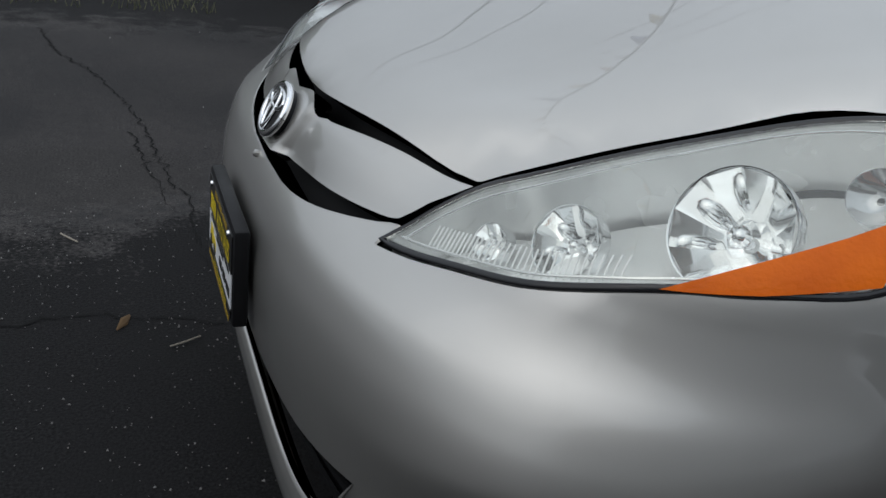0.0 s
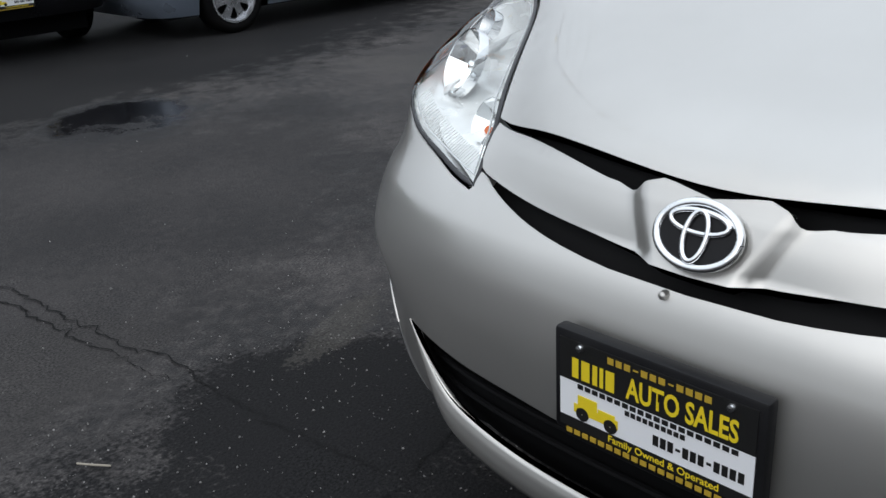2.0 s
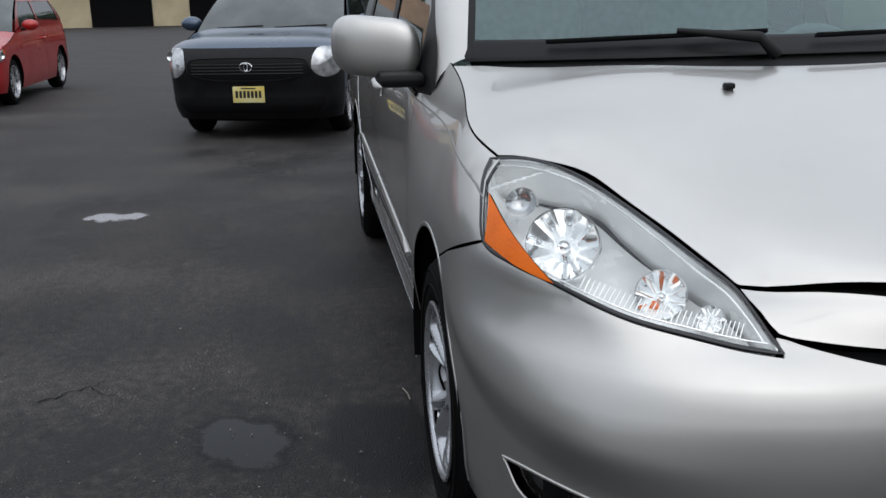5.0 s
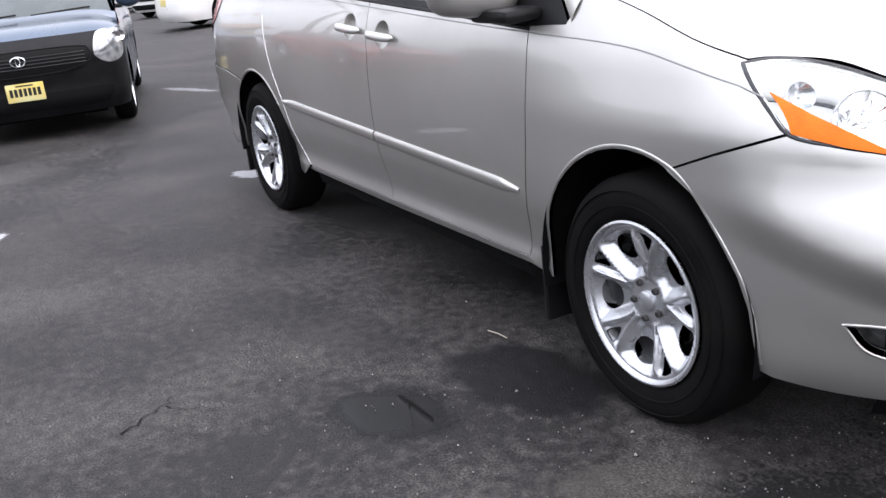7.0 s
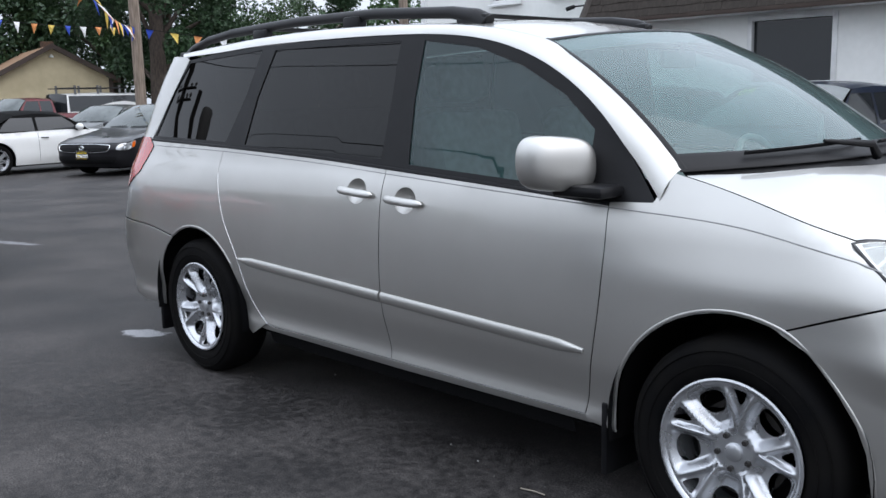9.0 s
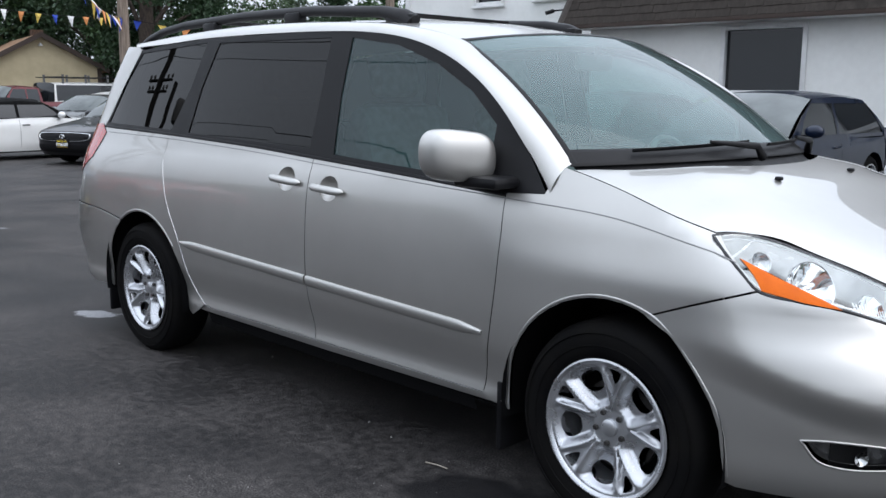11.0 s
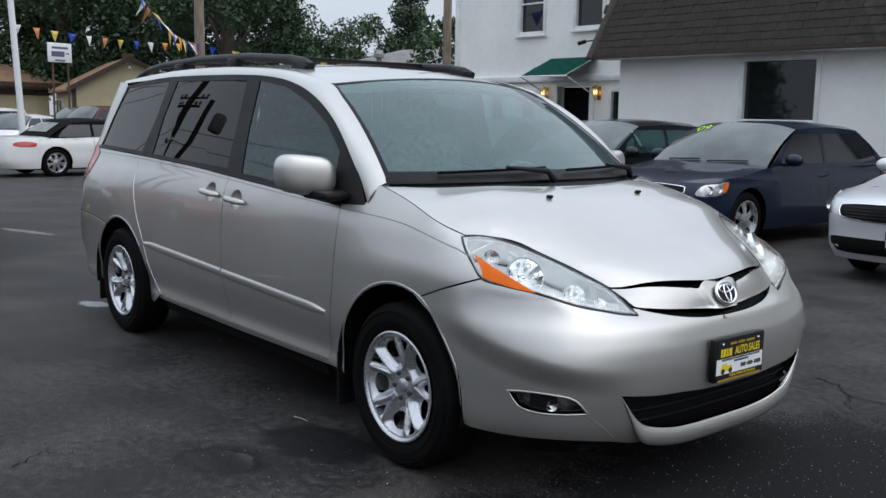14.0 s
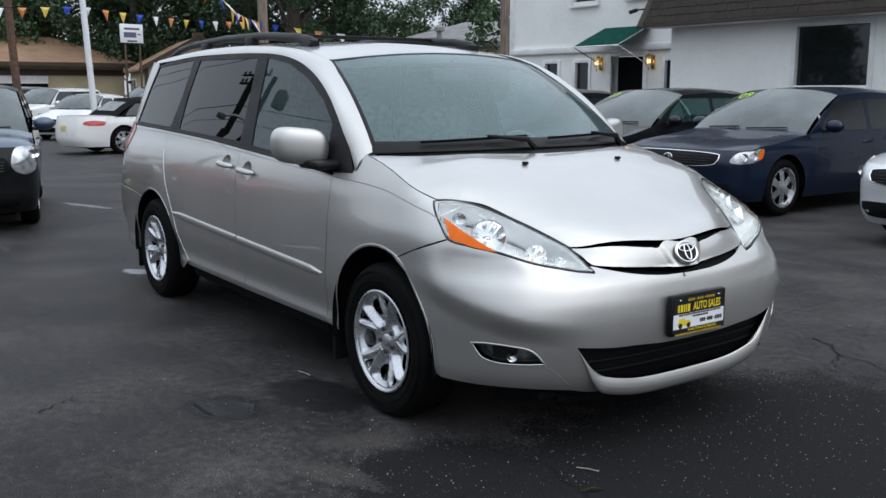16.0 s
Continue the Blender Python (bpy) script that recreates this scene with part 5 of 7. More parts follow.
# front bumper with its openings
lamp = [at_nose(*p) for p in LAMP]
low_edge = [at_nose(*p) for p in LAMP[9:17]]
top = [(.0, .704), at_nose(.934, .13, .707), at_nose(.911, .264, .721), at_nose(.885, .363, .739), at_nose(.853, .43, .754), at_nose(.832, .468, .764), at_nose(.857, .464, .742)]
edge = smooth_line(top, .02) + [(w, z - .006) for w, z in smooth_line(low_edge, .025)] + [at_nose(.474, flank(.474, .863), .863), at_nose(.30, flank(.30, .802), .802), at_nose(.15, flank(.15, .744), .744)]
edge += [at_nose(x, flank(x, z), z) for x, z in [(.24, .70), (.318, .61), (.372, .53), (.40, .456), (.414, .36), (.418, .30)]]
edge += smooth_line([at_nose(.45, flank(.45, .292), .292), at_nose(.70, .83, .30), at_nose(.80, .74, .298), at_nose(.866, .60, .285), (.22, .262), (.0, .25)], .03)
MOUTH_TOP = [(0, .432), at_nose(.958, .17, .434), at_nose(.956, .30, .444), at_nose(.944, .433, .45), at_nose(.905, .60, .467)]
MOUTH_LOW = [(0, .287), at_nose(.93, .15, .288), at_nose(.926, .30, .297), at_nose(.919, .468, .333), at_nose(.916, .524, .37), at_nose(.905, .60, .467)]
mouth = both(smooth_line(MOUTH_TOP, .02))
low_half = smooth_line(MOUTH_LOW, .02)
mouth = mouth + low_half[::-1][1:] + [(-w, z) for w, z in low_half[1:-1]]
FOG = [(.619, .898, .472), (.68, .869, .478), (.762, .811, .474), (.818, .755, .458), (.845, .708, .404), (.784, .782, .400), (.715, .843, .402), (.658, .877, .419)]
fog = [tuple(p) for p in spline([at_nose(*p) for p in FOG], .015, True, (0, 4))]
fog_r = [(-w, z) for w, z in fog[::-1]]
sheet("front_bumper", both(edge), nose, SILVER, van, .015, (mouth, fog, fog_r), rim=.010, aspect=1.5)

# the chin: a bright lip that sweeps under the intake and runs out at its corners
low_full = [(-w, z) for w, z in low_half[::-1]] + low_half[1:]


def chin(u, v):
    k = u * (len(low_full) - 1)
    i = min(int(k), len(low_full) - 2)
    w, z = Vector(low_full[i]).lerp(Vector(low_full[i + 1]), k - i)
    end = smooth(0, .26, min(u, 1 - u))
    p = Vector(nose(w, z))
    n = Vector((p.x - .35, p.y * .9, 0)).normalized()
    prof = [(-.014, -.001), (-.008, .001), (.001, -.003), (.007, -.018), (.010, -.038), (.008, -.056), (.0, -.070), (-.03, -.076)]
    t = v * (len(prof) - 1)
    j = min(int(t), len(prof) - 2)
    a, b = Vector(prof[j]).lerp(Vector(prof[j + 1]), t - j)
    q = p + n * (a * (.08 + .92 * end) + .002) + Vector((0, 0, b * (.08 + .92 * end)))
    return q


grid("bumper_lip", chin, 90, 21, SILVER, van)

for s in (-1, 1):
    # the shade of the lower fold, drawn as a grey ribbon
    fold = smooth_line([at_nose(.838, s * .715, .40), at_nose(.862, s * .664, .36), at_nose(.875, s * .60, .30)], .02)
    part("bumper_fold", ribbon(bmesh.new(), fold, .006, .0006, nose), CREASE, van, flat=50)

# bonnet
side_line = smooth_line([(.745, .506), (.675, .545), (.561, .606), (.443, .670), (.386, .720), (.336, .785), (.302, .842)]) + [(x, flank(x, FENDER_TOP(x)) - .0005) for x in np.linspace(.26, -.215, 16)]


def LIP_X(y):
    """The bonnet's front edge."""
    return .858 - .111 * (y / .506) ** 2.1


front_line = [(LIP_X(y), y) for y in np.linspace(0, .50, 14)]
rear_line = [(.10 - .315 * (y / .82) ** 2.3, y) for y in np.linspace(.78, 0, 18)]
half = front_line + side_line + rear_line
sheet("bonnet", inset([(x, -y) for x, y in half[::-1]] + half[1:-1], .001), bonnet, SILVER, van, .04, rim=.03)

# grille: upper bar with its shield, and the dark mesh behind
def w_at(y, z):
    lo, hi = 0.0, 0.6
    for _ in range(24):
        w = (lo + hi) / 2
        if nose(w, z)[1] < y:
            lo = w
        else:
            hi = w
    return lo


SLOT = curve([.0, .104, .110, .118, .158, .245, .343, .428, .48, .52], [.006, .006, .010, .021, .026, .023, .016, .009, .006, .005])
bar_top = []
for y in (.500, .48, .45, .42, .38, .34, .30, .26, .22, .18, .16, .14, .13, .122, .116, .110, .104, .08, .04, 0):
    z = bonnet(LIP_X(y), y)[2] - SLOT(y)
    bar_top.append((y, z))
bar = [(0, .732), (.10, .735), (.193, .743), (.307, .752), (.41, .762), (.466, .772), (.484, .800)] + bar_top
bar_loop = [(-w, z) for w, z in smooth_line(bar, .02)[::-1]] + smooth_line(bar, .02)[1:-1]


def bar_surf(y, z):
    x, y, z = nose(math.copysign(w_at(abs(y), z), y), z)
    t = min(max((z - .742) / .088, 0), 1)
    shield = smooth(.150 - .05 * (1 - t), .108 - .05 * (1 - t), abs(y))
    return (x + .002 + .008 * (1 - (2 * t - 1) ** 2) * (1 - shield) + .022 * shield - .006 * smooth(.7, 1, t), y, z)


grille = sheet("grille_bar", bar_loop, bar_surf, SILVER, van, .011, rim=.035)
grid("grille_mesh", lambda u, v: (lambda p: (p[0] - .06, p[1], p[2]))(nose(-.192 + .384 * u, .68 + .18 * v)), 40, 6, MESH_DARK, van)
grid("mouth_mesh", lambda u, v: (lambda p: (p[0] - .045, p[1] * .985, p[2]))(nose(-.60 + 1.2 * u, .22 + .30 * v)), 50, 6, MESH_DARK, van)
for k in range(2):
    z = .345 + .045 * k
    bm = tube(bmesh.new(), [Vector(nose(w, z)) - Vector((.038, 0, 0)) for w in np.linspace(-.29, .29, 25)], .006, 6)
    part("grille_slat", bm, MESH_DARK, van, flat=40)

# emblem: a chrome ring with two crossed ovals on black
emblem = thing("emblem", "", "")
emblem.parent = van
EMB = Matrix.Translation((.918, .003, .787)) @ Matrix.Rotation(radians(-27), 4, "Y")


def oval(bm, a, b, r, y0=0.0, z0=0.0, lift=0.0, n=40, squash=1.0):
    pts = [EMB @ Vector((lift, y0 + a * math.cos(2 * math.pi * i / n), z0 + b * math.sin(2 * math.pi * i / n))) for i in range(n + 1)]
    return tube(bm, pts, r, 8, False, squash)


bm = bmesh.new()
ring = [bm.verts.new(EMB @ Vector((.002, .060 * math.cos(a), .042 * math.sin(a)))) for a in np.linspace(0, 2 * math.pi, 41)[:-1]]
back = [bm.verts.new(EMB @ Vector((-.03, .060 * math.cos(a), .042 * math.sin(a)))) for a in np.linspace(0, 2 * math.pi, 41)[:-1]]
bm.faces.new(ring)
for i in range(40):
    bm.faces.new((ring[i], back[i], back[(i + 1) % 40], ring[(i + 1) % 40]))
part("emblem_disc", bm, EMBLEM_BLACK, emblem)
part("emblem_ring", oval(bmesh.new(), .061, .044, .0068), CHROME, emblem, flat=60)
part("emblem_oval", oval(bmesh.new(), .043, .015, .0042, 0, .017, .004), CHROME, emblem, flat=60)
part("emblem_oval", oval(bmesh.new(), .0165, .034, .0042, 0, -.002, .005), CHROME, emblem, flat=60)


# head lamps
def lamp_unit(s):
    sgn = lambda pts: [(s * w, z) for w, z in (pts if s > 0 else pts[::-1])]
    out = sgn([tuple(p) for p in spline(lamp, .018, True, (0, 9))])
    w0, w1 = at_nose(.857, .467, .745)[0], at_nose(.402, .892, .932)[0]

    def back(w, z):
        # leans back, so that its chrome faces up
        mid = .765 + .17 * (abs(w) - w0) / (w1 - w0)
        p, e = Vector(nose(w, z)), .002
        n = (Vector(nose(w + e, z)) - Vector(nose(w - e, z))).cross(Vector(nose(w, z + e)) - Vector(nose(w, z - e))).normalized()
        return p - n * min(max(.078 + .5 * (z - mid), .035), .13)
    unit = sheet("head_lamp", inset(out, .004), back, LAMP_HOUSING, van, .02, rim=0, lift=0, aspect=1.5, label="chrome reflector bowl behind a clear lens")
    sheet("lamp_lens", inset(out, .003), nose, CLEAR if s < 0 else CLOUDY, unit, .04, rim=.008, aspect=1.5)
    line = out + out[:1]

    def wall(u, v):
        k = u * (len(out) - 1e-6)
        i = int(k)
        w, z = Vector(line[i]).lerp(Vector(line[i + 1]), k - i)
        p, e = Vector(nose(w, z)), .002
        n = (Vector(nose(w + e, z)) - Vector(nose(w - e, z))).cross(Vector(nose(w, z + e)) - Vector(nose(w, z - e))).normalized()
        return p - n * (.004 + .126 * v)
    grid("lamp_wall", wall, 90, 2, LAMP_HOUSING, unit)
    bright = inset(out, .011)
    part("lamp_bezel", ribbon(bmesh.new(), bright + bright[:1], .0035, .002, nose, -.006), EDGE_BRIGHT, unit, flat=50)
    part("lamp_gasket", ribbon(bmesh.new(), line, .010, .003, nose, -.002), GLOSS_BLACK, unit, flat=50)
    amber = sgn([tuple(p) for p in spline([at_nose(*p) for p in [(.400, .882, .946), (.50, .858, .905), (.668, .812, .832), (.645, .832, .836), (.588, .868, .846), (.482, .905, .868)]], .02, True, range(6))])
    sheet("side_marker", amber, nose, AMBER, unit, .03, rim=.01, lift=.0022, aspect=1.5, label="amber side marker")
    aim = Vector((.80, s * .36, .46)).normalized()
    for (x, y, z), r, rings, sectors, name in (((.604, .790, .897), .070, 12, 10, "high_beam"), ((.706, .630, .817), .047, 12, 9, "low_beam"), ((.775, .562, .790), .025, 8, 8, "turn_reflector"), ((.470, .838, .951), .031, 6, 18, "corner_light")):
        m = Matrix.Translation(Vector((x, s * y, z)) - aim * .042) @ aim.to_track_quat("Y", "Z").to_matrix().to_4x4()
        deep = r * (.95 if name != "corner_light" else .6)
        bm = lathe(bmesh.new(), [(r * (.14 + .86 * k / rings), -deep * (1 - (.14 + .86 * k / rings) ** 2)) for k in range(rings + 1)], "y", sectors)
        bmesh.ops.transform(bm, matrix=m, verts=bm.verts)
        bowl = part(name, bm, REFLECTOR if name != "corner_light" else FLUTED, unit, flat=20)
        bm = lathe(bmesh.new(), [(r * .98, -.003), (r, .0), (r * 1.025, .001), (r * 1.04, -.003), (r * 1.05, -.020)], "y", 40)
        bmesh.ops.transform(bm, matrix=m, verts=bm.verts)
        part("reflector_ring", bm, CHROME, bowl, flat=50)
        if name == "corner_light":
            continue
        # the bulb in its shield, on a stem from the bowl's back
        bm = lathe(bmesh.new(), [(r * .10, -deep), (r * .10, -r * .55), (r * .17, -r * .50), (r * .19, -r * .38), (r * .12, -r * .27), (.0005, -r * .24)], "y", 16)
        bmesh.ops.transform(bm, matrix=m, verts=bm.verts)
        part("bulb", bm, CHROME, bowl, flat=50)
        if name == "low_beam" and s < 0:
            bm = bmesh.new()
            bmesh.ops.create_uvsphere(bm, u_segments=12, v_segments=8, radius=.010, matrix=m @ Matrix.Translation((.012, -r * .5, -.016)))
            part("turn_bulb", bm, AMBER, unit, "amber bulb", flat=60)
    # fluted bands moulded into the housing, along the lower edge and at the upper outer corner
    bm = bmesh.new()
    low_line = [at_nose(*p) for p in LAMP[10:14]]
    for k in range(34):
        t = k / 33 * (len(low_line) - 1.001)
        i = int(t)
        w, z = Vector(low_line[i]).lerp(Vector(low_line[i + 1]), t - i)
        ribbon(bm, [(s * w, z + .010), (s * (w - .004), z + .022), (s * (w - .008), z + .034)][::1 if s > 0 else -1], .0026, .0012, nose, -.012)
    part("lamp_flutes", bm, LAMP_HOUSING, unit, flat=40)
    bm = bmesh.new()
    for k in range(9):
        w, z = at_nose(.36 + .006 * k, .872 - .003 * k, .948 + .005 * k)
        ribbon(bm, [(s * w, z), (s * (w - .030), z + .004)][::1 if s > 0 else -1], .0030, .0014, nose, -.010)
    part("lamp_flutes", bm, LAMP_HOUSING, unit, flat=40)
    return unit


lamp_unit(-1)
lamp_unit(1)
for s in (-1, 1):
    loop = fog if s > 0 else fog_r
    f = sheet("fog_lamp", inset(loop, .002), nose, FOG_BACK, van, .02, rim=0, lift=-.04, aspect=1.5)
    sheet("lamp_lens", inset(loop, .012), nose, CLEAR, f, .02, rim=.004, lift=-.012, aspect=1.5)
    part("fog_surround", ribbon(bmesh.new(), loop + loop[:1], .007, .003, nose), SILVER, f, flat=50)
    bm = lathe(bmesh.new(), [(.003, -.012), (.011, -.009), (.019, 0), (.021, .001)], "x", 24)
    bmesh.ops.transform(bm, matrix=Matrix.Translation(Vector(nose(s * (loop[0][0] * .4 * s + s * loop[len(loop) // 2][0] * .6), .425)) - Vector((.025, s * .01, 0))) @ Matrix.Rotation(radians(s * 35), 4, "Z"), verts=bm.verts)
    part("fog_reflector", bm, FLUTED, f, flat=50)

# windscreen, cowl, roof


grid("windscreen", screen, 40, 24, SCREEN, van, flip=True)
for name, line, w in (("screen_border", [(u, .985) for u in np.linspace(.0, 1, 30)], .022), ("screen_border", [(u, .035) for u in np.linspace(.0, 1, 30)], .075), ("screen_border", [(.006, v) for v in np.linspace(0, 1, 30)], .02), ("screen_border", [(.994, v) for v in np.linspace(0, 1, 30)], .02)):
    part(name, ribbon(bmesh.new(), line, w, .002, screen, .0015), BLACK_TRIM, van, flat=40)
grid("shade_band", lambda u, v: Vector(screen(.012 + .976 * u, .86 + .12 * v)) - Vector((.002, 0, .004)), 30, 4, SHADE_BAND, van, "grey tinted sun band", flip=True)


def cowl(u, v):
    k = 2 * u - 1
    y = .78 * k
    a = Vector((.12 - .315 * abs(k) ** 2.3, y, bonnet(.10 - .315 * abs(k) ** 2.3, y)[2] - .03))
    b = Vector(screen(u, .03)) - Vector((0, 0, .004))
    return a.lerp(b, v) - Vector((0, 0, .02 * 4 * v * (1 - v)))


grid("cowl_panel", cowl, 40, 6, BLACK_TRIM, van)
for s in (-1, 1):
    bm = bmesh.new()
    box(bm, -.012, .012, -.012, .012, 0, .014, .005)
    bmesh.ops.transform(bm, matrix=Matrix.Translation(bonnet(.22, s * .295)), verts=bm.verts)
    part("washer_nozzle", bm, BLACK_TRIM, van, flat=40)
for y0, y1 in ((-.62, -.10), (.02, .62)):
    pts = [Vector(screen((y / .80 + 1) / 2, .040 + .022 * (i / 14))) + Vector((.014, 0, .018)) for i, y in enumerate(np.linspace(y0, y1, 15))]
    w = part("wiper", tube(bmesh.new(), pts, .009, 6, True, .6), BLACK_TRIM, van, flat=50)
    piv = Vector(screen((y1 / .80 + 1) / 2, .0)) + Vector((.03, 0, .0))
    part("wiper_arm", tube(bmesh.new(), [piv, piv.lerp(pts[9], .25) + Vector((.02, 0, .03)), pts[8] + Vector((.005, 0, .012))], [.018, .014, .007], 8), BLACK_TRIM, w, flat=50)


def roof(u, v):
    k = 2 * v - 1
    x0 = -.80 - .107 * k * k
    x = x0 + (-3.62 + .06 * k * k - x0) * u
    return (x, ROOF_HALF(x) * k, ROOF_EDGE(x) + .04 * (1 - k * k))


grid("roof_panel", roof, 50, 24, SILVER, van)
grid("tailgate", lambda u, v: (lambda z, k: (-3.25 + (TAIL(z) + 3.25) * (.97 + .03 * (1 - k * k)), k * flank(-3.25 + (TAIL(z) + 3.25) * .97, z), z))(.30 + 1.36 * v, 1 - 2 * u), 12, 24, SILVER, van)
for s in (-1, 1):
    line = [(-1.30, .562, 1.692), (-1.36, .56, 1.722), (-1.50, .557, 1.748), (-2.0, .55, 1.778), (-2.6, .545, 1.782), (-3.2, .54, 1.762), (-3.45, .535, 1.738), (-3.60, .53, 1.705), (-3.68, .53, 1.665)]
    pts = [(x, s * y, z) for x, y, z in line]
    sm = [Vector(p) for p in pts]
    fine = []
    for i in range(len(sm) - 1):
        fine += [sm[i].lerp(sm[i + 1], t) for t in (0, .34, .67)]
    fine.append(sm[-1])
    rail_ob = part("roof_rail", tube(bmesh.new(), fine, [.040 - .012 * smooth(0, .30, i / 24) + .012 * smooth(.8, 1, i / 24) for i in range(len(fine))], 10, True, .75), BLACK_TRIM, van, flat=50)
    for x in (-1.36, -2.15, -2.9, -3.66):
        z = ROOF_EDGE(x)
        part("rail_foot", box(bmesh.new(), x - (.10 if x == -1.36 else .05), x + .07, s * .556 - .026, s * .556 + .026, z - .01, z + (.045 if x in (-1.36, -3.66) else .06), .012), BLACK_TRIM, rail_ob, flat=40)
for x in (-1.75, -2.95):
    part("cross_bar", tube(bmesh.new(), [(x, y, 1.772) for y in np.linspace(-.55, .55, 9)], .014, 8, True, .6), BLACK_TRIM, van, flat=50)

# door handles, mirrors, tail lamps, mud flaps
for s in (-1, 1):
    surf, flip = flank_surf(s), s > 0
    for x0, x1, z0, z1 in ((-1.515, -1.29, 1.014, 1.003), (-1.812, -1.585, 1.034, 1.021)):
        cx, cz = CUP_AT[0 if x1 > -1.5 else 1]
        grid("handle_cup", lambda u, v, cx=cx, cz=cz, s=s: (lambda x, z: (x, s * (flank(x, z) - .034 * (1 - v ** 2.2) - .0005), z))(cx + .063 * v * math.cos(6.2832 * u), cz + .0528 * v * math.sin(6.2832 * u)), 36, 8, SILVER, van, flip=s < 0)

        def grip(u, v, x0=x0, x1=x1, z0=z0, z1=z1, s=s):
            a = 2 * math.pi * v
            k = 2 * u - 1
            r = (1 - abs(k) ** 6) ** .5 if abs(k) < 1 else 0
            x, z = x0 + (x1 - x0) * u, z0 + (z1 - z0) * u + .016 * r * math.cos(a)
            return (x, s * (flank(x, z) + .027 + .012 * r * math.sin(a) - .018 * abs(k) ** 4), z)
        grid("door_handle", grip, 24, 16, SILVER, van)
    def shell(u, v, s=s):
        a, t = math.pi * (v - .5), 2 * math.pi * u
        ca = abs(math.cos(a)) ** .45
        ct, st = math.copysign(abs(math.cos(t)) ** .65, math.cos(t)), math.copysign(abs(math.sin(t)) ** .65, math.sin(t))
        x = .075 * ct * ca * (1 if ct > 0 else .75)
        y = .128 * st * ca
        return (-.585 + x - .25 * y, s * (1.025 + y), 1.19 + .088 * math.copysign(abs(math.sin(a)) ** .8, math.sin(a)) + .012 * y / .128)
    mirror = grid("side_mirror", shell, 48, 28, SILVER, van, "silver-capped door mirror", flip=s > 0)
    part("mirror_foot", box(bmesh.new(), -.60, -.40, s * .955 - .075, s * .955 + .055, 1.085, 1.125, .016), BLACK_TRIM, mirror, flat=40)
    lampo = [(-3.525, 1.165), (-3.60, 1.213), (-3.93, 1.20), (-3.98, .93), (-3.80, .93), (-3.61, 1.03)]
    sheet("tail_lamp", straight(lampo, .04), surf, RED_LENS, van, .05, lift=.004, flip=flip, label="red tail lamp")
    for x, z1 in ((-.455, .40), (AXLE - .435, .44)):
        part("mud_flap", box(bmesh.new(), x - .012, x + .012, s * .93, s * .70, .15, z1, .006), BLACK_TRIM, van, flat=40)

# inner shell, floor and wheel wells
for s in (-1, 1):
    grid("inner_shell", lambda u, v, s=s: (lambda x, z: (x, s * max(flank(x, z) - .035, 0), z))(-.62 - 1.85 * u, .24 + .80 * v), 24, 10, DARK, van)
    for cx in (0, AXLE):
        grid("wheel_well", lambda u, v, s=s, cx=cx: (cx + .425 * math.cos(math.pi * (1.12 * u - .06)), s * (.952 - .40 * v), .36 + .425 * math.sin(math.pi * (1.12 * u - .06))), 28, 2, DARK, van)
        grid("well_wall", lambda u, v, s=s, cx=cx: (cx + .425 * v * math.cos(math.pi * (1.12 * u - .06)), s * .552, .36 + .425 * v * math.sin(math.pi * (1.12 * u - .06))), 28, 2, DARK, van)
boxed("floor_pan", (-3.95, .80, -.60, .60, .22, .30), DARK, van)
for s in (-1, 1):
    boxed("floor_side", (-2.52, -.50, s * .735 - .135, s * .735 + .135, .285, .32), DARK, van)
boxed("under_tray", (.46, .80, -.70, .70, .245, .275), DARK, van)
boxed("bulkhead", (.30, .36, -.72, .72, .25, .80), DARK, van)

# cabin
grid("headliner", lambda u, v: (lambda p: (p[0], p[1] * .96, p[2] - .05))(roof(u * .97 + .01, v)), 16, 10, HEADLINER, van)


def seat(x, y, w, bench=False):
    st = part("seat", box(bmesh.new(), x - .24, x + .26, y - w / 2, y + w / 2, .62, .78, .06), CLOTH, van, flat=40)
    bm = box(bmesh.new(), -.07, .07, -w / 2, w / 2, 0, .62, .055)
    bmesh.ops.transform(bm, matrix=Matrix.Translation((x - .24, y, .74)) @ Matrix.Rotation(radians(-14), 4, "Y"), verts=bm.verts)
    part("backrest", bm, CLOTH, st, flat=40)
    for dy in ((-w / 3, w / 3) if bench else (0,)):
        bm = box(bmesh.new(), -.05, .05, -.13, .13, .66, .86, .045)
        bmesh.ops.transform(bm, matrix=Matrix.Translation((x - .24, y + dy, .74)) @ Matrix.Rotation(radians(-14), 4, "Y"), verts=bm.verts)
        part("headrest", bm, CLOTH, st, flat=40)


for s in (-1, 1):
    seat(-1.18, s * .40, .54)
    seat(-2.10, s * .40, .52)
seat(-2.95, 0, 1.25, True)
grid("dashboard", lambda u, v: (lambda k: (.0 - .25 * abs(k) ** 2.2 - .50 * v, .76 * k, 1.13 + .03 * math.sin(v * 3.1) * (1 - k * k) - .16 * smooth(.75, 1, v)))(2 * u - 1), 24, 10, DASH, van)
st = part("steering_wheel", tube(bmesh.new(), [(-.60 - .07 * math.sin(a), .40 + .185 * math.cos(a), 1.04 + .17 * math.sin(a)) for a in np.linspace(0, 2 * math.pi, 33)], .016, 8, False), DASH, van, flat=60)
part("steering_hub", tube(bmesh.new(), [(-.50, .40, 1.02), (-.60, .40, 1.04)], .06, 12), DASH, st, flat=50)
mir = part("rear_view_mirror", box(bmesh.new(), -.79, -.765, -.12, .12, 1.50, 1.57, .012), DASH, van, flat=40)
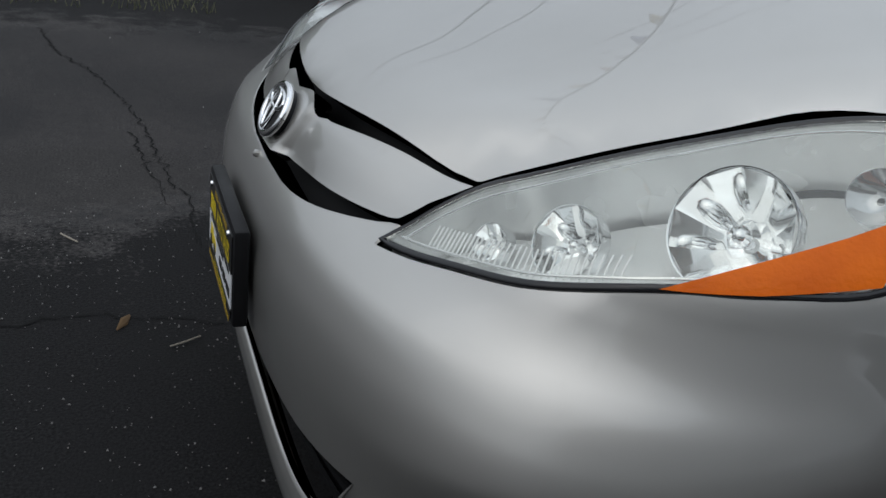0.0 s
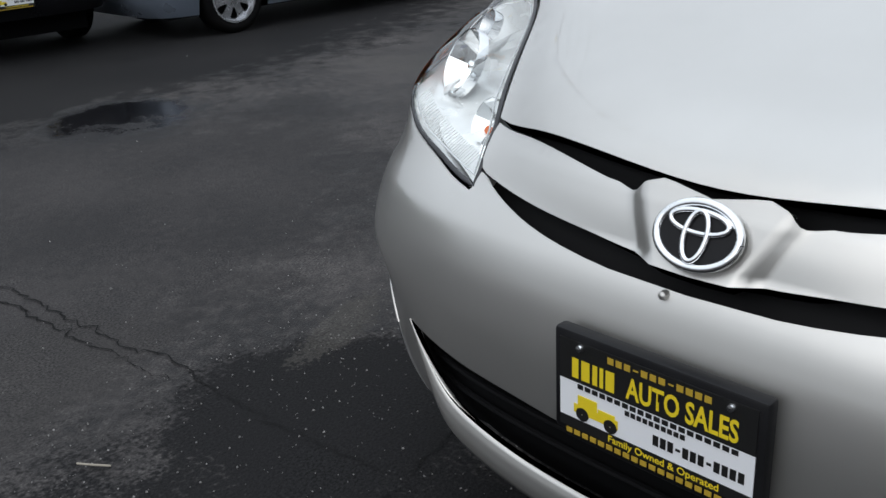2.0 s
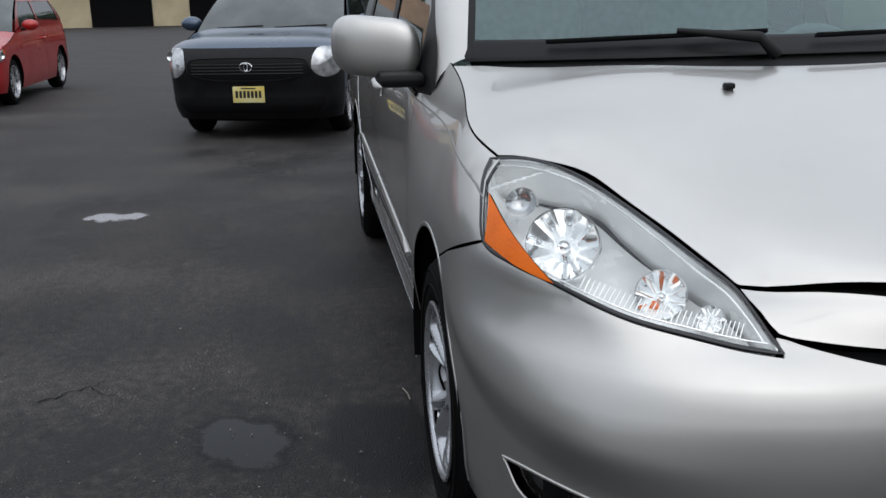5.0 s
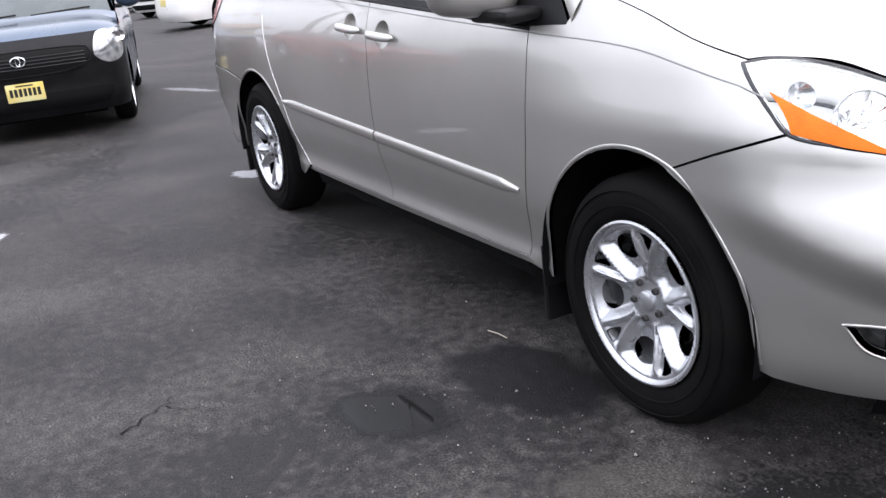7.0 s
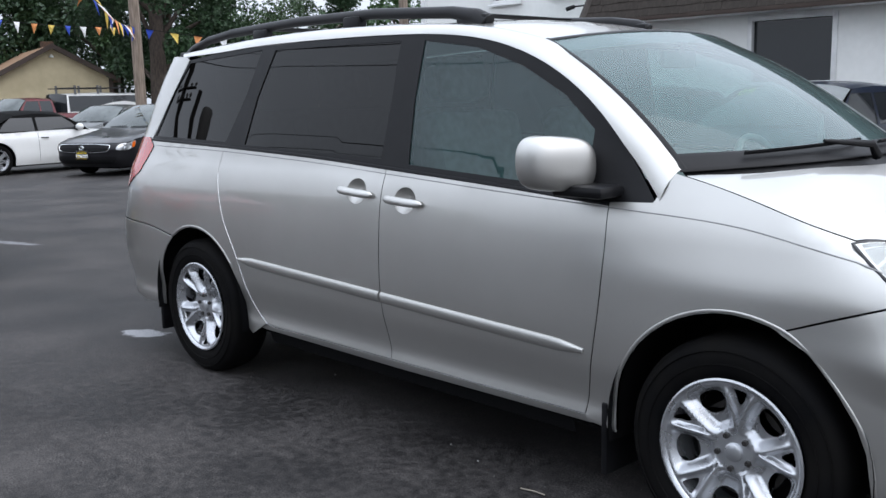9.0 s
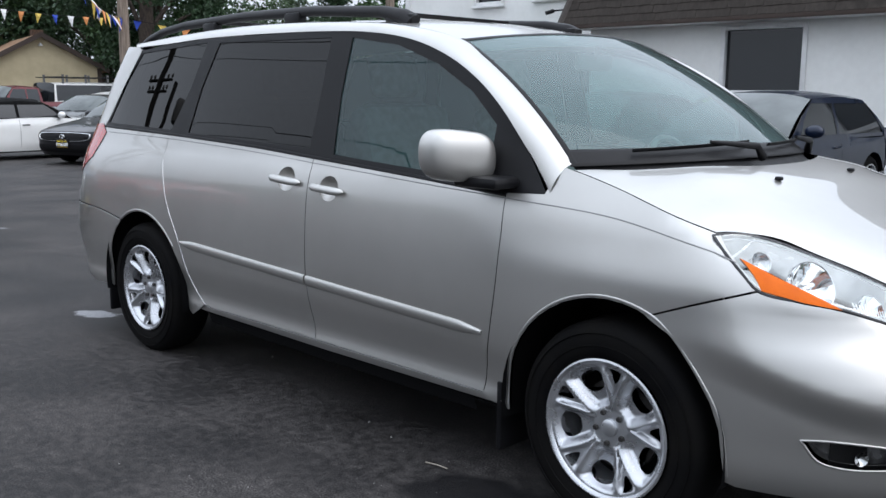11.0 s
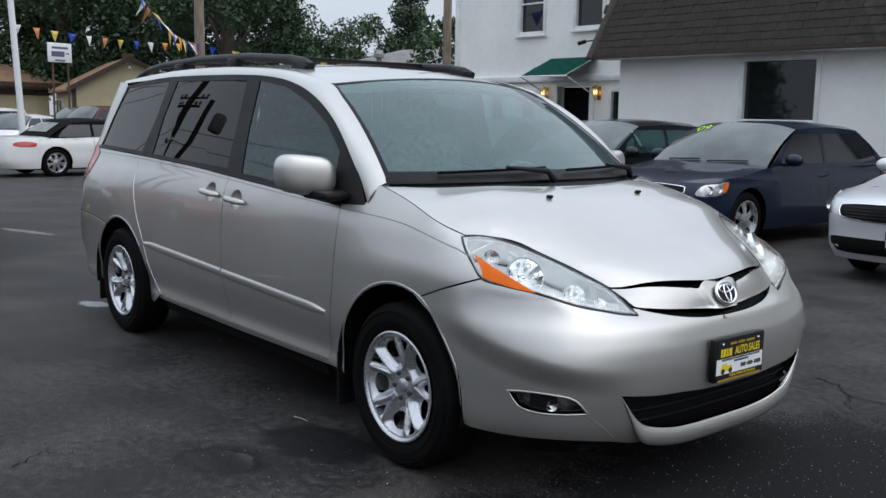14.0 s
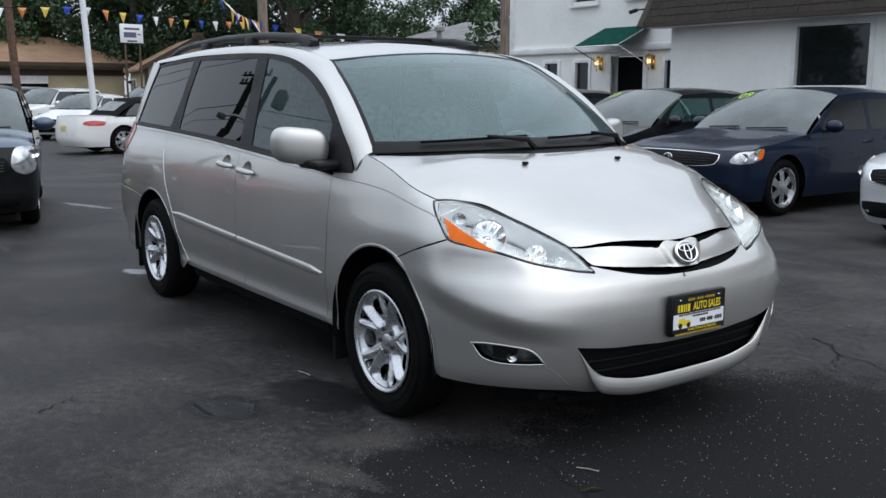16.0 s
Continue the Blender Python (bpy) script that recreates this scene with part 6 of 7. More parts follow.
part("mirror_stem", tube(bmesh.new(), [(-.77, 0, 1.55), (-.74, 0, 1.62)], .012, 6), DASH, mir)


# wheels
def wheel(m):
    bm = lathe(bmesh.new(), [(.222, -.075), (.236, -.096), (.262, -.104), (.30, -.107), (.328, -.099), (.344, -.082), (TYRE_R, -.06), (TYRE_R, .06), (.344, .088), (.328, .106), (.24, .10), (.222, .08)], "y", 64)
    rim = lathe(bmesh.new(), [(.224, -.094), (.232, -.099), (.233, -.104), (.227, -.107), (.218, -.103), (.213, -.09), (.205, -.06), (.198, .02), (.20, .09)], "y", 64)
    w = part("wheel", rim, ALLOY, van, "silver five-spoke alloy wheel", flat=50)
    part("tyre", bm, RUBBER, w, flat=50)
    for r in (.275, .315):
        part("tyre_ring", lathe(bmesh.new(), [(r - .002, -.1055), (r, -.1085), (r + .002, -.1045)], "y", 64), RUBBER, w, flat=50)
    def face(u, v):
        r = math.hypot(u, v)
        off = abs((math.degrees(math.atan2(v, u)) - 90 + 36) % 72 - 36)
        side = r * radians(off - 4 - 8 * smooth(.06, .20, r))
        reach = smooth(.055, .10, r) * (1 - smooth(.185, .212, r))
        y = -.070 - .026 * smooth(.06, .20, r) + .004 * (1 - smooth(.062, .07, r))
        y += reach * (.030 * smooth(.004, .034, side) + .014 * smooth(.002, .014, -side) - .006 * math.exp(-(side / .006) ** 2))
        return (u, y, v)

    def polar(pts, a0):
        return [(r * math.cos(radians(a0 + a)), r * math.sin(radians(a0 + a))) for r, a in pts]
    big = [(.190, 9), (.194, 0), (.190, -9), (.178, -14), (.15, -15), (.128, -10), (.122, 0), (.128, 10), (.15, 15), (.178, 14)]
    slot = [(.203, 6), (.205, 0), (.203, -6), (.185, -5), (.165, -3), (.155, 0), (.165, 3), (.185, 5)]
    holes = [[tuple(p) for p in spline(polar(big, 54 + 72 * i), .012)] for i in range(5)] + [[tuple(p) for p in spline(polar(slot, 90 + 72 * i), .008)] for i in range(5)]
    disc = arc(0, 0, .216, 0, 354, 59)
    sheet("spokes", disc, face, ALLOY, w, .007, holes, rim=.03)
    part("hub_cap", lathe(bmesh.new(), [(.001, -.079), (.022, -.078), (.028, -.074), (.029, -.06)], "y", 32), ALLOY, w, flat=50)
    part("brake_disc", lathe(bmesh.new(), [(.06, -.02), (.15, -.02), (.15, .0), (.06, .0)], "y", 40, closed=True), DISC, w, flat=30)
    part("barrel", lathe(bmesh.new(), [(.001, .02), (.19, .02)], "y", 40), DARK, w)
    for i in range(5):
        a0 = radians(90 + 72 * i)
        bm = bmesh.new()
        a = a0 + radians(36)
        lathe(bm, [(.001, -.078), (.008, -.078), (.010, -.074), (.010, -.05)], "y", 6, (.053 * math.cos(a), 0, .053 * math.sin(a)))
        part("lug_nut", bm, DISC, w)
    w.matrix_world = m
    return w


def twin(ob, m, parent):
    """Another of a part, sharing its meshes."""
    c = ob.copy()
    scene.collection.objects.link(c)
    c.parent, c.matrix_basis = parent, m
    for ch in ob.children:
        d = ch.copy()
        scene.collection.objects.link(d)
        d.parent = c
    return c


van_wheel = wheel(Matrix.Translation((0, -.838, HUB)) @ Matrix.Rotation(radians(8), 4, "Y"))
twin(van_wheel, Matrix.Translation((AXLE, -.838, HUB)) @ Matrix.Rotation(radians(31), 4, "Y"), van)
twin(van_wheel, Matrix.Translation((0, .838, HUB)) @ Matrix.Rotation(radians(180), 4, "Z"), van)
twin(van_wheel, Matrix.Translation((AXLE, .838, HUB)) @ Matrix.Rotation(radians(180), 4, "Z"), van)

# ---- other cars of the lot ----
def paint(name, colour, metal=0.4, rough=0.3):
    return car_paint(name, colour, metal, rough)


NAVY = paint("navy_paint", (0.006, 0.012, 0.030), 0.1)
BLACK_PAINT = paint("black_paint", (0.010, 0.010, 0.012), 0.2)
LIGHT_SILVER = paint("light_silver_paint", (0.72, 0.73, 0.75), 0.35)
WHITE_PAINT = paint("white_paint", (0.78, 0.78, 0.76), 0.0)
for _m in (NAVY, BLACK_PAINT):
    _m.node_tree.nodes["Principled BSDF"].inputs["Specular IOR Level"].default_value = 0.15
    _m.node_tree.nodes["Principled BSDF"].inputs["Coat Weight"].default_value = 0.5
BLUE_PAINT = paint("blue_paint", (0.055, 0.085, 0.13), 0.5)
GREY_PAINT = paint("grey_paint", (0.13, 0.13, 0.13), 0.5)
MAROON = paint("maroon_paint", (0.13, 0.012, 0.016), 0.3)
RED_PAINT = paint("red_paint", (0.42, 0.015, 0.015), 0.2)
DARK_GLASS = material("car_glass", (0.012, 0.014, 0.016), 0.03, 0, 0, spec=0.7)
PALE_GLASS = shade(material("pale_screen", (0.10, 0.12, 0.115), 0.04, spec=0.8), (0.035, 0.045, 0.043), (0.095, 0.11, 0.107), 1.5)
SOFT_TOP = shade(material("soft_top", (0.006, 0.006, 0.006), 0.95, spec=0.1), (0.005, 0.005, 0.005), (0.009, 0.009, 0.009), 20)
LAMP_GLASS = shade(material("lamp_glass", (0.55, 0.57, 0.58), 0.08, 0.6, 0.8), (0.28, 0.285, 0.295), (0.66, 0.67, 0.68), 9, 2)
LIME = material("lime_marker", (0.45, 0.80, 0.03), 0.5)
PLATE_YELLOW = shade(material("number_plate", (0.72, 0.62, 0.18), 0.4), (0.70, 0.52, 0.10), (0.74, 0.70, 0.38), 3)
PAPER = material("paper_sheet", (0.62, 0.66, 0.66), 0.7)

CAR_WHEEL = {}


def car_wheel(radius, parent, m, style):
    """A road wheel; all of one size and style share their meshes."""
    key = (radius, style)
    if key in CAR_WHEEL:
        return twin(CAR_WHEEL[key], m, parent)
    R, r = radius, radius * .68
    w = part("wheel", lathe(bmesh.new(), [(r, -.085), (r + .008, -.095), (r - .006, -.095), (r - .012, -.07), (r - .02, .05), (.01, .05)], "y", 36), ALLOY, parent, "silver road wheel", flat=50)
    part("tyre", lathe(bmesh.new(), [(r - .01, -.07), (r + .012, -.088), ((r + R) / 2, -.10), (R - .02, -.085), (R, -.06), (R, .07), (R - .02, .09), (r, .08)], "y", 40), RUBBER, w, flat=50)
    part("well", lathe(bmesh.new(), [(.001, -.02), (r - .012, -.02)], "y", 24), DARK, w)
    n, gap = {"seven": (7, 11), "five": (5, 19), "six": (6, 14)}[style]
    holes = []
    for i in range(n):
        a = 360 * i / n
        holes.append(spline([(q * math.cos(radians(a + b)), q * math.sin(radians(a + b))) for q, b in ((r * .86, gap), (r * .89, 0), (r * .86, -gap), (r * .6, -gap * .9), (r * .40, 0), (r * .6, gap * .9))], .02))
    sheet("spokes", arc(0, 0, r - .008, 0, 350, 35), lambda u, v: (u, -.075 + .02 * (math.hypot(u, v) / r) ** 2 - .012 * math.exp(-(math.hypot(u, v) / .05) ** 2), v), ALLOY, w, .03, holes, rim=.02)
    w.matrix_basis = m
    CAR_WHEEL[key] = w
    return w


def car(name, label, category, paint_, m, L, W, H, belt, axles, screen_x, roof_x, deck=None, nose_z=.70, wheel_r=.315, style="seven", group="", top=None, bumper=None,
        front=True, rear=True, screen_glass=None, glass_=None, sill=.20, pillars=(), power=4.5, tumble=.16, hood_rise=.02, face="sedan"):
    """A parked car, nose to +x. axles: front and rear; screen_x: the foot of the windscreen and of the rear window; roof_x: the roof's front and rear ends."""
    c = thing(name, label, category, m, group)
    top, bumper = top or paint_, bumper or paint_
    screen_glass, glass_ = screen_glass or PALE_GLASS, glass_ or DARK_GLASS
    xf, xr = L / 2, -L / 2
    deck = belt if deck is None else deck
    hw = curve([sill - .02, sill + .10, (sill + belt) / 2, belt - .10, belt], [W / 2 * .95, W / 2 * .985, W / 2, W / 2 * .985, W / 2 * .95])
    nosex = curve([sill, sill + .10, .45, nose_z - .06, nose_z, nose_z + .1], [xf - .10, xf - .02, xf, xf - .02, xf - .08, xf - .2])
    tailx = curve([sill, sill + .12, .5, deck - .15, deck], [xr + .08, xr + .01, xr, xr + .03, xr + .06])
    xa, xb = axles[0] + .05, axles[1] - .05
    line = curve([xr, screen_x[1], screen_x[0], axles[0], xf], [deck, belt if screen_x[1] > xr + .3 else deck, belt, belt * .55 + nose_z * .45, nose_z])

    def half(x, z):
        if x > xa:
            q = (x - xa) / (nosex(z) - xa)
        elif x < xb:
            q = (xb - x) / (xb - tailx(z))
        else:
            q = 0
        return hw(z) * (1 - min(q, 1) ** power) ** (1 / power)

    R = wheel_r + .045
    fx, rx = axles[0] + R + .04, axles[1] - R - .04
    for s in (-1, 1):
        arch1 = arc(axles[0], wheel_r + .01, R, 0, 180, 14)
        arch2 = arc(axles[1], wheel_r + .01, R, 0, 180, 14)
        drop1 = [(axles[0] + R, sill), *arch1, (axles[0] - R, sill)]
        drop2 = [(axles[1] + R, sill), *arch2, (axles[1] - R, sill)]
        out = [(fx, sill), *drop1, *[(x, sill) for x in np.linspace(axles[0] - R - .1, axles[1] + R + .1, 12)], *drop2, (rx, sill)] + [(x, line(x)) for x in np.linspace(rx, fx, 40)]
        sheet("body_side", out, lambda x, z, s=s: (x, s * half(x, z), z), paint_, c, .07, rim=.02, flip=s > 0)
        for ax in axles:
            grid("wheel_well", lambda u, v, s=s, ax=ax: (ax + R * math.cos(math.pi * u) * (1 if v < .7 else .01), s * (W / 2 - .02 - .3 * min(v / .6, 1)), max(wheel_r + R * math.sin(math.pi * u), .1)), 14, 3, DARK, c)
            car_wheel(wheel_r, c, Matrix.Translation((ax, s * (W / 2 - .12), wheel_r)) @ Matrix.Rotation(radians(0 if s < 0 else 180), 4, "Z") @ Matrix.Rotation(radians(20 + 25 * ax), 4, "Y"), style)

    def front_surf(u, v):
        z0 = sill + (nose_z - sill) * v if v <= 1 else nose_z
        k = 2 * u - 1
        f = math.pi / 2 * k
        lim = half(fx, z0)
        y = lim * math.copysign(abs(math.sin(f)) ** .8, k)
        x = xa + (nosex(z0) - xa) * max(1 - min(abs(y) / hw(z0), 1) ** power, 0) ** (1 / power)
        return (max(x, fx), y, z0 + (line(fx) - nose_z) * v * smooth(.80, 1.0, abs(k)))

    def rear_surf(u, v):
        z0 = sill + (deck - sill) * v
        k = 1 - 2 * u
        lim = half(rx, z0)
        y = lim * math.copysign(abs(math.sin(math.pi / 2 * k)) ** .8, k)
        x = xb + (tailx(z0) - xb) * max(1 - min(abs(y) / hw(z0), 1) ** power, 0) ** (1 / power)
        return (min(x, rx), y, z0)
    grid("front_bumper", front_surf, 32, 14, bumper, c)
    grid("rear_bumper", rear_surf, 32, 14, paint_, c)

    def hood(u, v):
        k = 2 * v - 1
        a = (screen_x[0] + .02 + .12 * (1 - k * k), half(screen_x[0], belt - .001) * k * .995, belt)
        yy = half(fx, nose_z) * math.copysign(abs(math.sin(math.pi / 2 * k)) ** .8, k)
        b = (max(xa + (nosex(nose_z) - xa) * max(1 - min(abs(yy) / hw(nose_z), 1) ** power, 0) ** (1 / power), fx), yy, nose_z + (line(fx) - nose_z) * smooth(.80, 1.0, abs(k)))
        x = a[0] + (b[0] - a[0]) * u
        y = a[1] + (b[1] - a[1]) * u
        z = line(x) if abs(k) > .999 else line(x) * (1 - u ** 6) + b[2] * u ** 6
        return (x, y, z + (hood_rise + .035) * (1 - k ** 4) * (1 - u ** 5))
    grid("bonnet", hood, 20, 20, paint_, c)
    if screen_x[1] > xr + .3:
        def boot(u, v):
            k = 2 * v - 1
            x0 = screen_x[1]
            yy = half(rx, deck) * math.copysign(abs(math.sin(math.pi / 2 * k)) ** .8, k)
            xe = min(xb + (tailx(deck) - xb) * max(1 - min(abs(yy) / hw(deck), 1) ** power, 0) ** (1 / power), rx)
            x = x0 + (xe - x0) * u
            return (x, half(x0, belt - .001) * k * (1 - u) + yy * u, line(x) + .03 * (1 - k ** 4) * (1 - u ** 4))
        grid("boot_lid", boot, 10, 20, paint_, c, flip=True)
    # cabin
    wb, wt = W / 2 * .94, W / 2 * .94 - tumble

    def cabin_y(z):
        return wb - (wb - wt) * ((z - belt) / (H - belt)) ** 1.15 if z > belt else wb

    rf, rr = roof_x
    sx, rxx = screen_x
    skin = curve([rr, (rf + rr) / 2, rf], [H - .035, H, H - .03])

    def roof_surf(u, v):
        k = 2 * v - 1
        x = rf + .10 * (1 - k * k) + (rr - .08 * (1 - k * k) - rf - .10 * (1 - k * k)) * u
        return (x, (wt + .02) * k, skin(x) - .07 * abs(k) ** 3.5)
    grid("roof", roof_surf, 14, 16, top, c)
    z_top = H - .10

    def screen_surf(u, v):
        k = 2 * u - 1
        a = Vector((sx + .14 * (1 - k * k), (wb - .03) * k, belt + .005))
        b = Vector((rf + .10 * (1 - k * k), (wt + .01) * k, skin(rf) - .07 * abs(k) ** 3.5))
        return a.lerp(b, v) + Vector((.04, 0, .05)) * 4 * v * (1 - v) * .6
    grid("windscreen", screen_surf, 16, 8, screen_glass, c)

    def back_surf(u, v):
        k = 1 - 2 * u
        a = Vector((rxx - .08 * (1 - k * k), (wb - .03) * k, (belt if rxx > xr + .3 else deck) + .005))
        b = Vector((rr - .08 * (1 - k * k), (wt + .01) * k, skin(rr) - .07 * abs(k) ** 3.5))
        return a.lerp(b, v) + Vector((-.04, 0, .05)) * 4 * v * (1 - v) * .6
    soft = top is SOFT_TOP
    grid("rear_window", back_surf, 16, 8, SOFT_TOP if soft else glass_, c)
    if soft:
        grid("rear_pane", lambda u, v: Vector(back_surf(.18 + .64 * u, .25 + .5 * v)) + Vector((-.008, 0, .008)), 8, 6, PALE_GLASS, c)
    for s in (-1, 1):
        surf = lambda x, z, s=s: (x, s * cabin_y(z), z)
        out = straight([(sx, belt - .02), (sx * .45 + rf * .55, belt * .45 + z_top * .55 + .02), (rf, H - .098), ((rf + rr) / 2, H - .068), (rr, H - .103), (rr * .5 + rxx * .5, (H - .103) * .5 + belt * .5 + .02), (rxx, belt - .02)], .10)
        x0, x1 = rxx + (rr - rxx) * .12 + .10, sx - (sx - rf) * .12 - .16
        cuts = [x0, *pillars, x1]
        holes = []
        for p, q in zip(cuts, cuts[1:]):
            lo, hi = belt + .03, H - .145

            def lean(x, z):
                # keeps the pane inside the sloping pillars
                t = (z - belt) / (H - belt)
                return min(max(x, rxx + (rr - rxx) * t + .09), sx + (rf - sx) * t - .13)
            pane = [(lean(p + .03, lo), lo), (lean(p + .03, (lo + hi) / 2), (lo + hi) / 2), (lean(p + .03, hi), hi), (lean(q - .03, hi), hi), (lean(q - .03, (lo + hi) / 2), (lo + hi) / 2), (lean(q - .03, lo), lo)]
            if pane[3][0] - pane[2][0] < .08:
                pane = pane[:2] + [((pane[2][0] + pane[3][0]) / 2, hi - .04)] + pane[4:]
            holes.append(straight(pane, .08))
        sheet("cabin_side", out, surf, top, c, .09, holes, rim=.02, flip=s > 0)
        for h in holes:
            sheet("side_window", inset(h, -.005), surf, glass_, c, .12, rim=0, lift=-.008, flip=s > 0)
        # seams, handles, mirror, lamps
        for x in (pillars if top is not SOFT_TOP else pillars):
            z1 = belt - .01
            part("door_seam", ribbon(bmesh.new(), [(x, z) for z in np.linspace(sill + .08, z1, 8)], .008, .0008 * -s, lambda a, b, s=s: (a, s * half(a, b), b)), DARK, c)
            part("door_handle", tube(bmesh.new(), [(x + .06 + .02 * i, s * (half(x, belt - .12) + (.03 if 0 < i < 8 else .0)), belt - .12) for i in range(9)], .011, 6), top, c, flat=50)
        bm = bmesh.new()
        bmesh.ops.create_uvsphere(bm, u_segments=16, v_segments=10, radius=1, matrix=Matrix.Translation((sx - .32, s * (wb + .13), belt + .085)) @ Matrix.Diagonal((.075, .115, .075, 1)))
        mir = part("side_mirror", bm, paint_ if top is not SOFT_TOP else paint_, c, flat=60)
        part("mirror_foot", box(bmesh.new(), sx - .36, sx - .28, s * (wb - .01) - .06, s * (wb - .01) + .08, belt + .01, belt + .05, .012), BLACK_TRIM, mir, flat=40)
        if front:
            lo, hi = (nose_z - .16, nose_z - .015)

            def lamp_surf(a, b, s=s):
                x, y, z = front_surf(.5 + .5 * s * a, (b - sill) / (nose_z - sill))
                return (x, y, z)
            if face == "hatch":
                pts = [(.46, lo - .03), (.60, lo - .11), (.82, lo - .08), (.90, lo), (.91, hi + .01), (.76, hi + .012), (.52, hi)]
            else:
                pts = [(.60, lo + .035), (.72, lo + .01), (.93, lo + .03), (.965, hi - .01), (.82, hi), (.66, hi - .02)]
            hl = sheet("head_lamp", [tuple(p) for p in spline(pts, .03)], lamp_surf, LAMP_GLASS, c, .03, rim=.02, lift=.006, aspect=.9, flip=s < 0)
            if face == "sedan":
                sheet("turn_lamp", [tuple(p) for p in spline([(.90, lo + .035), (.945, lo + .04), (.955, hi - .02), (.91, hi - .02)], .02)], lamp_surf, AMBER, hl, .03, rim=.004, lift=.010, aspect=.9, flip=s < 0)
            for yy in (.76, .87):
                bm = lathe(bmesh.new(), [(.005, -.005), (.03, .0), (.042, .012), (.046, .012)], "x", 20)
                p0 = Vector(lamp_surf(yy, (lo + hi) / 2 + .01))
                bmesh.ops.transform(bm, matrix=Matrix.Translation(p0 + Vector((.004, 0, 0))) @ Matrix.Rotation(radians(s * 25), 4, "Z"), verts=bm.verts)
                part("reflector", bm, REFLECTOR, hl, flat=40)
        if rear:
            def tail_surf(a, b, s=s):
                return rear_surf(.5 - .5 * s * a, (b - sill) / (deck - sill))
            sheet("tail_lamp", [tuple(q) for q in spline([(.60, deck - .17), (.75, deck - .21), (.95, deck - .20), (.975, deck - .13), (.85, deck - .09), (.66, deck - .11)], .05)], tail_surf, RED_LENS, c, .05, rim=.01, lift=.006, flip=s > 0)
    if front:
        mid = lambda a, b: front_surf(.5 + .5 * a, (b - sill) / (nose_z - sill))
        if face == "hatch":
            g1 = [(-.42, nose_z - .22), (-.40, nose_z - .11), (0, nose_z - .09), (.40, nose_z - .11), (.42, nose_z - .22), (.2, nose_z - .29), (-.2, nose_z - .29)]
        else:
            g1 = [(-.44, nose_z - .15), (-.46, nose_z - .055), (0, nose_z - .03), (.46, nose_z - .055), (.44, nose_z - .15), (.2, nose_z - .185), (-.2, nose_z - .185)]
        g = sheet("grille", [tuple(p) for p in spline(g1, .04)], mid, MESH_DARK, c, .05, rim=.01, lift=.004)
        part("grille_rim", ribbon(bmesh.new(), [tuple(p) for p in spline(g1, .05)] + [tuple(spline(g1, .05)[0])], .014, .008, mid, .003), CHROME if face == "sedan" else BLACK_TRIM, g, flat=50)
        for k in range(4):
            z = nose_z - .15 + .028 * k - (.08 if face == "hatch" else 0)
            part("grille_slat", tube(bmesh.new(), [Vector(mid(a, z)) + Vector((.006, 0, 0)) for a in np.linspace(-.38, .38, 9)], .005, 5), GLOSS_BLACK, g)
        sheet("lower_intake", [tuple(p) for p in spline([(-.60, sill + .20), (0, sill + .215), (.60, sill + .20), (.52, sill + .08), (0, sill + .07), (-.52, sill + .08)], .06)], mid, MESH_DARK, c, .06, rim=.01, lift=.004)
        e = tube(bmesh.new(), [Vector(mid(0, nose_z - .10 - (.07 if face == "hatch" else 0))) + Vector((.018, .058 * math.cos(a), .04 * math.sin(a))) for a in np.linspace(0, 2 * math.pi, 25)], .008, 6, False)
        em = part("emblem", e, CHROME, c, flat=60)
        part("emblem_oval", tube(bmesh.new(), [Vector(mid(0, nose_z - .10 - (.07 if face == "hatch" else 0))) + Vector((.02, .018 * math.cos(a), .033 * math.sin(a))) for a in np.linspace(0, 2 * math.pi, 17)], .006, 6, False), CHROME, em, flat=60)
    for y0, y1 in ((-.55, -.05), (.08, .62)):
        pts = [Vector(screen_surf((y / wb + 1) / 2, .05 + .03 * i / 8)) + Vector((.012, 0, .012)) for i, y in enumerate(np.linspace(y0, y1, 9))]
        part("wiper", tube(bmesh.new(), pts, .009, 5), BLACK_TRIM, c)
    boxed("floor_pan", (xr + .3, xf - .3, -W / 2 + .25, W / 2 - .25, .16, .3), DARK, c)
    return c, screen_surf, lambda a, b: front_surf(.5 + .5 * a, (b - sill) / (nose_z - sill)), lambda a, b: rear_surf(.5 - .5 * a, (b - sill) / (deck - sill))


def facing(x, y, degrees):
    return pose(x, y, ground_z(x, y), 0, 0, degrees)


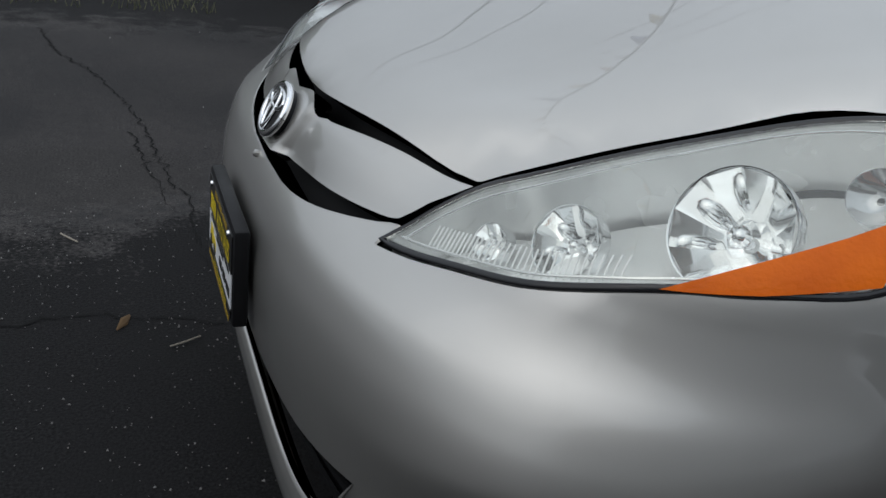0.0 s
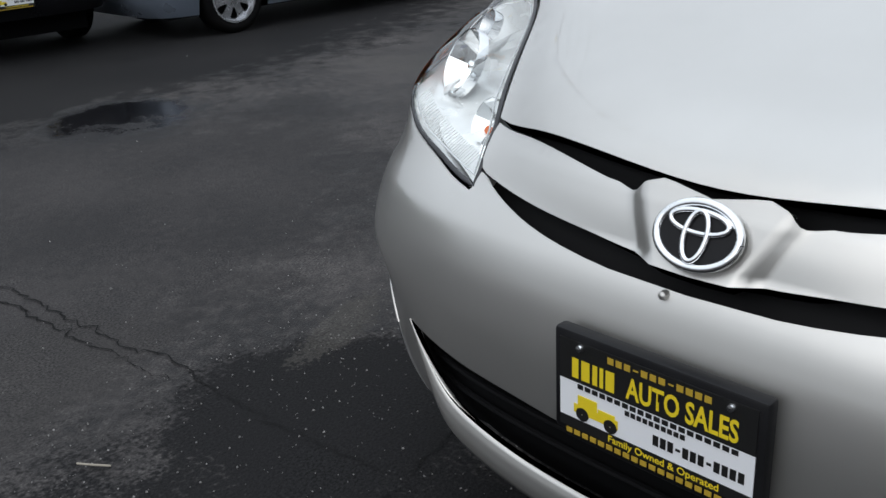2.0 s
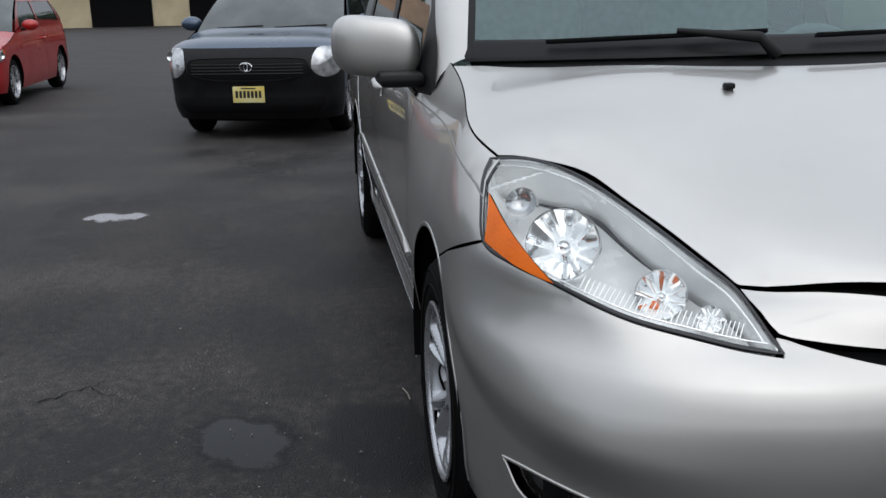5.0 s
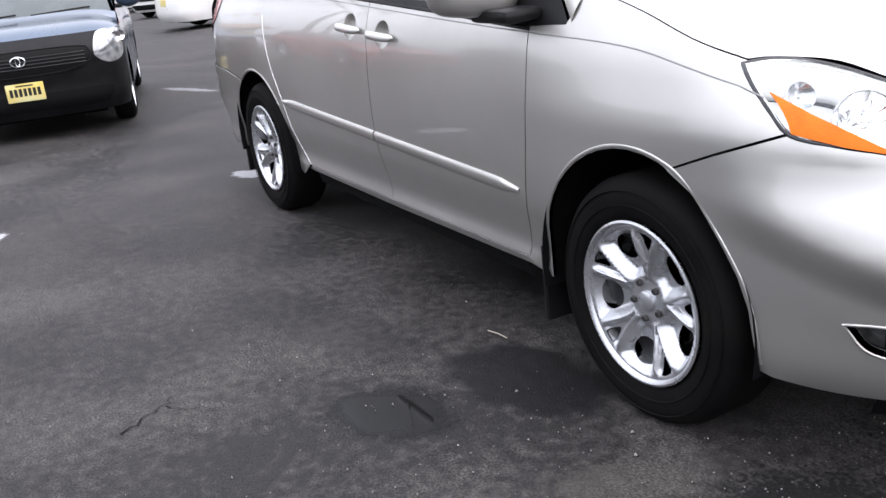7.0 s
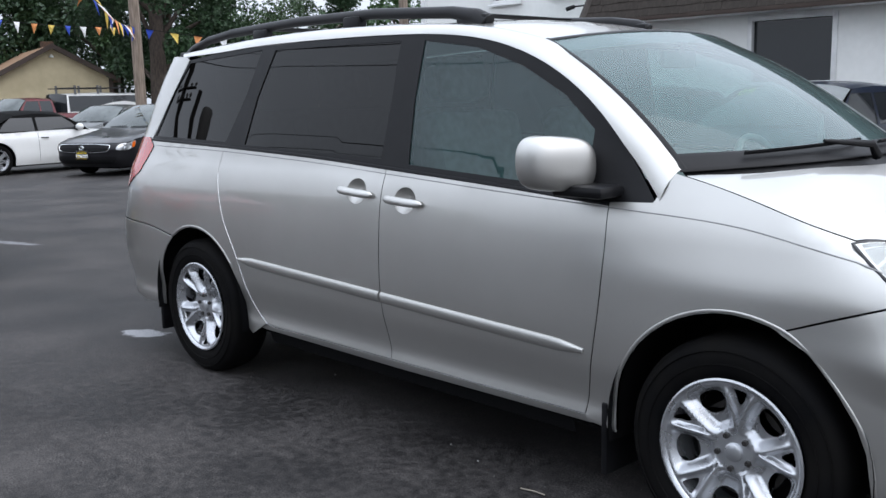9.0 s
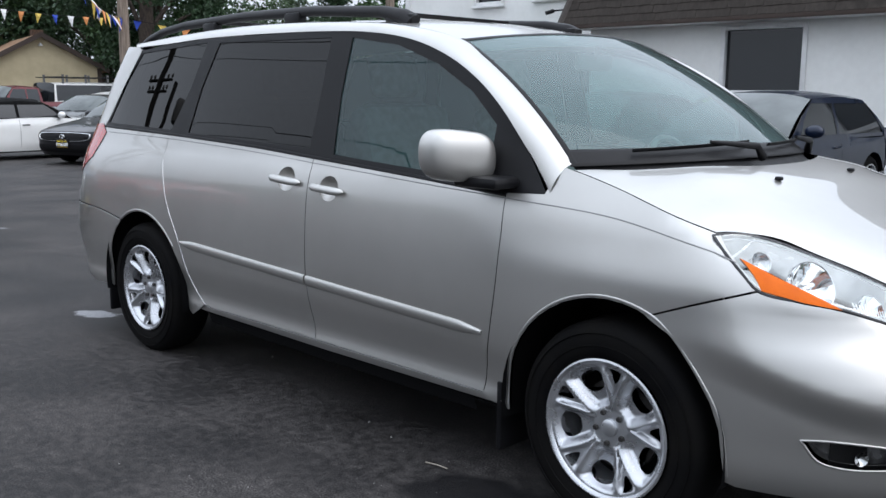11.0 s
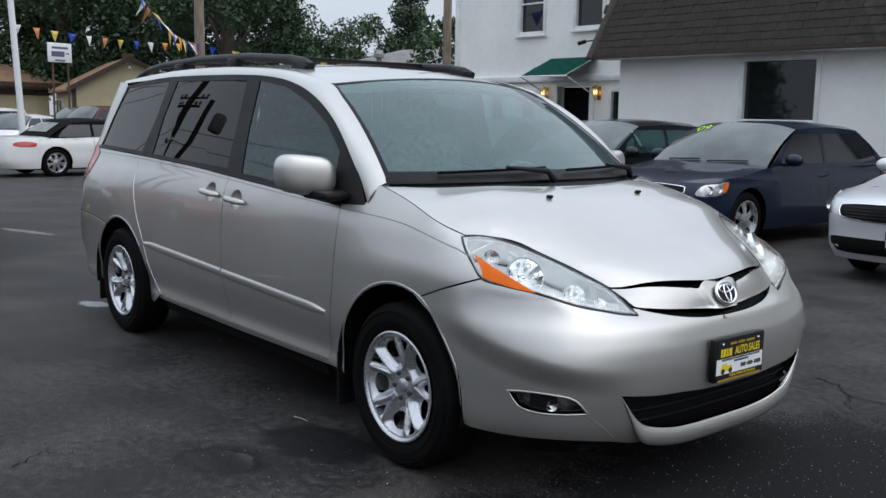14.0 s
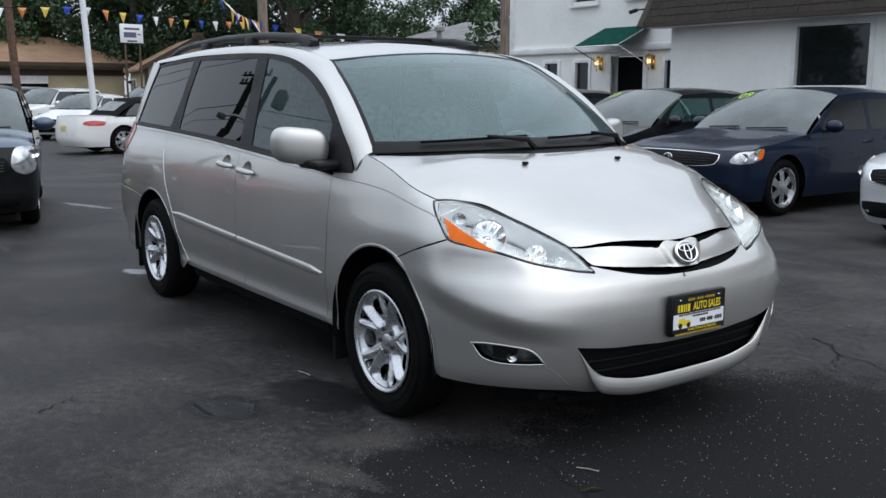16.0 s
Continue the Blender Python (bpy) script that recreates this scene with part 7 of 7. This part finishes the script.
def dealer_plate(parent, m, frame_depth=.022):
    """A dealer's advertising plate in a black frame: a black field with yellow lettering over a white one. m: its centre, reading along x, facing z."""
    holder = boxed("plate_frame", (-.162, .162, -.085, .085, -frame_depth, .004), BLACK_TRIM, parent, .006, "black plate frame with gold lettering")
    holder.matrix_basis = m
    fields = (("plate_top", BLACK_INK, -.15, .15, .006, .072), ("plate_field", WHITE_PLATE, -.15, .15, -.060, .006))
    for n, mt, a, b, lo, hi in fields:
        boxed(n, (a, b, lo, hi, .003, .0062 if n == "plate_top" else .0058), mt, holder)
    boxed("plate_foot", (-.15, .15, -.073, -.056, .003, .0064), BLACK_INK, holder)
    up = lambda x, y: Matrix.Translation((x, y, .0068))
    words("lettering", "AUTO SALES", .046, up(.045, .029), YELLOW, holder, .165, bold=.0012)
    for k, x0 in enumerate((-.128, -.112, -.093, -.081, -.071)):
        boxed("lettering_bar", (x0, x0 + (.011, .014, .008, .006, .014)[k], .013, .045, .0064, .0068), YELLOW, holder)
    words("lettering", "Family Owned & Operated", .016, up(.02, -.0645), YELLOW, holder, .17, bold=.0003)
    # numbers and addresses as rows of plain bars, a bar for each character
    for x0, x1, y, h, mt, n in ((-.070, .090, .0615, .010, GOLD, 12), (-.120, .130, .0005, .0075, BLACK_INK, 20), (-.040, .055, -.0105, .0075, BLACK_INK, 10), (.005, .140, -.034, .016, BLACK_INK, 12), (-.140, .140, -.0795, .008, GOLD, 20)):
        w = (x1 - x0) / n
        for k in range(n):
            if n == 12 and k in (3, 7):
                boxed("lettering_bar", (x0 + w * (k + .2), x0 + w * (k + .8), y - h * .12, y + h * .12, .0056, .0068), mt, holder)
            else:
                boxed("lettering_bar", (x0 + w * (k + .12), x0 + w * (k + .85), y - h / 2, y + h / 2, .0056, .0068), mt, holder)
    # the little vintage car: plain yellow blocks over black wheels
    body = bmesh.new()
    box(body, -.125, -.05, -.044, -.030, .0058, .0068)
    box(body, -.118, -.085, -.030, -.014, .0058, .0068)
    box(body, -.083, -.055, -.030, -.024, .0058, .0068)
    car_mark = part("car_mark", body, YELLOW, holder)
    for x in (-.11, -.062):
        part("wheel_mark", lathe(bmesh.new(), [(.001, .0072), (.011, .0072), (.011, .0058)], "z", 16, (x, -.044, 0)), BLACK_INK, holder)
    for x in (-.115, .115):
        part("screw", lathe(bmesh.new(), [(.001, .011), (.005, .010), (.006, .006)], "z", 10, (x, .063, 0)), CHROME, holder, flat=50)
    return holder


UPRIGHT = Matrix(((0, 0, 1, 0), (1, 0, 0, 0), (0, 1, 0, 0), (0, 0, 0, 1)))  # a plate's x to +y, its y to up, its face to +x

dealer_plate(van, Matrix.Translation((.998, -.004, .546)) @ Matrix.Diagonal((1, 1.04, 1, 1)) @ UPRIGHT)
part("plate_bolt", lathe(bmesh.new(), [(.001, .012), (.006, .010), (.008, .0)], "z", 10, (0, 0, 0)), SILVER, van).matrix_basis = Matrix.Translation((nose(-.035, .70)[0] + .0, -.03, .697)) @ Matrix.Rotation(radians(80), 4, "Y")


def price_digits(text, surf, parent, u, v, size):
    """Lime marker digits high on a windscreen."""
    p, e = Vector(surf(u, v)), .02
    x = (Vector(surf(u + e, v)) - p).normalized()
    y = (Vector(surf(u, v + e)) - p).normalized()
    n = x.cross(y).normalized()
    m = Matrix((x, n.cross(x), n)).transposed().to_4x4()
    m.translation = p + n * .012
    words("screen_digits", text, size, m @ Matrix.Rotation(radians(8), 4, "Z"), LIME, parent)


ROW = "cars parked in a row before the office"
sonata, scr, fr, _ = car("sedan", "dark navy sedan parked nose out before the white office", "car", NAVY, facing(-3.93, 7.80, -90), 4.80, 1.83, 1.475, .93, (1.45, -1.28), (1.0, -1.90), (.22, -1.22), 1.0, .78, .33, "six", ROW, pillars=(-.30, ), )
price_digits("09", scr, sonata, .20, .80, .21)
black, scr, fr, _ = car("sedan", "black sedan with lime digits on its windscreen", "car", BLACK_PAINT, facing(-6.55, 8.05, -90), 4.75, 1.80, 1.46, .92, (1.42, -1.30), (1.0, -1.85), (.22, -1.2), 1.0, .72, .32, "five", ROW, pillars=(-.35, ), glass_=SIDE_GLASS, screen_glass=PALE_GLASS)
price_digits("10", scr, black, .20, .80, .21)
car("sedan", "dark sedan parked beside the office door", "car", BLACK_PAINT, facing(-9.4, 8.3, -90), 4.7, 1.78, 1.45, .92, (1.4, -1.3), (.85, -1.55), (.15, -1.0), 1.0, .72, .32, "five", ROW, pillars=(-.35,), glass_=DARK_GLASS)
corolla, scr, fr, _ = car("sedan", "light silver compact sedan with dealer plate and lime digits", "car", LIGHT_SILVER, facing(-.74, 7.50, -90), 4.54, 1.76, 1.46, .95, (1.38, -1.22), (1.0, -1.75), (.25, -1.15), 1.02, .76, .315, "seven", ROW, pillars=(-.25, ))
price_digits("10", scr, corolla, .22, .80, .20)
dealer_plate(corolla, Matrix.Translation((fr(0, .42)[0] + .02, 0, .42)) @ UPRIGHT)
yaris, scr, fr, _ = car("hatchback", "blue hatchback with a black front bumper cover", "car", BLUE_PAINT, facing(-8.72, -1.31, -13), 3.82, 1.69, 1.52, .98, (1.12, -1.34), (.98, -1.75), (.20, -1.45), 1.05, .87, .30, "seven", pillars=(-.45,), bumper=BLACK_TRIM, face="hatch", hood_rise=.06)
pl = boxed("number_plate", (-.152, .152, -.076, .076, -.006, .004), PLATE_YELLOW, yaris, .004, "pale yellow number plate")
pl.matrix_basis = Matrix.Translation((fr(0, .44)[0] + .012, 0, .445)) @ UPRIGHT
for i in range(7):
    boxed("plate_bar", (-.125 + .037 * i, -.10 + .037 * i, -.032, .034, .0035, .0048), BLACK_INK, pl)
boxed("plate_bar", (-.07, .07, .05, .062, .0035, .0048), BLACK_INK, pl)

FAR = "cars parked across the lot"
conv, scr, fr, re_ = car("convertible", "white convertible with a black soft top, rear view", "car", WHITE_PAINT, facing(-20.24, 4.95, 98), 4.9, 1.80, 1.34, .88, (1.42, -1.36), (.80, -1.50), (.12, -.85), .90, .70, .325, "seven", FAR, top=SOFT_TOP, pillars=(-.45,))
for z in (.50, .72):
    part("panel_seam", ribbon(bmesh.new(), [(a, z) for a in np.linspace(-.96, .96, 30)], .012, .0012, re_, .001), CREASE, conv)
pl = boxed("number_plate", (-.152, .152, -.076, .076, -.006, .004), PLATE_YELLOW, conv, .004, "pale yellow number plate")
pl.matrix_basis = Matrix.Translation((re_(0, .62)[0] - .008, 0, .61)) @ Matrix.Rotation(radians(180), 4, "Z") @ UPRIGHT
car("sedan", "white sedan parked across the lot", "car", WHITE_PAINT, facing(-29.2, 5.6, -47), 4.5, 1.74, 1.45, .92, (1.35, -1.25), (.9, -1.5), (.2, -1.0), 1.0, .70, .31, "seven", FAR, pillars=(-.3,), rear=False)
car("station_wagon", "white wagon with dark windows parked across the lot", "car", WHITE_PAINT, facing(-36.5, 6.0, -55), 4.9, 1.85, 1.70, 1.05, (1.45, -1.40), (.9, -2.35), (.2, -2.1), 1.05, .85, .35, "five", FAR, pillars=(-.4, -1.3), rear=False)
car("suv", "dark SUV parked before the workshop", "car", GREY_PAINT, facing(-43.5, 5.5, -70), 4.9, 1.9, 1.80, 1.12, (1.45, -1.40), (.9, -2.38), (.25, -2.15), 1.12, .95, .38, "five", FAR, pillars=(-.4, -1.3), rear=False)
car("suv", "black SUV parked before the workshop", "car", BLACK_PAINT, facing(-42.5, 12.0, -70), 4.9, 1.9, 1.80, 1.12, (1.45, -1.40), (.9, -2.38), (.25, -2.15), 1.12, .95, .38, "five", FAR, pillars=(-.4, -1.3), rear=False)
car("sedan", "grey sedan parked across the lot", "car", GREY_PAINT, facing(-26.5, 9.6, -62), 4.7, 1.78, 1.45, .92, (1.4, -1.3), (.9, -1.55), (.2, -1.05), 1.0, .70, .32, "five", FAR, pillars=(-.3,), rear=False)
blk, scr, fr, _ = car("sedan", "black sedan with a dealer plate", "car", BLACK_PAINT, facing(-17.9, 6.75, -68), 4.7, 1.78, 1.42, .90, (1.4, -1.3), (.9, -1.55), (.2, -1.05), 1.0, .68, .32, "five", FAR, pillars=(-.3,), rear=False)
dealer_plate(blk, Matrix.Translation((fr(0, .45)[0] + .02, 0, .45)) @ UPRIGHT)


def pickup(m):
    c, *_ = car("pickup_truck", "maroon pickup truck with an open bed", "truck", MAROON, m, 5.6, 1.98, 1.86, 1.18, (1.75, -1.85), (.95, -.95), (.40, -.85), 1.18, 1.02, .39, "five", FAR, pillars=(-.2,), rear=False, power=6)
    return c


pickup(facing(-38.5, 11.5, -72))


def cargo_van(m):
    c, *_ = car("cargo_van", "white cargo van with a ladder rack on its roof", "van", WHITE_PAINT, m, 5.7, 2.0, 2.08, 1.18, (1.85, -1.65), (1.75, -2.78), (1.15, -2.70), 1.18, 1.02, .37, "five", FAR, pillars=(.55, -.35), rear=False, power=7, tumble=.12)
    for x in (-2.2, -1.0, .2):
        part("rack_bar", tube(bmesh.new(), [(x, -.80, 2.30), (x, .80, 2.30)], .03, 6), BLACK_TRIM, c)
        for s in (-1, 1):
            part("rack_post", box(bmesh.new(), x - .05, x + .05, s * .76 - .03, s * .76 + .03, 1.98, 2.42, .008), GREY_PAINT, c)
    for s in (-1, 1):
        part("rack_rail", tube(bmesh.new(), [(-2.6, s * .78, 2.28), (.6, s * .78, 2.28)], .025, 6), BLACK_TRIM, c)
    return c


cargo_van(facing(-43.3, 17.4, 100))
car("hatchback", "red hatchback parked opposite the minivan", "car", RED_PAINT, facing(-12.6, -5.9, 0), 4.2, 1.75, 1.5, .95, (1.3, -1.3), (.95, -1.85), (.2, -1.5), 1.05, .75, .31, "seven", pillars=(-.4,))

STEEL_BLUE = paint("steel_blue_paint", (0.20, 0.235, 0.29), 0.5)
car("hatchback", "pale blue-grey compact car parked beside the drive", "car", STEEL_BLUE, facing(-3.75, -7.42, 180), 4.1, 1.72, 1.5, .95, (1.25, -1.25), (.95, -1.75), (.2, -1.45), 1.05, .75, .30, "seven", pillars=(-.45,))
suv, scr, fr, re_ = car("suv", "black SUV with a dealer plate, seen from the rear", "car", BLACK_PAINT, facing(-.77, -9.25, -90), 4.7, 1.86, 1.78, 1.1, (1.4, -1.40), (.9, -2.25), (.25, -2.05), 1.12, .95, .37, "five", pillars=(-.4, -1.3), sill=.32)
dealer_plate(suv, Matrix.Translation((re_(0, .50)[0] - .02, 0, .50)) @ Matrix.Rotation(radians(180), 4, "Z") @ UPRIGHT)
# ---- shingles of the mansard, course by course ----
PIECES = shingle_meshes()
rnd = random.Random(5)
made = 0
rest_v, rest_f = [], []
for c in range(17):
    lift_ = c * .145
    for k in range(66):
        x = -9.45 + .155 * (k + (.5 if c % 2 else 0)) + rnd.uniform(-.006, .006)
        if x < -9.55 + .34 * lift_ / 1.0 * .22 or x > .3:
            continue
        o = EAVE + up * (lift_ + rnd.uniform(-.008, .008)) + out * (.022 + .004 * rnd.random())
        m = Matrix(((1, 0, 0), tuple(up), tuple(out))).transposed().to_4x4()
        m.translation = (x, o.y, o.z)
        m = m @ Matrix.Rotation(rnd.uniform(-.03, .03), 4, "Z") @ Matrix.Rotation(-.035 - .03 * rnd.random(), 4, "X")
        me = PIECES[rnd.randrange(4)]
        if c < 9 and -9.6 < x < -4.2 and made < 300:
            ob = new("shingle", me)
            ob.parent = mansard
            ob.matrix_basis = m
            made += 1
        else:
            i = len(rest_v)
            rest_v += [tuple(m @ v.co) for v in me.vertices]
            rest_f += [tuple(i + j for j in p.vertices) for p in me.polygons]
me = bpy.data.meshes.new("shingle_field")
me.from_pydata(rest_v, [], rest_f)
tagged(link("shingle_field", me, SHINGLE_PIECE, mansard), kind="stuff")
